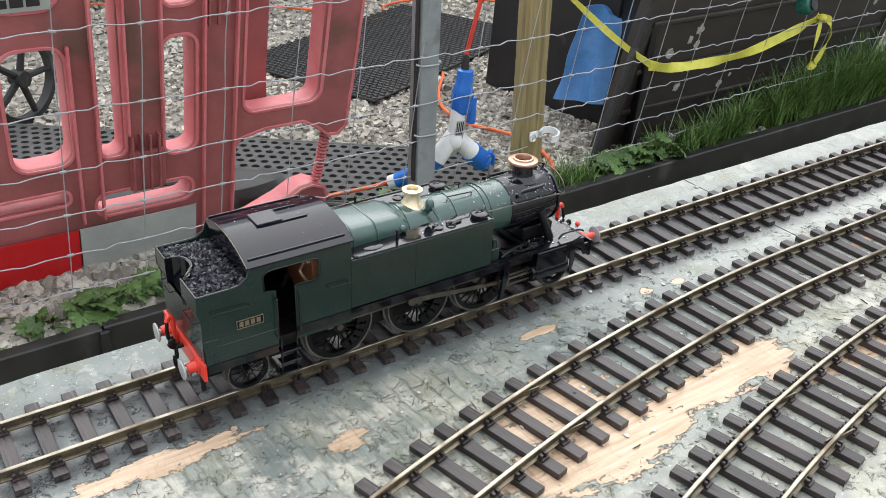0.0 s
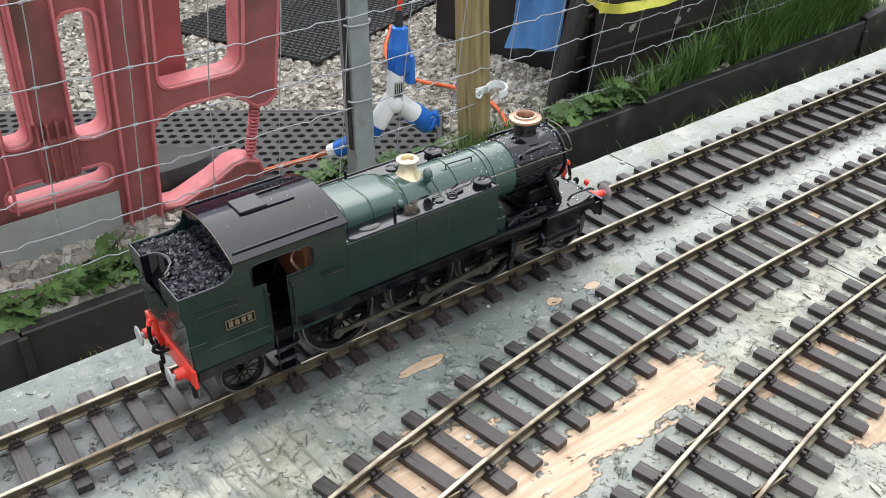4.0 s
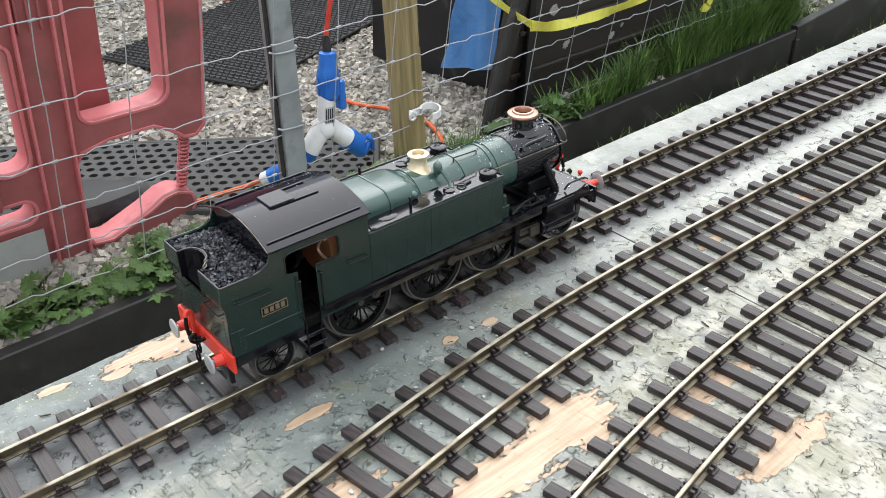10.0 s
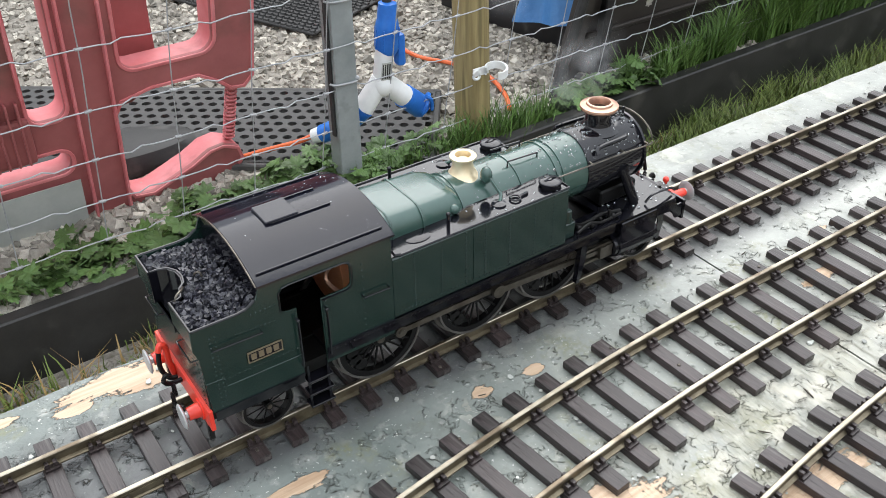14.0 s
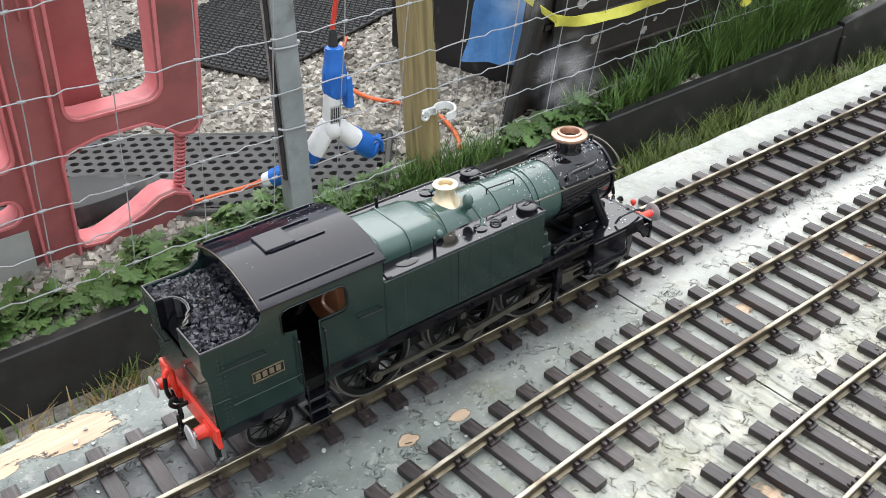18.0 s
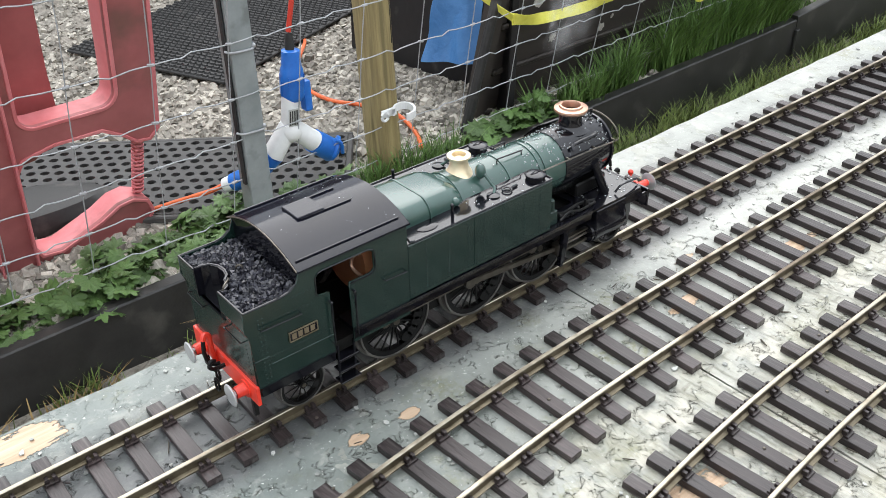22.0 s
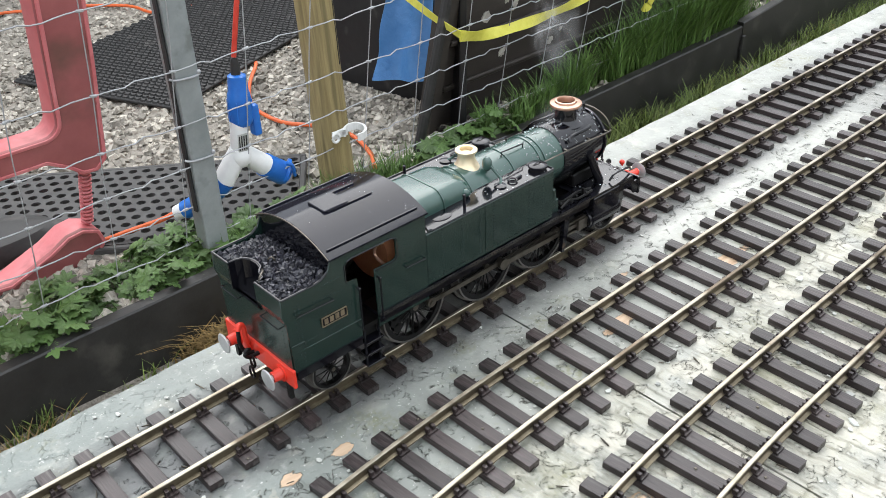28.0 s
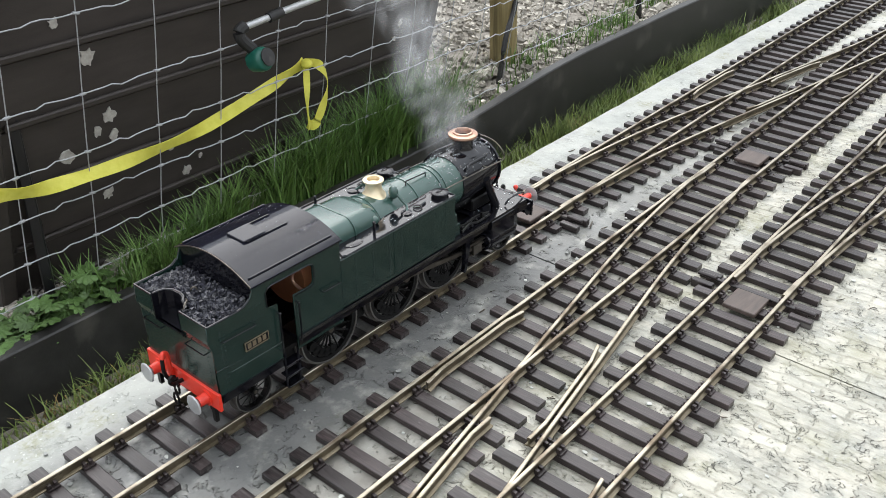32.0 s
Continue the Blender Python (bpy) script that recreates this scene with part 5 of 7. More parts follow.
        ball(bm, p, r, 7, 5)
    for i in range(60):
        x = g.uniform(0.33, 0.393)
        ball(bm, (x, g.choice((-1, 1)) * g.uniform(0.0215, 0.0345), 0.0957), g.uniform(0.0003, 0.0009), 7, 5, 0.5)
    for i in range(90):
        ball(bm, (g.uniform(0.440, 0.493), g.uniform(-0.032, 0.032), 0.0562), g.uniform(0.0003, 0.0009), 7, 5, 0.5)
    tagged(lpart("water_drops", bm, WATER, boiler, smooth=True), kind="stuff")


def build_frames():
    for s in (-1, 1):
        bm = bmesh.new()
        box(bm, 0.178, 0.492, s * 0.0165, s * 0.0180, 0.0260, 0.0540)
        lpart("main_frame", bm, SOOT)
        # steps below the doorway
        bm = bmesh.new()
        for x in (0.2262, 0.2372):
            box(bm, x - 0.0006, x + 0.0006, s * 0.0335, s * 0.0345, 0.0225, 0.0500)
        step = lpart("step_bracket", bm, BLACK)
        for z in (0.0235, 0.0320, 0.0405):
            bm = bmesh.new()
            box(bm, 0.2248, 0.2386, s * 0.0300, s * 0.0372, z - 0.0006, z + 0.0006)
            lpart("step", rounded(bm, 0.0002), BLACK, step)
        # front steps / vacuum pump bracket behind the cylinder
        bm = bmesh.new()
        prism(bm, [(0.4080, 0.0545), (0.4130, 0.0545), (0.4120, 0.0400), (0.4085, 0.0230), (0.4060, 0.0230), (0.4075, 0.0400)], (s * 0.0325, s * 0.0360))
        lpart("slidebar_bracket", bm, BLACK)
        for z in (0.0300, 0.0385):
            bm = bmesh.new()
            box(bm, 0.4100, 0.4420, s * 0.0285, s * 0.0315, z, z + 0.0017)
            lpart("slidebar", bm, STEEL)
        # cylinder with covers and valve chest
        bm = bmesh.new()
        rod(bm, (0.4400, s * 0.0285, 0.0350), (0.4700, s * 0.0285, 0.0350), 0.0088, seg=24)
        box(bm, 0.4400, 0.4700, s * 0.0195, s * 0.0365, 0.0350, 0.0540)
        cyl = lpart("cylinder", rounded(bm, 0.0006), BLACK, smooth=True)
        for x in (0.4385, 0.4715):
            bm = bmesh.new()
            rod(bm, (x - 0.0014, s * 0.0285, 0.0350), (x + 0.0014, s * 0.0285, 0.0350), 0.0078, seg=20)
            lpart("cylinder_cover", bm, BLACK, cyl, smooth=True)
        bm = bmesh.new()
        rivets(bm, [(x, z) for x in (0.4425, 0.4500, 0.4580, 0.4660) for z in (0.0380, 0.0510)], s * 0.0367, r=0.0006)
        tagged(lpart("rivets", bm, BLACK, cyl), kind="stuff")
        # front platform sides
        bm = bmesh.new()
        prism(bm, [(0.4700, 0.0545), (0.4860, 0.0545), (0.4880, 0.0500), (0.4930, 0.0500), (0.4930, 0.0400), (0.4880, 0.0400), (0.4840, 0.0470), (0.4700, 0.0480)], (s * 0.0352, s * 0.0362))
        lpart("front_valance", bm, BLACK)
        bm = bmesh.new()
        prism(bm, [(0.4780, 0.0540), (0.4880, 0.0540), (0.4900, 0.0300), (0.4875, 0.0190), (0.4850, 0.0190), (0.4850, 0.0330)], (s * 0.0245, s * 0.0255))
        lpart("guard_iron", bm, BLACK)
        bm = bmesh.new()
        tube(bm, smooth_path([(0.4650, s * 0.0300, 0.0570), (0.4700, s * 0.0310, 0.0615), (0.4860, s * 0.0300, 0.0600), (0.4920, s * 0.0290, 0.0570)], 5), 0.0008, 6)
        lpart("front_pipe", bm, BLACK, smooth=True)
        # clutter on the platform beside the frames
        bm = bmesh.new()
        box(bm, 0.3960, 0.4040, s * 0.0200, s * 0.0330, 0.0576, 0.0680)
        rod(bm, (0.4000, s * 0.030, 0.0670), (0.4000, s * 0.0300, 0.0760), 0.0030, 0.0024, 10)
        lpart("lubricator", rounded(bm, 0.0006), GREEN)
        bm = bmesh.new()
        tube(bm, smooth_path([(0.4060, s * 0.0335, 0.0590), (0.4160, s * 0.0325, 0.0615), (0.4260, s * 0.0330, 0.0592), (0.4420, s * 0.0320, 0.0590)], 5), 0.0009, 7)
        tube(bm, smooth_path([(0.4040, s * 0.0270, 0.0640), (0.4140, s * 0.0280, 0.0590), (0.4300, s * 0.0275, 0.0600), (0.4440, s * 0.0290, 0.0585)], 5), 0.0012, 7)
        for k in range(4):
            ball(bm, (0.4100 + 0.0085 * k, s * (0.0300 + 0.0020 * (k % 2)), 0.0592), 0.0019 - 0.0002 * (k % 3), 9, 6)
        rod(bm, (0.4330, s * 0.0310, 0.0576), (0.4330, s * 0.0310, 0.0640), 0.0014, 0.0010, 8)
        lpart("pipe_run", bm, SOOT)
    bm = bmesh.new()
    box(bm, 0.4340, 0.4860, -HW + 0.0002, HW - 0.0002, 0.0545, 0.0558)
    box(bm, 0.4862, 0.4935, -0.0300, 0.0300, 0.0500, 0.0512)
    lpart("front_platform", bm, BLACK, None, "wet black front platform")
    bm = bmesh.new()
    box(bm, 0.4400, 0.4700, -0.0160, 0.0160, 0.0558, 0.0660)
    lpart("smokebox_saddle", rounded(bm, 0.001), SOOT)
    bm = bmesh.new()
    box(bm, 0.1790, 0.4900, -0.0163, 0.0163, 0.0340, 0.0520)
    lpart("ash_pan", bm, SOOT)
    # buffer beams
    for x, sign, material, name in ((0.1735, -1, RED, "rear_buffer_beam"), (0.4945, 1, BLACK, "front_buffer_beam")):
        bm = bmesh.new()
        box(bm, x - 0.0011, x + 0.0011, -0.0366, 0.0366, 0.0375, 0.0502 if sign < 0 else 0.0515)
        beam = lpart(name, rounded(bm, 0.0003), material)
        for s in (-1, 1):
            y, z = s * 0.0240, 0.0428 if sign < 0 else 0.0465
            far = 0.0 if sign < 0 else 0.0055
            bm = bmesh.new()
            rod(bm, (x, y, z), (x + sign * 0.0020, y, z), 0.0055, seg=16)
            rod(bm, (x + sign * 0.0015, y, z), (x + sign * (0.0078 + far), y, z), 0.0040 if sign < 0 else 0.0031, 0.0033 if sign < 0 else 0.0027, 16)
            buf = lpart("buffer", bm, RED, beam, "red buffer with a grey steel head", True)
            bm = bmesh.new()
            rod(bm, (x + sign * (0.0070 + far), y, z), (x + sign * (0.0100 + far), y, z), 0.0019, seg=10)
            lathe(bm, ((0.0020, 0), (0.0060, 0.0006), (0.0068, 0.0012), (0.0062, 0.0019), (0.0030, 0.0023)), Matrix.Translation((x + sign * (0.0092 + far), y, z)) @ pose(0, 0, 0, 0, sign * 90, 0), 24)
            lpart("buffer_head", bm, SILVER, buf, "", True)
        # coupling hook and links
        bm = bmesh.new()
        tube(bm, smooth_path([(x, 0, 0.0440), (x + sign * 0.0070, 0, 0.0440), (x + sign * 0.0100, 0, 0.0470), (x + sign * 0.0085, 0, 0.0500), (x + sign * 0.0062, 0, 0.0490)], 5), 0.0013, 8)
        lpart("coupling_hook", bm, SOOT, beam, smooth=True)
        bm = bmesh.new()
        for q, zz in ((0.0060, 0.0400), (0.0075, 0.0330)):
            tube(bm, [(x + sign * q, 0.0026 * math.cos(a), zz + 0.0042 * math.sin(a)) for a in [2 * math.pi * i / 12 for i in range(13)]], 0.0008, 6)
        lpart("coupling_links", bm, SOOT, beam, smooth=True)
        # vacuum pipe
        bm = bmesh.new()
        tube(bm, smooth_path([(x + sign * 0.0016, 0.0090, 0.0400), (x + sign * 0.0032, 0.0090, 0.0500), (x + sign * 0.0036, 0.0090, 0.0600), (x + sign * 0.0060, 0.0090, 0.0620), (x + sign * 0.0075, 0.0085, 0.0590)], 5), 0.0017, 8)
        vac = lpart("vacuum_pipe", bm, RED, beam, smooth=True)
        bm = bmesh.new()
        tube(bm, smooth_path([(x + sign * 0.0075, 0.0085, 0.0590), (x + sign * 0.0085, 0.0070, 0.0500), (x + sign * 0.0060, 0.0050, 0.0440), (x + sign * 0.0020, 0.0040, 0.0430)], 5), 0.0013, 8)
        lpart("hose", bm, SOOT, vac, smooth=True)
    bm = bmesh.new()
    rod(bm, (0.4945, -0.0190, 0.0550), (0.4945, -0.0190, 0.0575), 0.0010, seg=8)
    ball(bm, (0.4945, -0.0190, 0.0580), 0.0021, 14, 10)
    lpart("front_lamp", bm, RED, None, "small red lamp", True)
    for s in (-1, 1):
        bm = bmesh.new()
        box(bm, 0.1725, 0.1750, s * 0.0270, s * 0.0300, 0.0260, 0.0400)
        lpart("rear_guard_iron", bm, SOOT)


def wheel_set(name, x, r, crank, parent_label):
    """Wheels with tyre, rim, spokes and hub; they turn about their own axle."""
    made = []
    for s in (-1, 1):
        bm = bmesh.new()
        ax = pose(0, 0, 0, 90, 0, 0)
        y0, y1 = 0.0205, 0.0252
        def ring(bm, ro, ri, ya, yb, seg=40):
            lathe(bm, ((ri, -ya), (ro, -ya), (ro, -yb), (ri, -yb)), ax if s > 0 else pose(0, 0, 0, -90, 0, 0), seg, True)
        ring(bm, r * 0.955, r * 0.83, y0, y1 - 0.0006)
        w = part(name, bm, SOOT, loco, "", True)
        w.location = (x - OX, 0, r)
        n = 20 if crank else 12
        sb = bmesh.new()
        rod(sb, (r * 0.14, s * 0.0238, 0), (r * 0.86, s * 0.0230, 0), r * 0.030, r * 0.022, 6)
        spoke = part("spoke", sb, SOOT, w, "", True)
        for k in range(1, n):
            mesh_object("spoke", spoke.data, None, w).matrix_local = pose(0, 0, 0, 0, 360 * k / n, 0)
        bm = bmesh.new()
        rod(bm, (0, s * 0.0195, 0), (0, s * 0.0262, 0), r * 0.17, seg=16)
        part("hub", bm, SOOT, w, "", True)
        bm = bmesh.new()
        if crank:
            rod(bm, (0.0115, s * 0.0225, 0), (0.0115, s * 0.0262, 0), 0.0042, seg=14)
            box(bm, 0.0, 0.0115, s * 0.0225, s * 0.0258, -0.0035, 0.0035)
            for k in range(5):
                a = math.pi + radians(-36 + 18 * k)
                d = Vector((math.cos(a), 0, math.sin(a)))
                rod(bm, d * r * 0.66 + Vector((0, s * 0.0225, 0)), d * r * 0.66 + Vector((0, s * 0.0255, 0)), r * 0.14, seg=10)
            part("crank", bm, SOOT, w, "", True)
            bm = bmesh.new()
        ring(bm, r, r * 0.955, y0, y1)
        ring(bm, r + 0.0016, r * 0.955, y0 - 0.0016, y0)
        bmesh.ops.recalc_face_normals(bm, faces=bm.faces[:])
        part("tyre", bm, TYRE, w, "", True)
        bm = bmesh.new()
        rod(bm, (0, s * 0.0255, 0), (0, s * 0.0268, 0), r * 0.09, seg=14)
        part("axle_end", bm, STEEL, w, "", True)
        bm = bmesh.new()
        if s > 0:
            rod(bm, (0, -0.0205, 0), (0, 0.0205, 0), 0.0024, seg=12)
            part("axle", bm, STEEL, w, "", True)
        else:
            bm.free()
        made.append(w)
    return made


build_body()
build_boiler()
build_frames()
DRIVER_R, SMALL_R, THROW = 0.0262, 0.0146, 0.0115
DRIVERS = [w for x in (0.2735, 0.3385, 0.3955) for w in wheel_set("driving_wheel", x, DRIVER_R, True, "")]
SMALL = [w for x in (0.2060, 0.4690) for w in wheel_set("carrying_wheel", x, SMALL_R, False, "")]
RODS = []
for s in (-1, 1):
    bm = bmesh.new()
    for a, c in ((0.2735, 0.3385), (0.3385, 0.3955)):
        box(bm, a - 0.335 + 0.003, c - 0.335 - 0.003, s * 0.0272, s * 0.0288, -0.0017, 0.0017)
    for a in (0.2735, 0.3385, 0.3955):
        rod(bm, (a - 0.335, s * 0.0268, 0), (a - 0.335, s * 0.0296, 0), 0.0036, seg=14)
        rod(bm, (a - 0.335, s * 0.0262, 0), (a - 0.335, s * 0.0306, 0), 0.0018, seg=10)
    crod = part("coupling_rod", bm, STEEL, loco, "", True)
    bm = bmesh.new()
    prism(bm, [(0.003, -0.0021), (0.080, -0.0014), (0.080, 0.0014), (0.003, 0.0021)], (s * 0.0300, s * 0.0316))
    rod(bm, (0, s * 0.0298, 0), (0, s * 0.0322, 0), 0.0042, seg=14)
    rod(bm, (0.082, s * 0.0298, 0), (0.082, s * 0.0322, 0), 0.0030, seg=12)
    mrod = part("connecting_rod", bm, STEEL, loco, "", True)
    bm = bmesh.new()
    box(bm, -0.005, 0.005, s * 0.0280, s * 0.0335, -0.0042, 0.0042)
    rod(bm, (0.004, s * 0.0300, 0), (0.042, s * 0.0300, 0), 0.0010, seg=8)
    xhead = part("crosshead", bm, STEEL, loco, "", True)
    RODS.append((s, crod, mrod, xhead))


# ---- fence and posts ----
def fence_y(z):
    return 0.972 - 0.12 * (z + 0.15)


def wire_fence():
    t = thing("wire_fence", "galvanised stock-net wire fence with crimped wires", "fence", at=(0, 0, 0))
    levels = (0.27, 0.125, -0.014, -0.151, -0.257, -0.342, -0.425, -0.500)
    x0, x1 = -0.6, 4.6
    def sag(x, z):
        return z - 0.006 * math.sin(x * 2.1) - 0.004 * noise.noise(Vector((x * 1.5, z * 9, 0)))
    for z in levels:
        bm = bmesh.new()
        pts = []
        n = int((x1 - x0) / 0.0175)
        for i in range(n + 1):
            x = x0 + (x1 - x0) * i / n
            k = ((x - 0.085 + (z + 0.15) * -0.06) / 0.14) % 1
            crimp = 0.0045 * math.exp(-((k - 0.5) * 7) ** 2) * (1 if int(x / 0.14) % 2 else -1) + 0.0012 * noise.noise(Vector((x * 22, z * 31, 3)))
            zz = sag(x, z) + crimp
            pts.append((x, fence_y(zz), zz))
        tube(bm, pts, 0.0013, 5)
        part("line_wire", bm, WIRE, t, smooth=True)
    g = random.Random(4)
    bm = bmesh.new()
    box(bm, -0.006, 0.006, -0.0025, 0.0028, -0.0022, 0.0022)
    rounded(bm, 0.001)
    knot = bpy.data.meshes.new("wire_knot")
    bm.to_mesh(knot)
    bm.free()
    for k in range(-4, 32):
        xb = 0.085 + 0.14 * k + g.uniform(-0.005, 0.005)
        bm = bmesh.new()
        pts = []
        for i in range(27):
            z = 0.27 - 0.775 * i / 26
            x = xb + 0.06 * (z + 0.15) + 0.004 * noise.noise(Vector((k * 3.1, z * 6, 0)))
            pts.append((x, fence_y(z) + 0.0012, z))
        tube(bm, pts, 0.0011, 5)
        part("stay_wire", bm, WIRE, t, smooth=True)
        for z in levels:
            x = xb + 0.06 * (z + 0.15) + 0.004 * noise.noise(Vector((k * 3.1, z * 6, 0)))
            zz = sag(x, z)
            mesh_object("wire_knot", knot, WIRE, t).matrix_local = pose(x, fence_y(zz), zz, 0, g.uniform(-14, 14), 0)


def steel_post():
    t = thing("steel_post", "grey galvanised steel angle post with wire ties", "post", at=(0.805, 0.985, YARD))
    bm = bmesh.new()
    box(bm, -0.021, 0.0235, -0.004, 0.0, -0.12, 0.98)
    box(bm, -0.021, -0.017, 0.0, 0.036, -0.12, 0.98)
    part("angle_bar", rounded(bm, 0.0012), GALV, t)
    bm = bmesh.new()
    box(bm, -0.0265, -0.0212, 0.004, 0.016, 0.12, 0.97)
    part("edge_strip", rounded(bm, 0.002), RUBBER, t, "black rubber strip along the post")
    for z in (0.225, 0.375, 0.72):
        bm = bmesh.new()
        tube(bm, smooth_path([(-0.032, -0.002, z + 0.004), (-0.02, -0.007, z), (0.01, -0.007, z - 0.001), (0.0225, -0.005, z), (0.027, 0.003, z + 0.003)], 4), 0.0022, 6)
        ball(bm, (0.024, -0.004, z + 0.004), 0.0045, 8, 6)
        part("wire_tie", bm, WIRE, t, smooth=True)
    t.rotation_euler = (radians(-2.5), radians(1.7), 0)


def timber_post(x, y, name_label, r=0.037, h=1.15, lean=(0, 0)):
    t = thing("timber_post", name_label, "post", "round timber posts", at=(x, y, YARD))
    bm = bmesh.new()
    seg, n = 28, 22
    rings = []
    for i in range(n + 1):
        z = -0.15 + (h + 0.15) * i / n
        rings.append([bm.verts.new(((r + 0.0012 * noise.noise(Vector((math.cos(a) * 2 + x, math.sin(a) * 2, z * 3)))) * math.cos(a), (r + 0.0012 * noise.noise(Vector((math.sin(a) * 2, math.cos(a) * 2 + x, z * 3)))) * math.sin(a), z))
                      for a in [2 * math.pi * k / seg for k in range(seg)]])
    for a, c in zip(rings, rings[1:]):
        for k in range(seg):
            bm.faces.new((a[k], a[(k + 1) % seg], c[(k + 1) % seg], c[k]))
    bm.faces.new(rings[-1])
    bmesh.ops.recalc_face_normals(bm, faces=bm.faces[:])
    part("pole", bm, POST, t, smooth=True)
    bm = bmesh.new()
    prism(bm, [(-0.0012, 0.30), (0.0015, 0.42), (0.0005, 0.60), (0.002, 0.74), (0.0035, 0.74), (0.002, 0.60), (0.003, 0.42), (0.0012, 0.30)], (-r - 0.0012, -r + 0.004))
    part("drying_crack", bm, KERB, t)
    t.rotation_euler = (radians(lean[0]), radians(lean[1]), radians(35 if name_label.startswith("pale") else 0))
    return t


def insulator():
    t = thing("insulator_clip", "white plastic cable clip screwed to the timber post", "cable clip", at=(1.108, 0.985, -0.389))
    bm = bmesh.new()
    n = 18
    for i in range(n):
        a0, a1 = radians(160 - 270 * i / n), radians(160 - 270 * (i + 1) / n)
        vs = []
        for a in (a0, a1):
            for rr in (0.0165, 0.0205):
                for z in (-0.006, 0.006):
                    vs.append(bm.verts.new((0.036 + rr * math.cos(a), -0.006 + rr * math.sin(a) * 0.8, z + 0.004 * math.sin(a))))
        for f in ((0, 1, 5, 4), (2, 6, 7, 3), (0, 4, 6, 2), (1, 3, 7, 5)):
            bm.faces.new([vs[k] for k in f])
    bmesh.ops.remove_doubles(bm, verts=bm.verts[:], dist=0.0001)
    box(bm, 0.0, 0.028, 0.004, 0.009, -0.006, 0.006)
    bmesh.ops.recalc_face_normals(bm, faces=bm.faces[:])
    part("hook", bm, WHITE, t)
    bm = bmesh.new()
    tube(bm, [(0.0065 * math.cos(a), -0.002, 0.0075 * math.sin(a)) for a in [2 * math.pi * k / 14 for k in range(15)]], 0.0024, 7)
    part("eye", bm, WHITE, t, smooth=True)
    for ob in t.children:
        ob.data.transform(Matrix.Scale(1.25, 4) @ Matrix.Translation((-0.006, 0, -0.004)))


# ---- the safety barrier ----
def barrier():
    t = thing("safety_barrier", "faded red plastic safety barrier with a red and white board", "barrier")
    lean = Matrix(((1, 0, 0, 0), (0, 1, -0.25, 1.07), (0, 0, 1, 0), (0, 0, 0, 1)))
    holes = [
        round_rect(0.176, 0.220, -0.305, 0.30, 0.016),
        round_rect(0.026, 0.128, -0.305, -0.072, 0.03),
        round_rect(0.026, 0.128, -0.004, 0.30, 0.03),
        round_rect(0.294, 0.356, -0.322, -0.078, 0.022),
        round_rect(0.294, 0.356, -0.020, 0.30, 0.022),
        round_rect(0.160, 0.348, -0.436, -0.386, 0.022),
        round_rect(-0.10, 0.112, -0.392, -0.362, 0.012),
        round_rect(-0.14, -0.02, -0.305, 0.30, 0.03),
        round_rect(0.452, 0.618, -0.262, 0.30, 0.028),
    ]
    outer = [(-0.30, 0.42), (-0.30, -0.585), (0.43, -0.600), (0.520, -0.590), (0.600, -0.575), (0.648, -0.555), (0.664, -0.520), (0.655, -0.492), (0.625, -0.478), (0.596, -0.482),
             (0.560, -0.505), (0.480, -0.540), (0.445, -0.535), (0.434, -0.515), (0.434, -0.345), (0.447, -0.320), (0.500, -0.308), (0.585, -0.308), (0.620, -0.330),
             (0.645, -0.352), (0.672, -0.355), (0.690, -0.335), (0.694, -0.15), (0.694, 0.42)]
    me = plate_mesh("web", [outer] + holes, 0.012, 0.002, lean @ Matrix.Translation((0, -0.025, 0)))
    mesh_object("web", me, BARRIER, t, "dusty faded red web", False)

    def offset(pts, d):
        """The outline moved inwards (d > 0) by d, corner by corner."""
        out = []
        n = len(pts)
        area = sum(pts[i][0] * pts[(i + 1) % n][1] - pts[(i + 1) % n][0] * pts[i][1] for i in range(n))
        for i in range(n):
            p0, p1, p2 = Vector(pts[i - 1]), Vector(pts[i]), Vector(pts[(i + 1) % n])
            e0, e1 = (p1 - p0).normalized(), (p2 - p1).normalized()
            nrm = Vector((-(e0 + e1).y, (e0 + e1).x)).normalized() * (1 if area > 0 else -1)
            k = max(0.5, abs(nrm.dot(Vector((-e0.y, e0.x)))))
            out.append(tuple(p1 + nrm * d / k))
        return out
    # upstanding edges round every opening and round the whole
    for k, pts in enumerate([outer] + holes):
        inner = offset(pts, 0.004 if k == 0 else -0.004)
        me = plate_mesh("rim", [pts, inner], 0.068, 0.0012, lean)
        mesh_object("rim", me, BARRIERRIM, t)
    # ribs down the uprights
    for x, z0, z1 in ((0.378, -0.065, 0.40), (0.396, -0.065, 0.40), (0.414, -0.065, 0.40)):
        bm = bmesh.new()
        box(bm, x - 0.002, x + 0.002, -0.039, -0.0311, z0, z1)
        part("rib", rounded(bm, 0.001), BARRIER, t, m=lean)
    # raised edges down the uprights
    for x, z0, z1 in ((0.369, -0.592, 0.41), (0.431, -0.592, 0.41), (0.226, -0.262, 0.41), (0.290, -0.262, 0.41), (0.133, -0.44, -0.07), (0.171, -0.44, 0.41)):
        bm = bmesh.new()
        box(bm, x - 0.0022, x + 0.0022, -0.045, -0.0311, z0, z1)
        part("upright_edge", rounded(bm, 0.001), BARRIERRIM, t, m=lean)
    # the second leg behind the end upright, bending into the arm
    bm = bmesh.new()
    prism(bm, [(0.452, 0.42), (0.535, 0.42), (0.540, -0.20), (0.545, -0.285), (0.530, -0.345), (0.490, -0.375), (0.440, -0.380), (0.440, -0.330), (0.462, -0.300), (0.470, -0.20)], (0.060, 0.105))
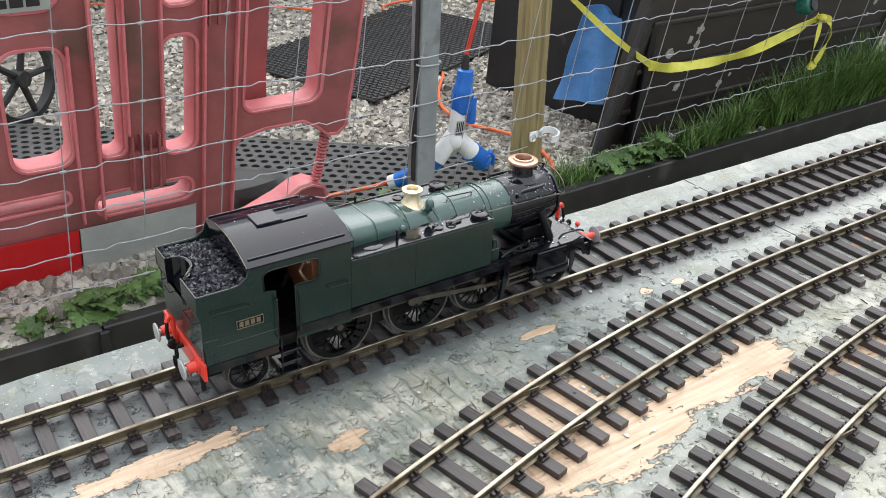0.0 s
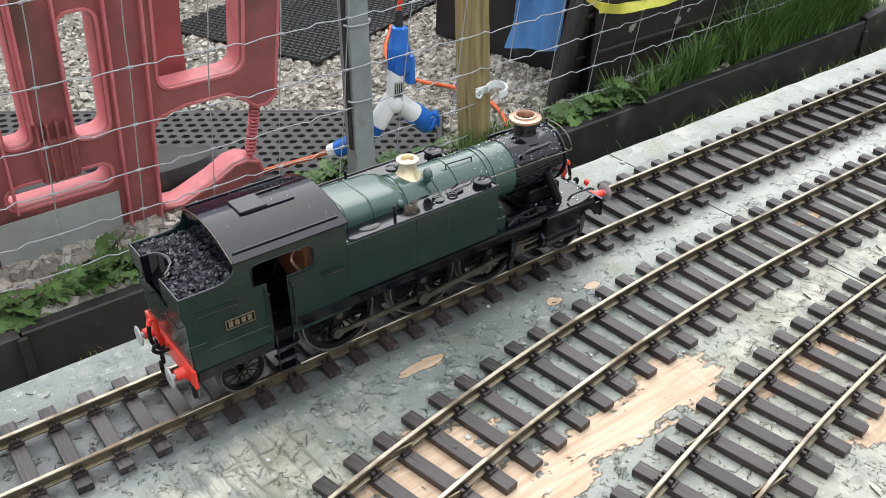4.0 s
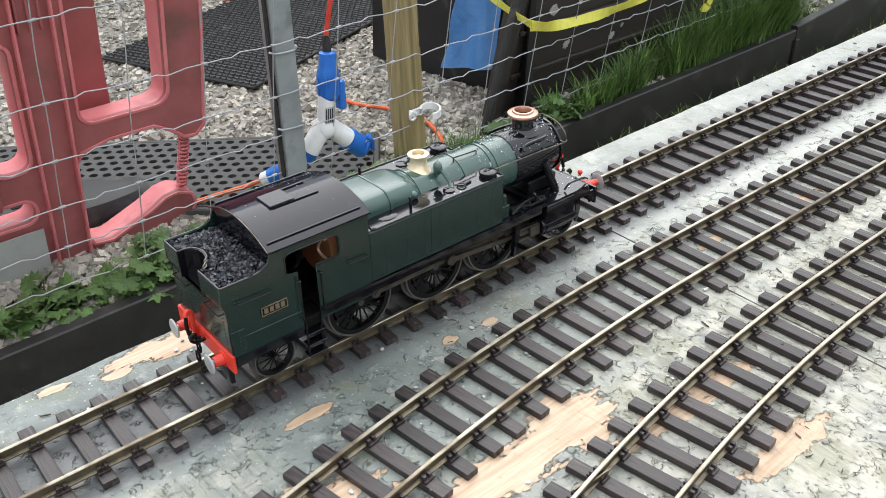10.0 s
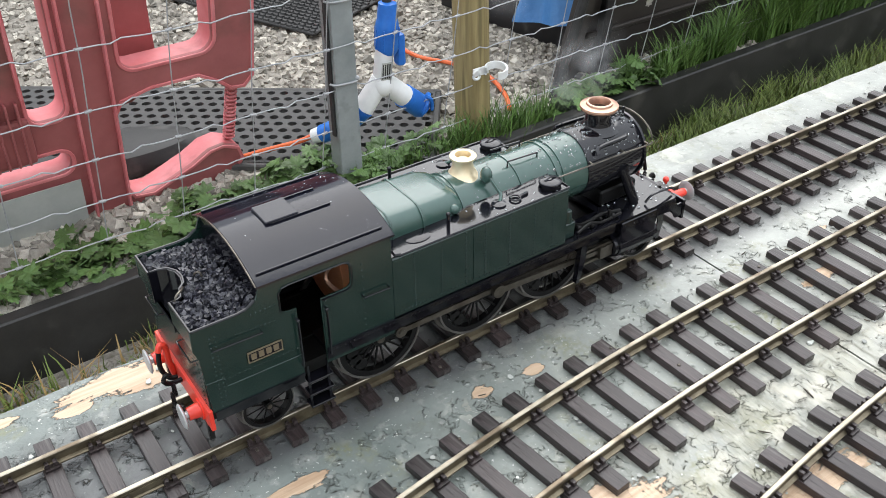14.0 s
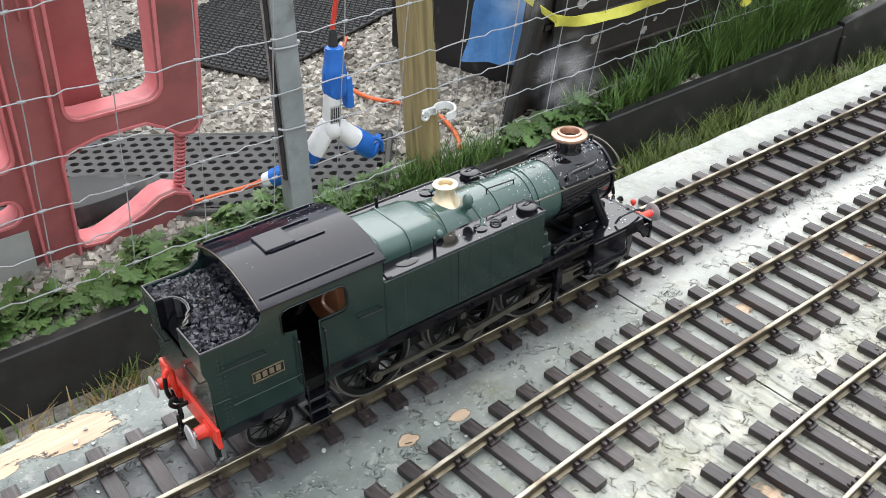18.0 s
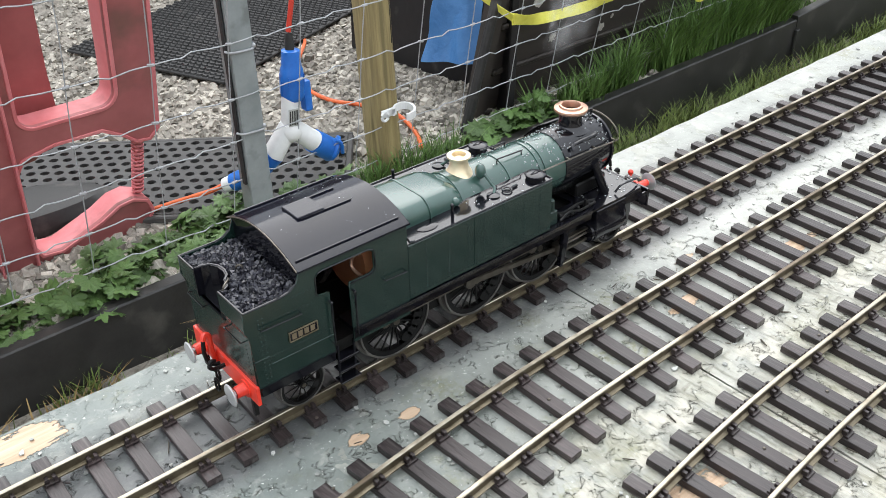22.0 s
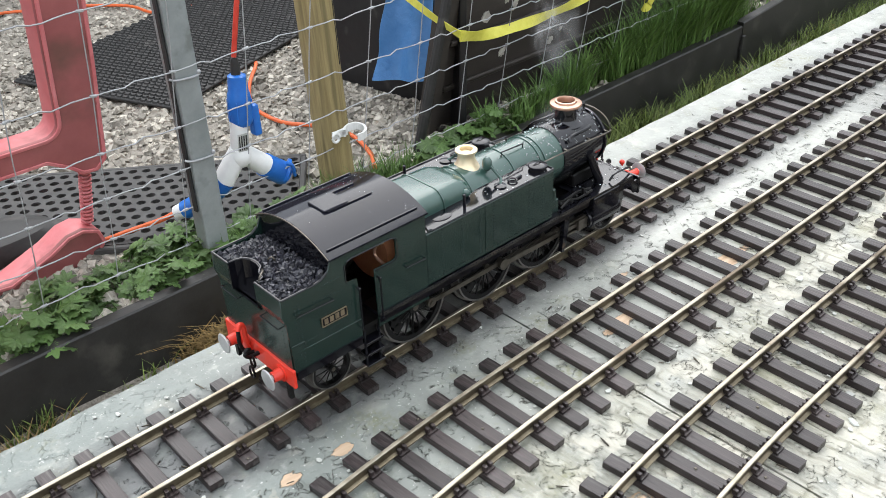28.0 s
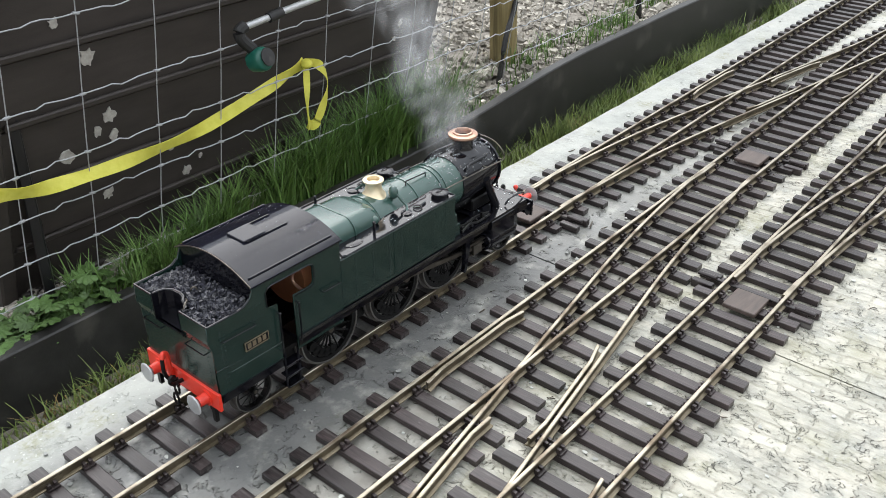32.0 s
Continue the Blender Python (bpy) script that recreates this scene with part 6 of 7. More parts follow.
    part("rear_upright", rounded(bm, 0.006, 2), BARRIER, t, "dirty red rear leg", m=lean)
    bm = bmesh.new()
    box(bm, 0.018, 0.116, -0.0402, -0.0382, -0.002, 0.036)
    sign = part("maker_plate", rounded(bm, 0.0006), BOARDWHITE, t, "grey maker's plate", m=lean)
    for x0, x1 in ((0.030, 0.052), (0.056, 0.076), (0.080, 0.100)):
        bm = bmesh.new()
        box(bm, x0, x1, -0.0412, -0.0403, 0.006, 0.020)
        part("print_bar", bm, RUBBER, sign, m=lean)
    # fluted foot of the middle upright
    for k in range(4):
        bm = bmesh.new()
        x = 0.228 + 0.0165 * k
        box(bm, x, x + 0.004, -0.048, -0.030, -0.390, -0.265)
        part("flute", rounded(bm, 0.0012), BARRIER, t, m=lean)
    bm = bmesh.new()
    box(bm, 0.224, 0.294, -0.041, 0.03, -0.392, -0.30)
    part("flute_back", rounded(bm, 0.008, 2), BARRIER, t, m=lean)
    # board
    for x0, x1, material, lab in ((-0.30, 0.119, BOARDRED, "bright red reflective sheet"), (0.122, 0.352, BOARDWHITE, "dirty white reflective sheet")):
        bm = bmesh.new()
        box(bm, x0, x1, -0.0410, -0.0382, -0.565, -0.452)
        part("reflective_sheet", bm, material, t, lab, m=lean)
    # spring between arm and foot
    bm = bmesh.new()
    pts = []
    for i in range(15 * 8 + 1):
        a = 2 * math.pi * i / 8
        z = -0.352 - 0.128 * i / 120
        pts.append((0.660 - 0.012 * i / 120 + 0.0100 * math.cos(a), 0.0 + 0.0100 * math.sin(a), z))
    tube(bm, pts, 0.0030, 5)
    rod(bm, (0.660, 0, -0.35), (0.648, 0, -0.485), 0.0062, seg=10)
    part("spring_coupling", bm, BARRIERRIM, t, "pink coiled coupling pin", True, m=lean)


def barrier_base():
    t = thing("barrier_base", "black rubber barrier foot lying on the gravel", "barrier foot", at=(0.40, 1.36, YARD))
    bm = bmesh.new()
    lathe(bm, ((0.10, 0.0), (0.118, 0.012), (0.120, 0.030), (0.105, 0.052), (0.07, 0.062), (0.03, 0.060)), Matrix.Diagonal((2.1, 0.72, 1, 1)), 36)
    part("block", bm, RUBBER, t, smooth=True)
    bm = bmesh.new()
    box(bm, -0.05, 0.05, -0.02, 0.02, 0.055, 0.066)
    part("socket", rounded(bm, 0.004), RUBBER, t)
    t.rotation_euler = (0, 0, radians(-14))


def perforated_mat(label, origin, u, width, length, pitch, hole, mat_, thick=0.014):
    t = thing("rubber_mat", label, "rubber mat", "mats on the gravel", at=(*origin, YARD + 0.012))
    t.rotation_euler = (0, 0, math.atan2(u[1], u[0]))
    nx, ny = int(length / pitch), int(width / pitch)
    # cells with a many-sided hole each, every second row shifted
    vs, fs, at = [], [], {}
    n = 8

    def vert(x, y, z):
        key = (round(x, 4), round(y, 4), round(z, 4))
        if key not in at:
            at[key] = len(vs)
            vs.append((x, y, z))
        return at[key]

    for j in range(ny):
        for i in range(nx):
            cx, cy = (i + 0.5 + (0.5 if j % 2 else 0)) * pitch, (j + 0.5) * pitch
            rings = []
            for z in (thick, 0):
                for q in (pitch / 2, 0):
                    ring = []
                    for k in range(n):
                        c, sn = math.cos(math.pi * k / 4), math.sin(math.pi * k / 4)
                        d = pitch / 2 / max(abs(c), abs(sn)) if q else hole
                        ring.append(vert(cx + d * c * (1 if q else 1.05), cy + d * sn * (1 if q else 0.95), z))
                    rings.append(ring)
            for k in range(n):
                k2 = (k + 1) % n
                fs.append((rings[0][k], rings[0][k2], rings[1][k2], rings[1][k]))
                fs.append((rings[1][k], rings[1][k2], rings[3][k2], rings[3][k]))
    ob = many("mat_sheet", vs, fs, mat_, t)
    bm = bmesh.new()
    for x0, x1, y0, y1 in ((-0.012, length + pitch * 0.5, -0.014, 0.0), (-0.012, length + pitch * 0.5, width, width + 0.014), (-0.014, 0.0, 0.0, width), (length + pitch * 0.5, length + pitch * 0.5 + 0.012, 0.0, width)):
        box(bm, x0, x1, y0, y1, 0, thick)
    part("mat_rim", rounded(bm, 0.003), mat_, t)
    return t


def ridged_mat():
    t = thing("ridged_mat", "black ridged rubber mat with small slots", "rubber mat", "mats on the gravel", at=(1.10, 1.70, YARD + 0.012))
    t.rotation_euler = (0, 0, radians(23))
    bm = bmesh.new()
    box(bm, 0, 0.96, 0, 0.57, 0, 0.008)
    part("mat_sheet", rounded(bm, 0.002), RUBBER, t)
    vs, fs = [], []
    for j in range(28):
        for i in range(48):
            x0, y0 = i * 0.0198 + 0.004, j * 0.0202 + 0.002
            if i % 2:
                y0 += 0.0101
            o = len(vs)
            for z, q in ((0.0081, 0.0), (0.0125, 0.0015)):
                vs += [(x0 + q, y0 + q, z), (x0 + 0.012 - q, y0 + q, z), (x0 + 0.012 - q, y0 + 0.0155 - q, z), (x0 + q, y0 + 0.0155 - q, z)]
            fs += [tuple(o + k for k in f) for f in ((4, 5, 6, 7), (0, 1, 5, 4), (1, 2, 6, 5), (2, 3, 7, 6), (3, 0, 4, 7))]
    tagged(many("studs", vs, fs, RUBBER, t), kind="stuff")


# ---- plug, cables ----
def splitter():
    t = thing("power_splitter", "blue and white three-way outdoor mains splitter hung on the fence", "power splitter", at=(0.918, 1.02, -0.304))
    bm = bmesh.new()
    rod(bm, (-0.006, 0, 0.0), (-0.016, 0.0, -0.075), 0.0165, 0.0175, 20)
    body = part("splitter_body", bm, WHITE, t, smooth=True)
    bm = bmesh.new()
    rod(bm, (-0.016, 0, -0.060), (-0.052, 0.012, -0.115), 0.019, 0.021, 20)
    rod(bm, (-0.016, 0, -0.060), (0.034, -0.002, -0.108), 0.019, 0.021, 20)
    ball(bm, (-0.015, 0, -0.070), 0.024, 18, 12)
    part("splitter_branch", bm, WHITE, t, smooth=True)
    bm = bmesh.new()
    box(bm, -0.020, 0.002, -0.0186, -0.0172, -0.056, -0.022)
    lab = part("label_plate", bm, BOARDWHITE, t, m=pose(0, 0, 0, 0, 6, 0))
    for k in range(4):
        bm = bmesh.new()
        box(bm, -0.0185 + 0.0048 * k, -0.0160 + 0.0048 * k, -0.0192, -0.0187, -0.053, -0.025)
        part("print_bar", bm, RUBBER, lab, m=pose(0, 0, 0, 0, 6, 0))
    # upper plug with collar
    bm = bmesh.new()
    lathe(bm, ((0.010, 0.088), (0.017, 0.085), (0.019, 0.055), (0.021, 0.050), (0.0225, 0.040), (0.0225, 0.000), (0.0205, -0.006), (0.018, -0.010)), pose(0.0, 0, 0.0, 0, 4, 0), 26)
    plug = part("plug", bm, BLUE, t, smooth=True)
    for a in range(8):
        bm = bmesh.new()
        d = Vector((math.cos(a * math.pi / 4), math.sin(a * math.pi / 4), 0)) * 0.0225
        rod(bm, d + Vector((0, 0, 0.002)), d + Vector((0.003, 0, 0.040)), 0.0018, seg=6)
        part("grip_rib", bm, BLUE, plug)
    bm = bmesh.new()
    lathe(bm, ((0.009, 0.086), (0.0085, 0.105), (0.006, 0.118), (0.005, 0.118)), pose(0, 0, 0, 0, 3, 0), 14)
    part("cable_gland", bm, RUBBER, plug, smooth=True)
    bm = bmesh.new()
    box(bm, 0.020, 0.036, -0.010, 0.012, -0.040, 0.022)
    part("catch", rounded(bm, 0.005, 2), BLUE, plug)
    # lower sockets
    bm = bmesh.new()
    rod(bm, (-0.050, 0.011, -0.112), (-0.085, 0.040, -0.155), 0.0215, 0.0225, 20)
    rod(bm, (-0.085, 0.040, -0.155), (-0.112, 0.075, -0.178), 0.0195, 0.0185, 20)
    soc = part("socket", bm, BLUE, t, smooth=True)
    bm = bmesh.new()
    rod(bm, (-0.110, 0.072, -0.176), (-0.124, 0.090, -0.186), 0.0165, 0.0145, 18)
    part("socket_collar", bm, WHITE, soc, smooth=True)
    bm = bmesh.new()
    rod(bm, (0.032, -0.001, -0.106), (0.076, 0.010, -0.145), 0.0235, 0.0245, 20)
    soc = part("socket", bm, BLUE, t, smooth=True)
    bm = bmesh.new()
    lathe(bm, ((0.018, 0), (0.026, 0.001), (0.026, 0.007), (0.016, 0.010)), Matrix.Translation((0.080, 0.005, -0.140)) @ pose(0, 0, 0, 30, 118, 0), 22)
    tube(bm, smooth_path([(0.072, -0.018, -0.112), (0.084, -0.020, -0.122), (0.092, -0.010, -0.150)], 4), 0.004, 6)
    part("socket_lid", bm, BLUE, soc, smooth=True)
    return t


def cable(name, label, pts, r, material):
    bm = bmesh.new()
    tube(bm, smooth_path(pts, 10), r, 8)
    t = part(name, bm, material, None, smooth=True)
    tagged(t, label, "cable")


def cables():
    g = YARD + 0.016
    cable("red_cable", "red mains lead rising from the blue plug", [(0.924, 1.020, -0.184), (0.945, 1.012, -0.08), (0.984, 1.0, 0.10), (1.030, 0.99, 0.35)], 0.0048, REDCABLE)
    cable("orange_cable", "orange mains lead running from the splitter into the weeds",
          [(0.795, 1.115, -0.491), (0.768, 1.125, -0.500), (0.735, 1.145, -0.510), (0.695, 1.170, -0.522), (0.655, 1.190, -0.534), (0.60, 1.20, g - 0.006), (0.55, 1.20, g - 0.014)], 0.0052, ORANGE)
    cable("orange_cable", "orange mains lead looping over the gravel behind the post",
          [(1.50, 1.92, g - 0.014), (1.45, 1.86, g - 0.008), (1.41, 1.80, g), (1.32, 1.69, g), (1.25, 1.56, g), (1.245, 1.43, g), (1.29, 1.34, g), (1.318, 1.24, g), (1.29, 1.13, g), (1.25, 1.06, g)], 0.0052, ORANGE)
    cable("orange_cable", "orange mains lead lying across the yard",
          [(0.60, 3.15, g), (1.2, 2.85, g), (1.42, 2.66, g), (1.46, 2.50, g), (1.60, 2.47, g), (1.68, 2.62, g), (1.84, 2.66, g), (2.05, 2.6, g), (2.3, 2.3, g)], 0.0052, ORANGE)
    cable("orange_cable", "orange mains lead on the gravel behind the barrier", [(-0.25, 1.62, g), (-0.05, 1.50, g), (0.12, 1.46, g), (0.3, 1.52, g), (0.45, 1.6, g)], 0.0052, ORANGE)


# ---- tape, bag, boards, shed ----
def tape():
    t = thing("yellow_tape", "yellow webbing strap tied slackly along the fence", "strap", at=(0, 0, 0))
    def ribbon(pts, w, name, flip=0.0):
        P = smooth_path(pts, 10)
        bm = bmesh.new()
        rings = []
        for i, p in enumerate(P):
            d = (P[min(i + 1, len(P) - 1)] - P[max(i - 1, 0)]).normalized()
            up = Vector((0, 0.25, 1)) if abs(d.z) < 0.8 else Vector((1, 0.3, 0))
            a = flip * math.sin(i * 0.23) * 0.9
            side = (up - d * up.dot(d)).normalized()
            side = (Matrix.Rotation(a, 3, d) @ side) * w
            nrm = side.cross(d).normalized() * 0.0006
            rings.append([bm.verts.new(q) for q in (p - side - nrm, p + side - nrm, p + side + nrm, p - side + nrm)])
        for a, c in zip(rings, rings[1:]):
            for k in range(4):
                bm.faces.new((a[k], a[(k + 1) % 4], c[(k + 1) % 4], c[k]))
        bm.faces.new(rings[0][::-1])
        bm.faces.new(rings[-1])
        bmesh.ops.recalc_face_normals(bm, faces=bm.faces[:])
        part(name, bm, TAPE, t, smooth=True)
    ribbon([(1.516, 1.444, -0.170), (1.500, 1.320, -0.205), (1.478, 1.190, -0.235), (1.458, 1.070, -0.257), (1.440, 0.968, -0.268)], 0.0095, "short_run", 0.2)
    ribbon([(1.440, 0.974, -0.270), (1.50, 0.975, -0.285), (1.60, 0.985, -0.298), (1.72, 0.99, -0.302), (1.85, 0.99, -0.294), (2.00, 0.995, -0.268), (2.09, 1.0, -0.250), (2.135, 1.0, -0.238)], 0.0125, "long_run", 0.75)
    ribbon([(2.130, 0.996, -0.238), (2.158, 0.985, -0.246), (2.178, 0.982, -0.285), (2.165, 0.985, -0.335), (2.140, 0.990, -0.378), (2.122, 0.992, -0.372)], 0.010, "hanging_loop", 0.6)
    ribbon([(2.128, 0.990, -0.240), (2.120, 0.984, -0.290), (2.118, 0.985, -0.345), (2.126, 0.990, -0.384)], 0.008, "tail", 0.5)
    bm = bmesh.new()
    ball(bm, (2.130, 0.990, -0.238), 0.013, 12, 8, 0.8)
    part("knot", bm, TAPE, t, smooth=True)


def blue_bag():
    t = thing("blue_bag", "folded blue plastic tarpaulin hanging by the dark boards", "tarpaulin")
    bm = bmesh.new()
    n, k = 14, 18
    front, back = [], []
    for j in range(k + 1):
        f, r = [], []
        z = -0.368 + 0.205 * j / k
        for i in range(n + 1):
            u = i / n
            a = Vector((1.488, 1.346, -0.483)).lerp(Vector((1.532, 1.202, -0.462)), u)
            c = Vector((1.556, 1.330, -0.225)).lerp(Vector((1.602, 1.236, -0.236)), u)
            q = a.lerp(c, j / k) + Vector((0.012 * noise.noise(Vector((u * 3, z * 14, 1))) + 0.008 * math.sin(u * 9 + z * 6), 0, 0.010 * math.sin(u * 5) * (j == k)))
            f.append(bm.verts.new(q))
            r.append(bm.verts.new(q + Vector((0.022 - 0.018 * abs(2 * u - 1), 0.006, 0))))
        front.append(f)
        back.append(r)
    for grid, fl in ((front, False), (back, True)):
        for a, c in zip(grid, grid[1:]):
            for i in range(n):
                q = (a[i], a[i + 1], c[i + 1], c[i])
                bm.faces.new(q[::-1] if fl else q)
    for j in range(k):
        for i in (0, n):
            bm.faces.new((front[j][i], front[j + 1][i], back[j + 1][i], back[j][i]))
    for j in (0, k):
        for i in range(n):
            bm.faces.new((front[j][i], front[j][i + 1], back[j][i + 1], back[j][i]))
    bmesh.ops.recalc_face_normals(bm, faces=bm.faces[:])
    part("sheet", bm, CLOTH, t, smooth=True)


def dark_boards():
    # the second board is an added black sheet, for the bin's dark interior
    for x, y, a, length, lab in ((1.600, 1.262, 100.9, 0.45, "wide black board standing behind the blue tarpaulin"), (1.512, 1.048, 65.0, 0.226, "black sheet added for the dark interior of the storage bin")):
        bm = bmesh.new()
        box(bm, 0.0, length, -0.010, 0.010, 0.0, 0.95)
        part_ob = part("dark_board", rounded(bm, 0.003), BLACKSHEET, None)
        part_ob.matrix_world = pose(x, y, YARD - 0.004, 0, 0, a) @ Matrix(((1, 0, 0, 0), (0, 1, -0.07, 0), (0, 0, 1, 0), (0, 0, 0, 1)))
        tagged(part_ob, lab, "board")
    bm = bmesh.new()
    rod(bm, (1.375, 1.060, YARD), (1.548, 1.02, 0.10), 0.012, 0.012, 10)
    tagged(part("black_pole", bm, RUBBER, None, smooth=True), "black pole leaning against the corner of the store", "pole")
    # dark store at the back of the yard, mostly out of view
    t = thing("dark_trailer", "dark low trailer bed with a pale edge across the yard", "trailer", at=(0, 0, YARD))
    bm = bmesh.new()
    box(bm, -0.4, 4.2, 3.32, 4.6, 0.004, 1.2)
    part("trailer_body", rounded(bm, 0.02), SHED, t)
    bm = bmesh.new()
    box(bm, -0.4, 4.2, 3.12, 3.318, 0.115, 0.26)
    part("trailer_edge", rounded(bm, 0.01), GALV, t)
    for x in (0.2, 1.6, 2.9):
        bm = bmesh.new()
        rod(bm, (x, 3.17, 0.06), (x, 3.30, 0.06), 0.054, seg=24)
        part("trailer_wheel", rounded(bm, 0.01), RUBBER, t)


def store():
    """Dark panelled store with ledges, its face leaning a little."""
    t = thing("panelled_store", "dark brown panelled storage bin with lichen spots", "storage bin")
    lean = Matrix(((1, 0, 0, 0), (0, 1, -0.20, 0.998), (0, 0, 1, 0), (0, 0, 0, 1)))
    lean2 = Matrix(((1, 0, 0.06, 0), (0, 1, -0.20, 0.998), (0, 0, 1, 0), (0, 0, 0, 1)))
    rows = (0.42, 0.28, 0.155, 0.025, -0.085, -0.205, -0.335, -0.450, YARD)
    for z1, z0 in zip(rows, rows[1:]):
        bm = bmesh.new()
        prism(bm, [(1.512, z0), (2.60, z0), (2.60, z1 - 0.002), (1.512, z1 - 0.002)], (0.012, 0.030))
        part("panel_board", rounded(bm, 0.002), SHED, t, m=lean2)
        bm = bmesh.new()
        box(bm, 1.520, 2.592, 0.000, 0.0118, z0 + 0.001, z0 + 0.014)
        part("ledge", rounded(bm, 0.003), SHED, t, m=lean2)
    for x0, x1 in ((1.480, 1.511), (2.601, 2.632)):
        bm = bmesh.new()
        box(bm, x0, x1, -0.004, 0.040, YARD, 0.42)
        part("corner_post", rounded(bm, 0.004), SHED, t, m=lean2)
    for x in (2.628,):
        bm = bmesh.new()
        box(bm, x - 0.002, x + 0.018 if x < 2 else x + 0.002, 0.041, 0.62, YARD, 0.42)
        part("side_panel", bm, SHED, t, m=lean2)
    bm = bmesh.new()
    box(bm, 1.49, 2.62, 0.031, 0.62, 0.425, 0.44)
    part("lid", rounded(bm, 0.004), SHED, t, m=lean2)
    bm = bmesh.new()
    box(bm, 1.66, 2.62, 0.60, 0.62, YARD, 0.42)
    part("rear_panel", bm, SHED, t, m=lean2)
    g = random.Random(8)
    spots = ((1.672, -0.113, 0.017), (1.619, -0.038, 0.010), (1.705, -0.236, 0.015), (1.710, -0.280, 0.012), (1.679, -0.261, 0.011), (1.613, -0.292, 0.018), (1.688, -0.400, 0.013), (1.869, -0.421, 0.012), (1.904, -0.397, 0.006), (2.257, -0.487, 0.008), (2.495, -0.247, 0.009), (2.480, -0.286, 0.006), (1.714, -0.354, 0.006),
             (1.835, -0.345, 0.012), (1.690, -0.345, 0.010))
    for x, z, r in spots:
        bm = bmesh.new()
        ring = []
        n = 16
        for i in range(n):
            a = 2 * math.pi * i / n
            q = r * (0.65 + 0.55 * g.random())
            ring.append((q * math.cos(a) * 0.85, q * math.sin(a)))
        prism(bm, ring, (0.0092, 0.0126))
        part("lichen_spot", bm, SPLAT, t, m=lean2 @ Matrix.Translation((x - 0.06 * z, 0, z)))


def nozzle():
    t = thing("hose_lance", "green hose nozzle on a chrome lance poking through the fence", "hose nozzle", at=(1.975, 0.945, -0.178))
    bm = bmesh.new()
    lathe(bm, ((0.006, -0.022), (0.020, -0.020), (0.022, -0.010), (0.0215, -0.006), (0.0235, -0.004), (0.0235, 0.010), (0.021, 0.014), (0.012, 0.020)), pose(0, 0, 0, 65, 25, 0), 26)
    part("nozzle_head", bm, HOSEGREEN, t, smooth=True)
    bm = bmesh.new()
    lathe(bm, ((0.0178, 0.0), (0.0178, 0.002), (0.010, 0.003), (0.004, 0.003)), pose(0.003, -0.020, 0.009, 65, 25, 0), 20)
    part("spray_face", bm, RUBBER, t, smooth=True)
    bm = bmesh.new()
    tube(bm, smooth_path([(-0.004, 0.014, 0.018), (-0.022, 0.020, 0.040), (-0.026, 0.022, 0.056), (-0.010, 0.022, 0.064)], 5), 0.012, 10)
    part("elbow", bm, RUBBER, t, smooth=True)
    bm = bmesh.new()
    rod(bm, (-0.012, 0.022, 0.062), (0.050, 0.020, 0.068), 0.0068, seg=12)
    rod(bm, (0.075, 0.020, 0.071), (0.42, 0.010, 0.10), 0.0068, seg=12)
    part("lance", bm, SILVER, t, smooth=True)
    bm = bmesh.new()
    rod(bm, (0.046, 0.020, 0.067), (0.080, 0.020, 0.071), 0.0105, seg=12)
    part("sleeve", bm, RUBBER, t, smooth=True)


def cart_wheel():
    t = thing("cart_wheel", "black spoked cart wheel standing on the mat", "wheel", at=(0.205, 2.03, YARD + 0.125))
    bm = bmesh.new()
    lathe(bm, ((0.105, -0.014), (0.122, -0.012), (0.128, 0.0), (0.122, 0.012), (0.105, 0.014)), pose(0, 0, 0, 90, 0, 0), 36, True)
    part("tyre", bm, RUBBER, t, smooth=True)
    bm = bmesh.new()
    rod(bm, (0, -0.02, 0), (0, 0.02, 0), 0.022, seg=16)
    part("hub", bm, RUBBER, t, smooth=True)
    for k in range(5):
        a = 2 * math.pi * k / 5
        bm = bmesh.new()
        d = Vector((math.cos(a), 0, math.sin(a)))
        rod(bm, d * 0.018, d * 0.108, 0.010, 0.008, 8)
        part("spoke", bm, RUBBER, t, smooth=True)
    t.rotation_euler = (0, 0, radians(35))


def far_things():
    timber_post(3.02, 1.13, "weathered grey-brown round fence post further along", 0.040, 0.95, (0, -2))
    bm = bmesh.new()
    rod(bm, (3.66, 1.02, YARD - 0.05), (3.40, 1.0, 0.30), 0.010, 0.008, 8)
    tagged(part("thin_stake", bm, KERB, None, smooth=True), "thin dark stake leaning along the fence", "stake")
    bm = bmesh.new()
    tube(bm, smooth_path([(2.88, 1.05, YARD - 0.02), (2.93, 1.06, -0.40), (3.02, 1.09, -0.28), (3.05, 1.1, 0.1)], 6), 0.008, 8)
    tagged(part("black_hose", bm, RUBBER, None, smooth=True), "black hose hanging beside the far post", "hose")


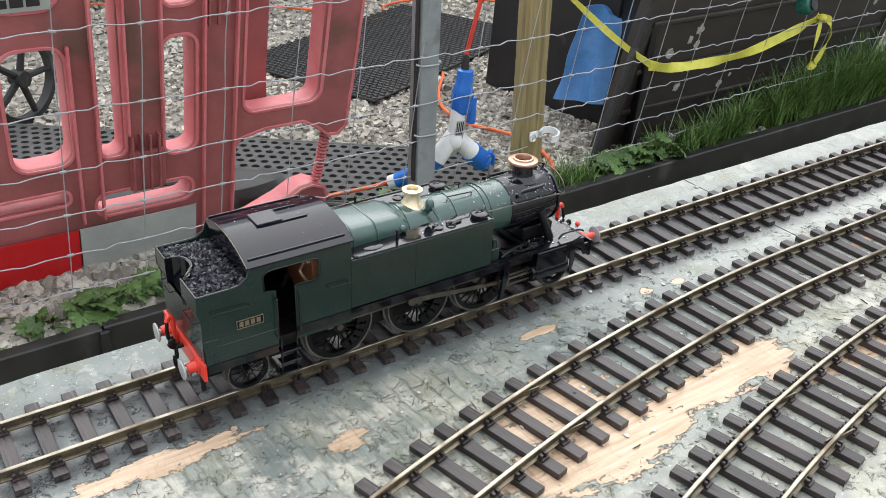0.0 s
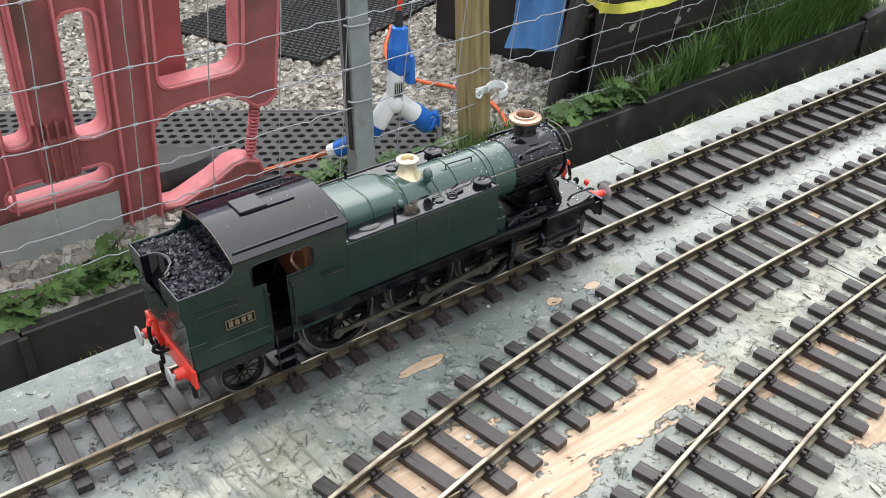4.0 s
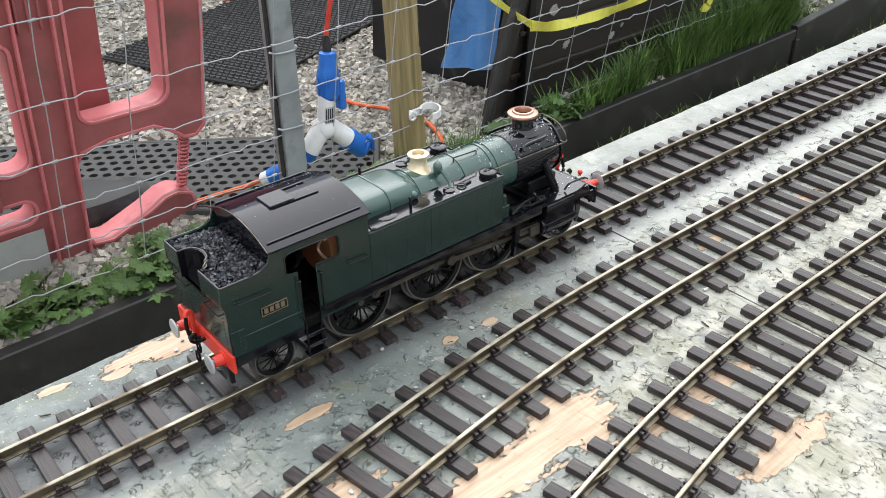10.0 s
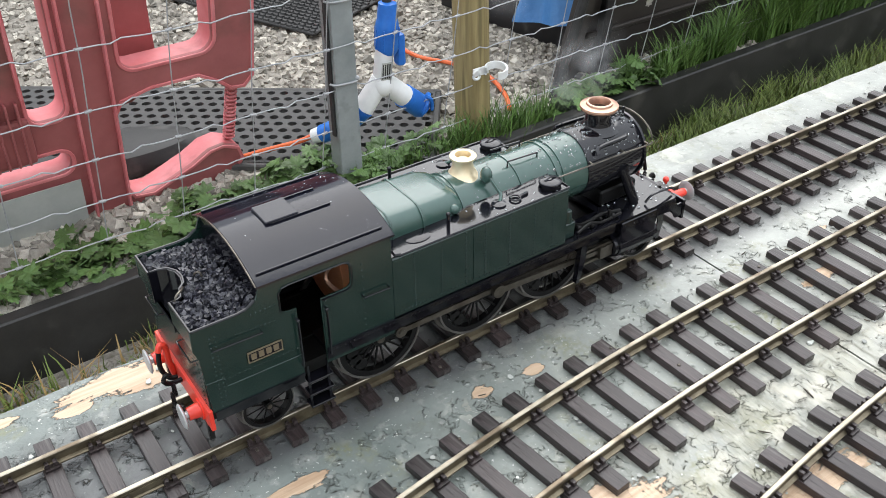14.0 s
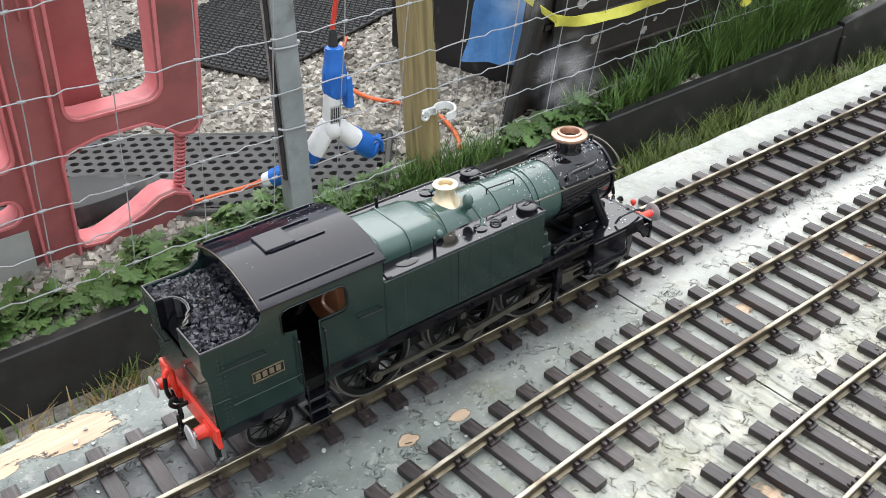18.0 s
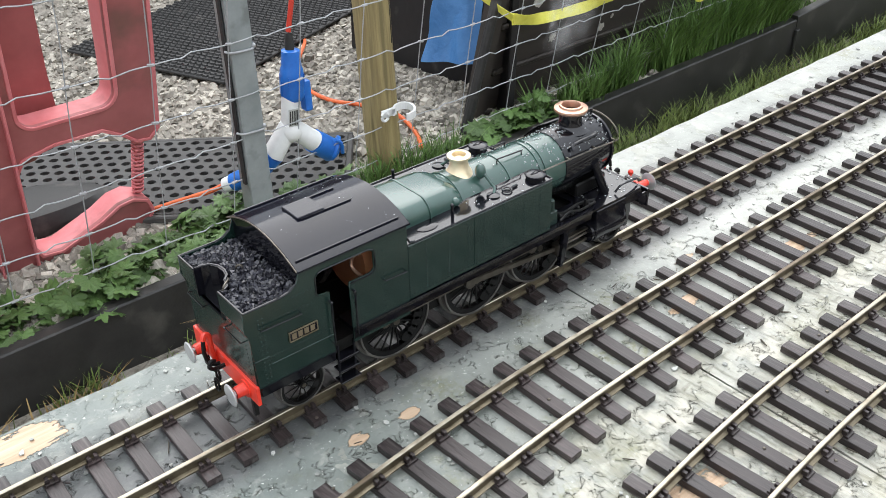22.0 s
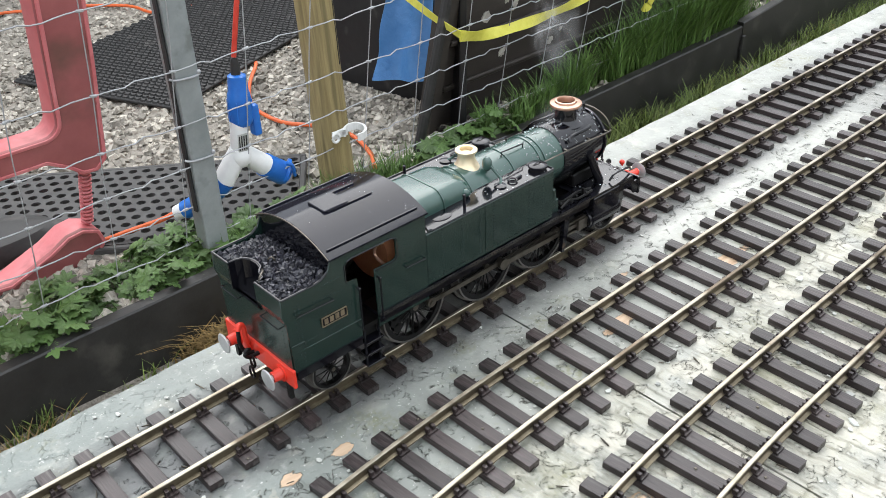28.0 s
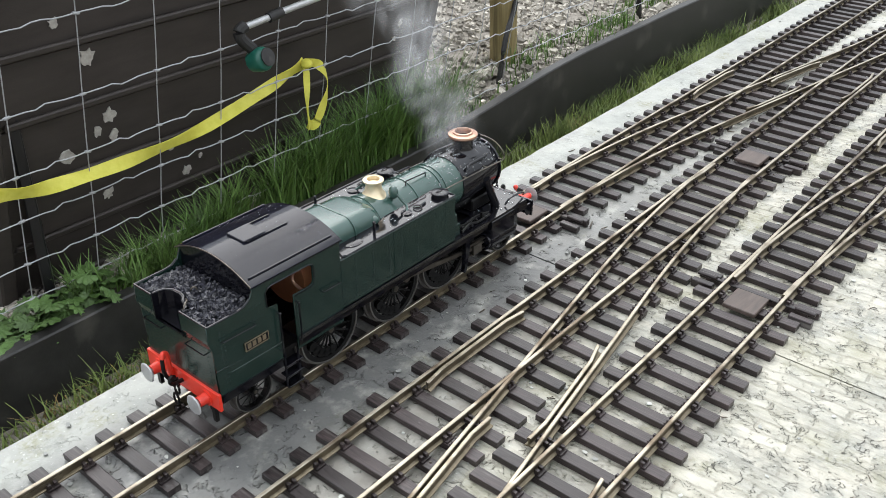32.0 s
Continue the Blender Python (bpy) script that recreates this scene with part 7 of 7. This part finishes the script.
# ---- grass and weeds ----
def blades(name, spots, material, label):
    """spots: x, y, z, spread, count, height, lean."""
    g = random.Random(len(name) + len(spots))
    vs, fs = [], []
    for x, y, z, sx, sy, count, h, bend in spots:
        for _ in range(count):
            bx, by = x + g.gauss(0, sx), y + g.gauss(0, sy)
            hh = h * g.uniform(0.45, 1.15)
            a = g.uniform(0, 6.28)
            dx, dy = math.cos(a) * bend * hh * g.uniform(0.2, 1), math.sin(a) * bend * hh * g.uniform(0.2, 1)
            w = g.uniform(0.0013, 0.0030)
            px, py = -math.sin(a) * w, math.cos(a) * w
            o = len(vs)
            for k in range(4):
                u = k / 3
                cx, cy, cz = bx + dx * u * u, by + dy * u * u, z + hh * (u - 0.18 * u * u * bend)
                q = (1 - u * 0.9)
                vs += [(cx - px * q, cy - py * q, cz), (cx + px * q, cy + py * q, cz)]
            fs += [(o, o + 1, o + 3, o + 2), (o + 2, o + 3, o + 5, o + 4), (o + 4, o + 5, o + 7, o + 6)]
    tagged(many(name, vs, fs, material), label, "grass", kind="stuff")


def grasses():
    g = random.Random(21)
    tall = []
    # tufts: middle, spread, how many clumps, height
    for mid, spread, clumps, h in ((1.72, 0.07, 12, 0.10), (1.90, 0.05, 8, 0.12), (2.12, 0.06, 11, 0.15), (2.32, 0.07, 15, 0.20), (2.50, 0.06, 12, 0.22), (2.20, 0.25, 9, 0.09)):
        for i in range(clumps):
            tall.append((g.gauss(mid, spread), g.uniform(0.968, 1.03), YARD + 0.01, 0.016, 0.010, 80, h * g.uniform(0.7, 1.25), 0.75))
    for i in range(14):
        tall.append((g.uniform(0.30, 0.80), g.uniform(0.965, 1.03), YARD, 0.02, 0.012, 16, g.uniform(0.03, 0.07), 0.7))
    for i in range(16):
        tall.append((g.uniform(1.02, 1.30), g.uniform(0.965, 1.01), YARD, 0.02, 0.012, 50, g.uniform(0.06, 0.12), 0.6))
    for i in range(10):
        tall.append((g.uniform(0.82, 1.0), g.uniform(0.965, 0.99), YARD, 0.02, 0.01, 26, g.uniform(0.05, 0.08), 0.6))
    for i in range(16):
        x = g.uniform(2.62, 3.9)
        tall.append((x, g.uniform(0.98, 1.10), YARD + climb(x), 0.04, 0.02, 46, g.uniform(0.03, 0.07), 0.7))
    blades("long_grass", tall, GRASS, "tufts of long green grass along the fence foot")
    low = []
    for i in range(330):
        x = g.uniform(0.0, 4.8) if i < 120 else g.uniform(1.25, 4.8)
        low.append((x, g.uniform(0.72, 0.925), LOW + 0.01, 0.03, 0.02, 60 if x > 1.2 else 34, g.uniform(0.03, 0.07) * (1.5 if x > 1.3 else 1.15), 0.8))
    blades("short_grass", low, SHORTGRASS, "short green grass strip below the black board")
    dry = []
    for i in range(46):
        x = g.uniform(1.2, 3.4)
        dry.append((x, g.uniform(0.80, 0.92), LOW + 0.01, 0.03, 0.018, 26, g.uniform(0.02, 0.06), 1.3))
    for i in range(7):
        dry.append((g.uniform(-0.1, 0.95), g.uniform(0.76, 0.92), LOW + 0.012, 0.03, 0.015, 34, g.uniform(0.04, 0.085), 1.2))
    for i in range(16):
        dry.append((g.gauss(0.715, 0.05), g.uniform(0.885, 0.922), LOW + 0.012, 0.022, 0.012, 60, g.uniform(0.05, 0.09), 1.4))
    blades("dry_grass", dry, DRYGRASS, "brown dead grass lying below the black board")


def leaf_mesh(seed, lobes=9):
    """A lobed, toothed leaf, cupped along its ribs."""
    g = random.Random(seed)
    bm = bmesh.new()
    c = bm.verts.new((0, 0, 0))
    rim, mid = [], []
    n = lobes * 4
    for i in range(n + 1):
        a = radians(-155 + 310 * i / n)
        k = i % 4
        r = (1.0, 0.86, 0.70, 0.88)[k] * (1 - 0.18 * abs(a) / 2.7) * g.uniform(0.93, 1.07)
        x, y = r * math.cos(a), r * math.sin(a)
        z = 0.10 * r * math.cos(a * lobes * 0.9) - 0.16 * r * r + (0.05 if k == 0 else -0.03)
        rim.append(bm.verts.new((x, y, z)))
        mid.append(bm.verts.new((x * 0.5, y * 0.5, 0.06 * (1 if k == 2 else -0.4))))
    for i in range(n):
        bm.faces.new((mid[i], rim[i], rim[i + 1], mid[i + 1]))
        bm.faces.new((c, mid[i], mid[i + 1]))
    me = bpy.data.meshes.new("leaf")
    bm.to_mesh(me)
    bm.free()
    for f in me.polygons:
        f.use_smooth = True
    me.materials.append(LEAF)
    return me


LEAVES = [leaf_mesh(k) for k in (1, 2, 3)]


def weed(x, y, z, size, count, seed):
    g = random.Random(seed)
    t = thing("weed_plant", "low leafy green weed with toothed lobed leaves", "weed", "weeds at the fence foot", at=(x, y, z))
    for i in range(count):
        a = g.uniform(0, 6.28)
        d = size * g.uniform(0.15, 1.0)
        h = size * g.uniform(0.25, 0.95) * (1.15 - 0.5 * d / size)
        p = Vector((d * math.cos(a), d * math.sin(a) * 0.7, h))
        bm = bmesh.new()
        tube(bm, [(p.x * 0.1, p.y * 0.1, 0), (p.x * 0.4, p.y * 0.4, h * 0.7), p], 0.0011, 4)
        part("stalk", bm, LEAF, t)
        leaf = mesh_object("leaf", LEAVES[g.randrange(3)], None, t)
        s = g.uniform(0.015, 0.033)
        leaf.matrix_local = Matrix.Translation(p) @ Euler((g.uniform(-0.5, 0.35) - 0.3, g.uniform(-0.3, 0.4), a + g.uniform(-0.5, 0.5))).to_matrix().to_4x4() @ Matrix.Diagonal((s, s, s, 1))


def weeds():
    g = random.Random(31)
    k = 0
    for x0, x1, n, y0, y1, sz in ((0.16, 0.42, 11, 0.975, 1.06, 0.055), (0.42, 0.80, 25, 0.965, 1.09, 0.058), (0.78, 1.02, 12, 0.965, 1.04, 0.058), (1.36, 1.68, 10, 0.965, 1.02, 0.07), (0.0, 0.16, 3, 0.98, 1.03, 0.05),
                                  (1.28, 1.40, 2, 0.97, 1.0, 0.04), (-0.25, 0.0, 4, 0.98, 1.05, 0.05)):
        for i in range(n):
            k += 1
            weed(g.uniform(x0, x1), g.uniform(y0, y1), YARD, sz * g.uniform(0.75, 1.25), 11, k)


wire_fence()
steel_post()
timber_post(1.128, 1.03, "pale green treated round timber fence post", 0.037, 1.15, (-2, 1))
insulator()
barrier()
barrier_base()
perforated_mat("weathered black rubber ring mat full of round holes", (1.157, 1.215), (-0.80, 0.60), 0.33, 1.62, 0.030, 0.0098, MATGREY)
ridged_mat()
splitter()
cables()
tape()
blue_bag()
dark_boards()
store()
nozzle()
cart_wheel()
far_things()
weeds()
grasses()
chippings()


# ---- steam ----
def steam_material():
    m, nt, b, N, K = nodes_of("steam")
    co = N("ShaderNodeTexCoord")
    ln = N("ShaderNodeVectorMath")
    ln.operation = "LENGTH"
    K(co.outputs["Object"], ln.inputs[0])
    fall = N("ShaderNodeMapRange")
    fall.interpolation_type = "SMOOTHSTEP"
    fall.inputs[1].default_value, fall.inputs[2].default_value, fall.inputs[3].default_value, fall.inputs[4].default_value = 0.1, 1.0, 1, 0
    K(ln.outputs["Value"], fall.inputs[0])
    no = N("ShaderNodeTexNoise")
    no.inputs["Scale"].default_value, no.inputs["Detail"].default_value = 2.2, 5
    K(co.outputs["Object"], no.inputs["Vector"])
    rg = N("ShaderNodeMapRange")
    rg.inputs[1].default_value, rg.inputs[2].default_value, rg.inputs[3].default_value, rg.inputs[4].default_value = 0.30, 0.80, 0.0, 0.5
    K(no.outputs[0], rg.inputs[0])
    mu = N("ShaderNodeMath")
    mu.operation = "MULTIPLY"
    K(fall.outputs[0], mu.inputs[0])
    K(rg.outputs[0], mu.inputs[1])
    tr = N("ShaderNodeBsdfTransparent")
    df = N("ShaderNodeBsdfDiffuse")
    df.inputs[0].default_value = (0.85, 0.86, 0.87, 1)
    tl = N("ShaderNodeBsdfTranslucent")
    tl.inputs[0].default_value = (0.85, 0.86, 0.87, 1)
    ad = N("ShaderNodeMixShader")
    K(df.outputs[0], ad.inputs[1])
    K(tl.outputs[0], ad.inputs[2])
    mx = N("ShaderNodeMixShader")
    K(mu.outputs[0], mx.inputs[0])
    K(tr.outputs[0], mx.inputs[1])
    K(ad.outputs[0], mx.inputs[2])
    nt.nodes.remove(b)
    K(mx.outputs[0], nt.nodes["Material Output"].inputs[0])
    return m


STEAM = steam_material()


def puff_mesh(seed):
    """A wisp: one bulging, wavy shell, longer than wide."""
    g = random.Random(seed)
    bm = bmesh.new()
    n, rn = 20, 8
    rows = []
    for j in range(rn + 1):
        r = j / rn
        ring = []
        for i in range(n):
            a = 2 * math.pi * i / n
            x, z = r * math.cos(a), r * math.sin(a)
            ring.append(bm.verts.new((x, 0.35 * (1 - r * r) + 0.3 * noise.noise(Vector((x * 2, z * 2, seed * 9.0))), z)))
        rows.append(ring)
    for a, c in zip(rows, rows[1:]):
        for i in range(n):
            bm.faces.new((a[i], a[(i + 1) % n], c[(i + 1) % n], c[i]))
    bmesh.ops.remove_doubles(bm, verts=bm.verts[:], dist=0.0005)
    me = bpy.data.meshes.new("wisp")
    bm.to_mesh(me)
    bm.free()
    for f in me.polygons:
        f.use_smooth = True
    me.materials.append(STEAM)
    return me


PUFFS = []


def steam_puffs():
    shapes = [puff_mesh(k) for k in range(6)]
    for k in range(52):
        t = thing("steam_puff", "thin white steam drifting from the chimney", "steam", "steam from the chimney", at=(0.43, 0.0, 0.083))
        b = mesh_object("wisp", shapes[k % 6], None, t)
        b.matrix_local = pose(0, 0, 0, 0, 0, -35) @ Matrix.Diagonal((0.025, 0.022, 0.034, 1))
        PUFFS.append(t)


steam_puffs()

# when steam leaves the chimney: start, seconds between wisps, how many, and the way it drifts in metres a second
BLOWS = ((13.0, 0.4, 6, (-0.01, 0.08, 0.085)), (16.2, 0.5, 5, (0.07, 0.07, 0.06)), (18.8, 0.6, 4, (0.10, 0.03, 0.05)), (21.4, 1.2, 3, (0.03, 0.05, 0.05)),
         (24.6, 0.8, 4, (-0.03, 0.06, 0.06)), (27.6, 0.4, 3, (0.0, 0.05, 0.09)),
         (28.45, 0.09, 9, (0.02, 0.07, 0.115)), (29.2, 0.05, 18, (-0.02, 0.05, 0.09)), (30.1, 0.055, 35, (-0.03, 0.05, 0.20)))


def steam_motion():
    """Each wisp waits lying in the smokebox, rises from the chimney, turns and drifts off, and is soon back for the next blow."""
    leave = []
    for t0, gap, n, v in BLOWS:
        leave += [(t0 + gap * i, v) for i in range(n)]
    g = random.Random(5)
    for k, t in enumerate(PUFFS):
        mine = [(a, v, g.uniform(-0.085, 0.075) * (1.0 if 29 < a < 30.1 else 0.45), g.uniform(-0.05, 0.06), g.uniform(0, 360)) for a, v in leave[k::len(PUFFS)]]
        rows = []
        for i in range(0, 481):
            tt = i / 15
            now = [m for m in mine if m[0] <= tt < m[0] + (1.05 if m[0] > 28.4 else 2.4)]
            if not now:
                if i % 15 == 0 or any(abs(tt - m[0]) < 0.15 or abs(tt - m[0] - (1.05 if m[0] > 28.4 else 2.4)) < 0.15 for m in mine):
                    rows.append((tt, pose(0.430 + travel(tt), 0, 0.0835, 0, 85, 0)))
                elif not i % 3:
                    rows.append((tt, pose(0.430 + travel(tt), 0, 0.0835, 0, 85, 0)))
                continue
            a, v, wx, wy, turn = now[-1]
            u = tt - a
            rise = 0.10 + v[2] * u + 0.05 * (1 - math.exp(-3 * u))
            rows.append((tt, pose(0.447 + travel(a) + (0.4 if 29 < a < 30.1 else 0.6 if a >= 30.1 else 0.85) * (travel(min(tt, a + 1.0)) - travel(a)) + (v[0] + wx) * u,
                                  (v[1] + wy) * u, rise, 10 * math.sin(turn + u), 80 - min(u, 0.4) * 180 + 25 * u * math.sin(turn), 30 * math.sin(turn * 2) * min(1, u * 2))))
        walk(t, rows)


# ---- what moves ----
def travel(t):
    """Metres run at t seconds, by a monotone curve through TRAVEL."""
    T = TRAVEL
    i = 0
    while i < len(T) - 2 and t > T[i + 1][0]:
        i += 1

    def slope(k):
        return (T[k + 1][1] - T[k][1]) / (T[k + 1][0] - T[k][0])

    def tangent(k):
        if k == 0 or k == len(T) - 1:
            return slope(min(k, len(T) - 2))
        a, c = slope(k - 1), slope(k)
        return 0.0 if a * c <= 0 else 2 * a * c / (a + c)
    (t0, s0), (t1, s1) = T[i], T[i + 1]
    h = t1 - t0
    u = (t - t0) / h
    m0, m1 = tangent(i) * h, tangent(i + 1) * h
    return s0 * (2 * u ** 3 - 3 * u * u + 1) + m0 * (u ** 3 - 2 * u * u + u) + s1 * (3 * u * u - 2 * u ** 3) + m1 * (u ** 3 - u * u)


START = travel(3.0)


def motions():
    times = [k / 15 for k in range(481)]
    run = [(t, travel(t)) for t in times]
    walk(loco, [(t, pose(OX + s, 0, OZ)) for t, s in run])
    for wheels, r in ((DRIVERS, DRIVER_R), (SMALL, SMALL_R)):
        for i, w in enumerate(wheels):
            x, z = w.location.x, w.location.z
            quarter = 90 * (i % 2)
            walk(w, [(t, pose(x, 0, z, 0, 56 + quarter + math.degrees((s - START) / r), 0)) for t, s in run])
    for side, crod, mrod, xhead in RODS:
        rows_c, rows_m, rows_x = [], [], []
        for t, s in run:
            a = radians(-56 - (90 if side > 0 else 0)) - (s - START) / DRIVER_R
            px, pz = THROW * math.cos(a), DRIVER_R + THROW * math.sin(a)
            rows_c.append((t, pose(px, 0, pz)))
            dz = 0.0232 - pz
            dx = math.sqrt(0.082 ** 2 - dz * dz)
            rows_m.append((t, pose(0.3385 - OX + px, 0, pz, 0, -math.degrees(math.atan2(dz, dx)), 0)))
            rows_x.append((t, pose(0.3385 - OX + px + dx, 0, 0.0232)))
        walk(crod, rows_c)
        walk(mrod, rows_m)
        walk(xhead, rows_x)
    steam_motion()


motions()
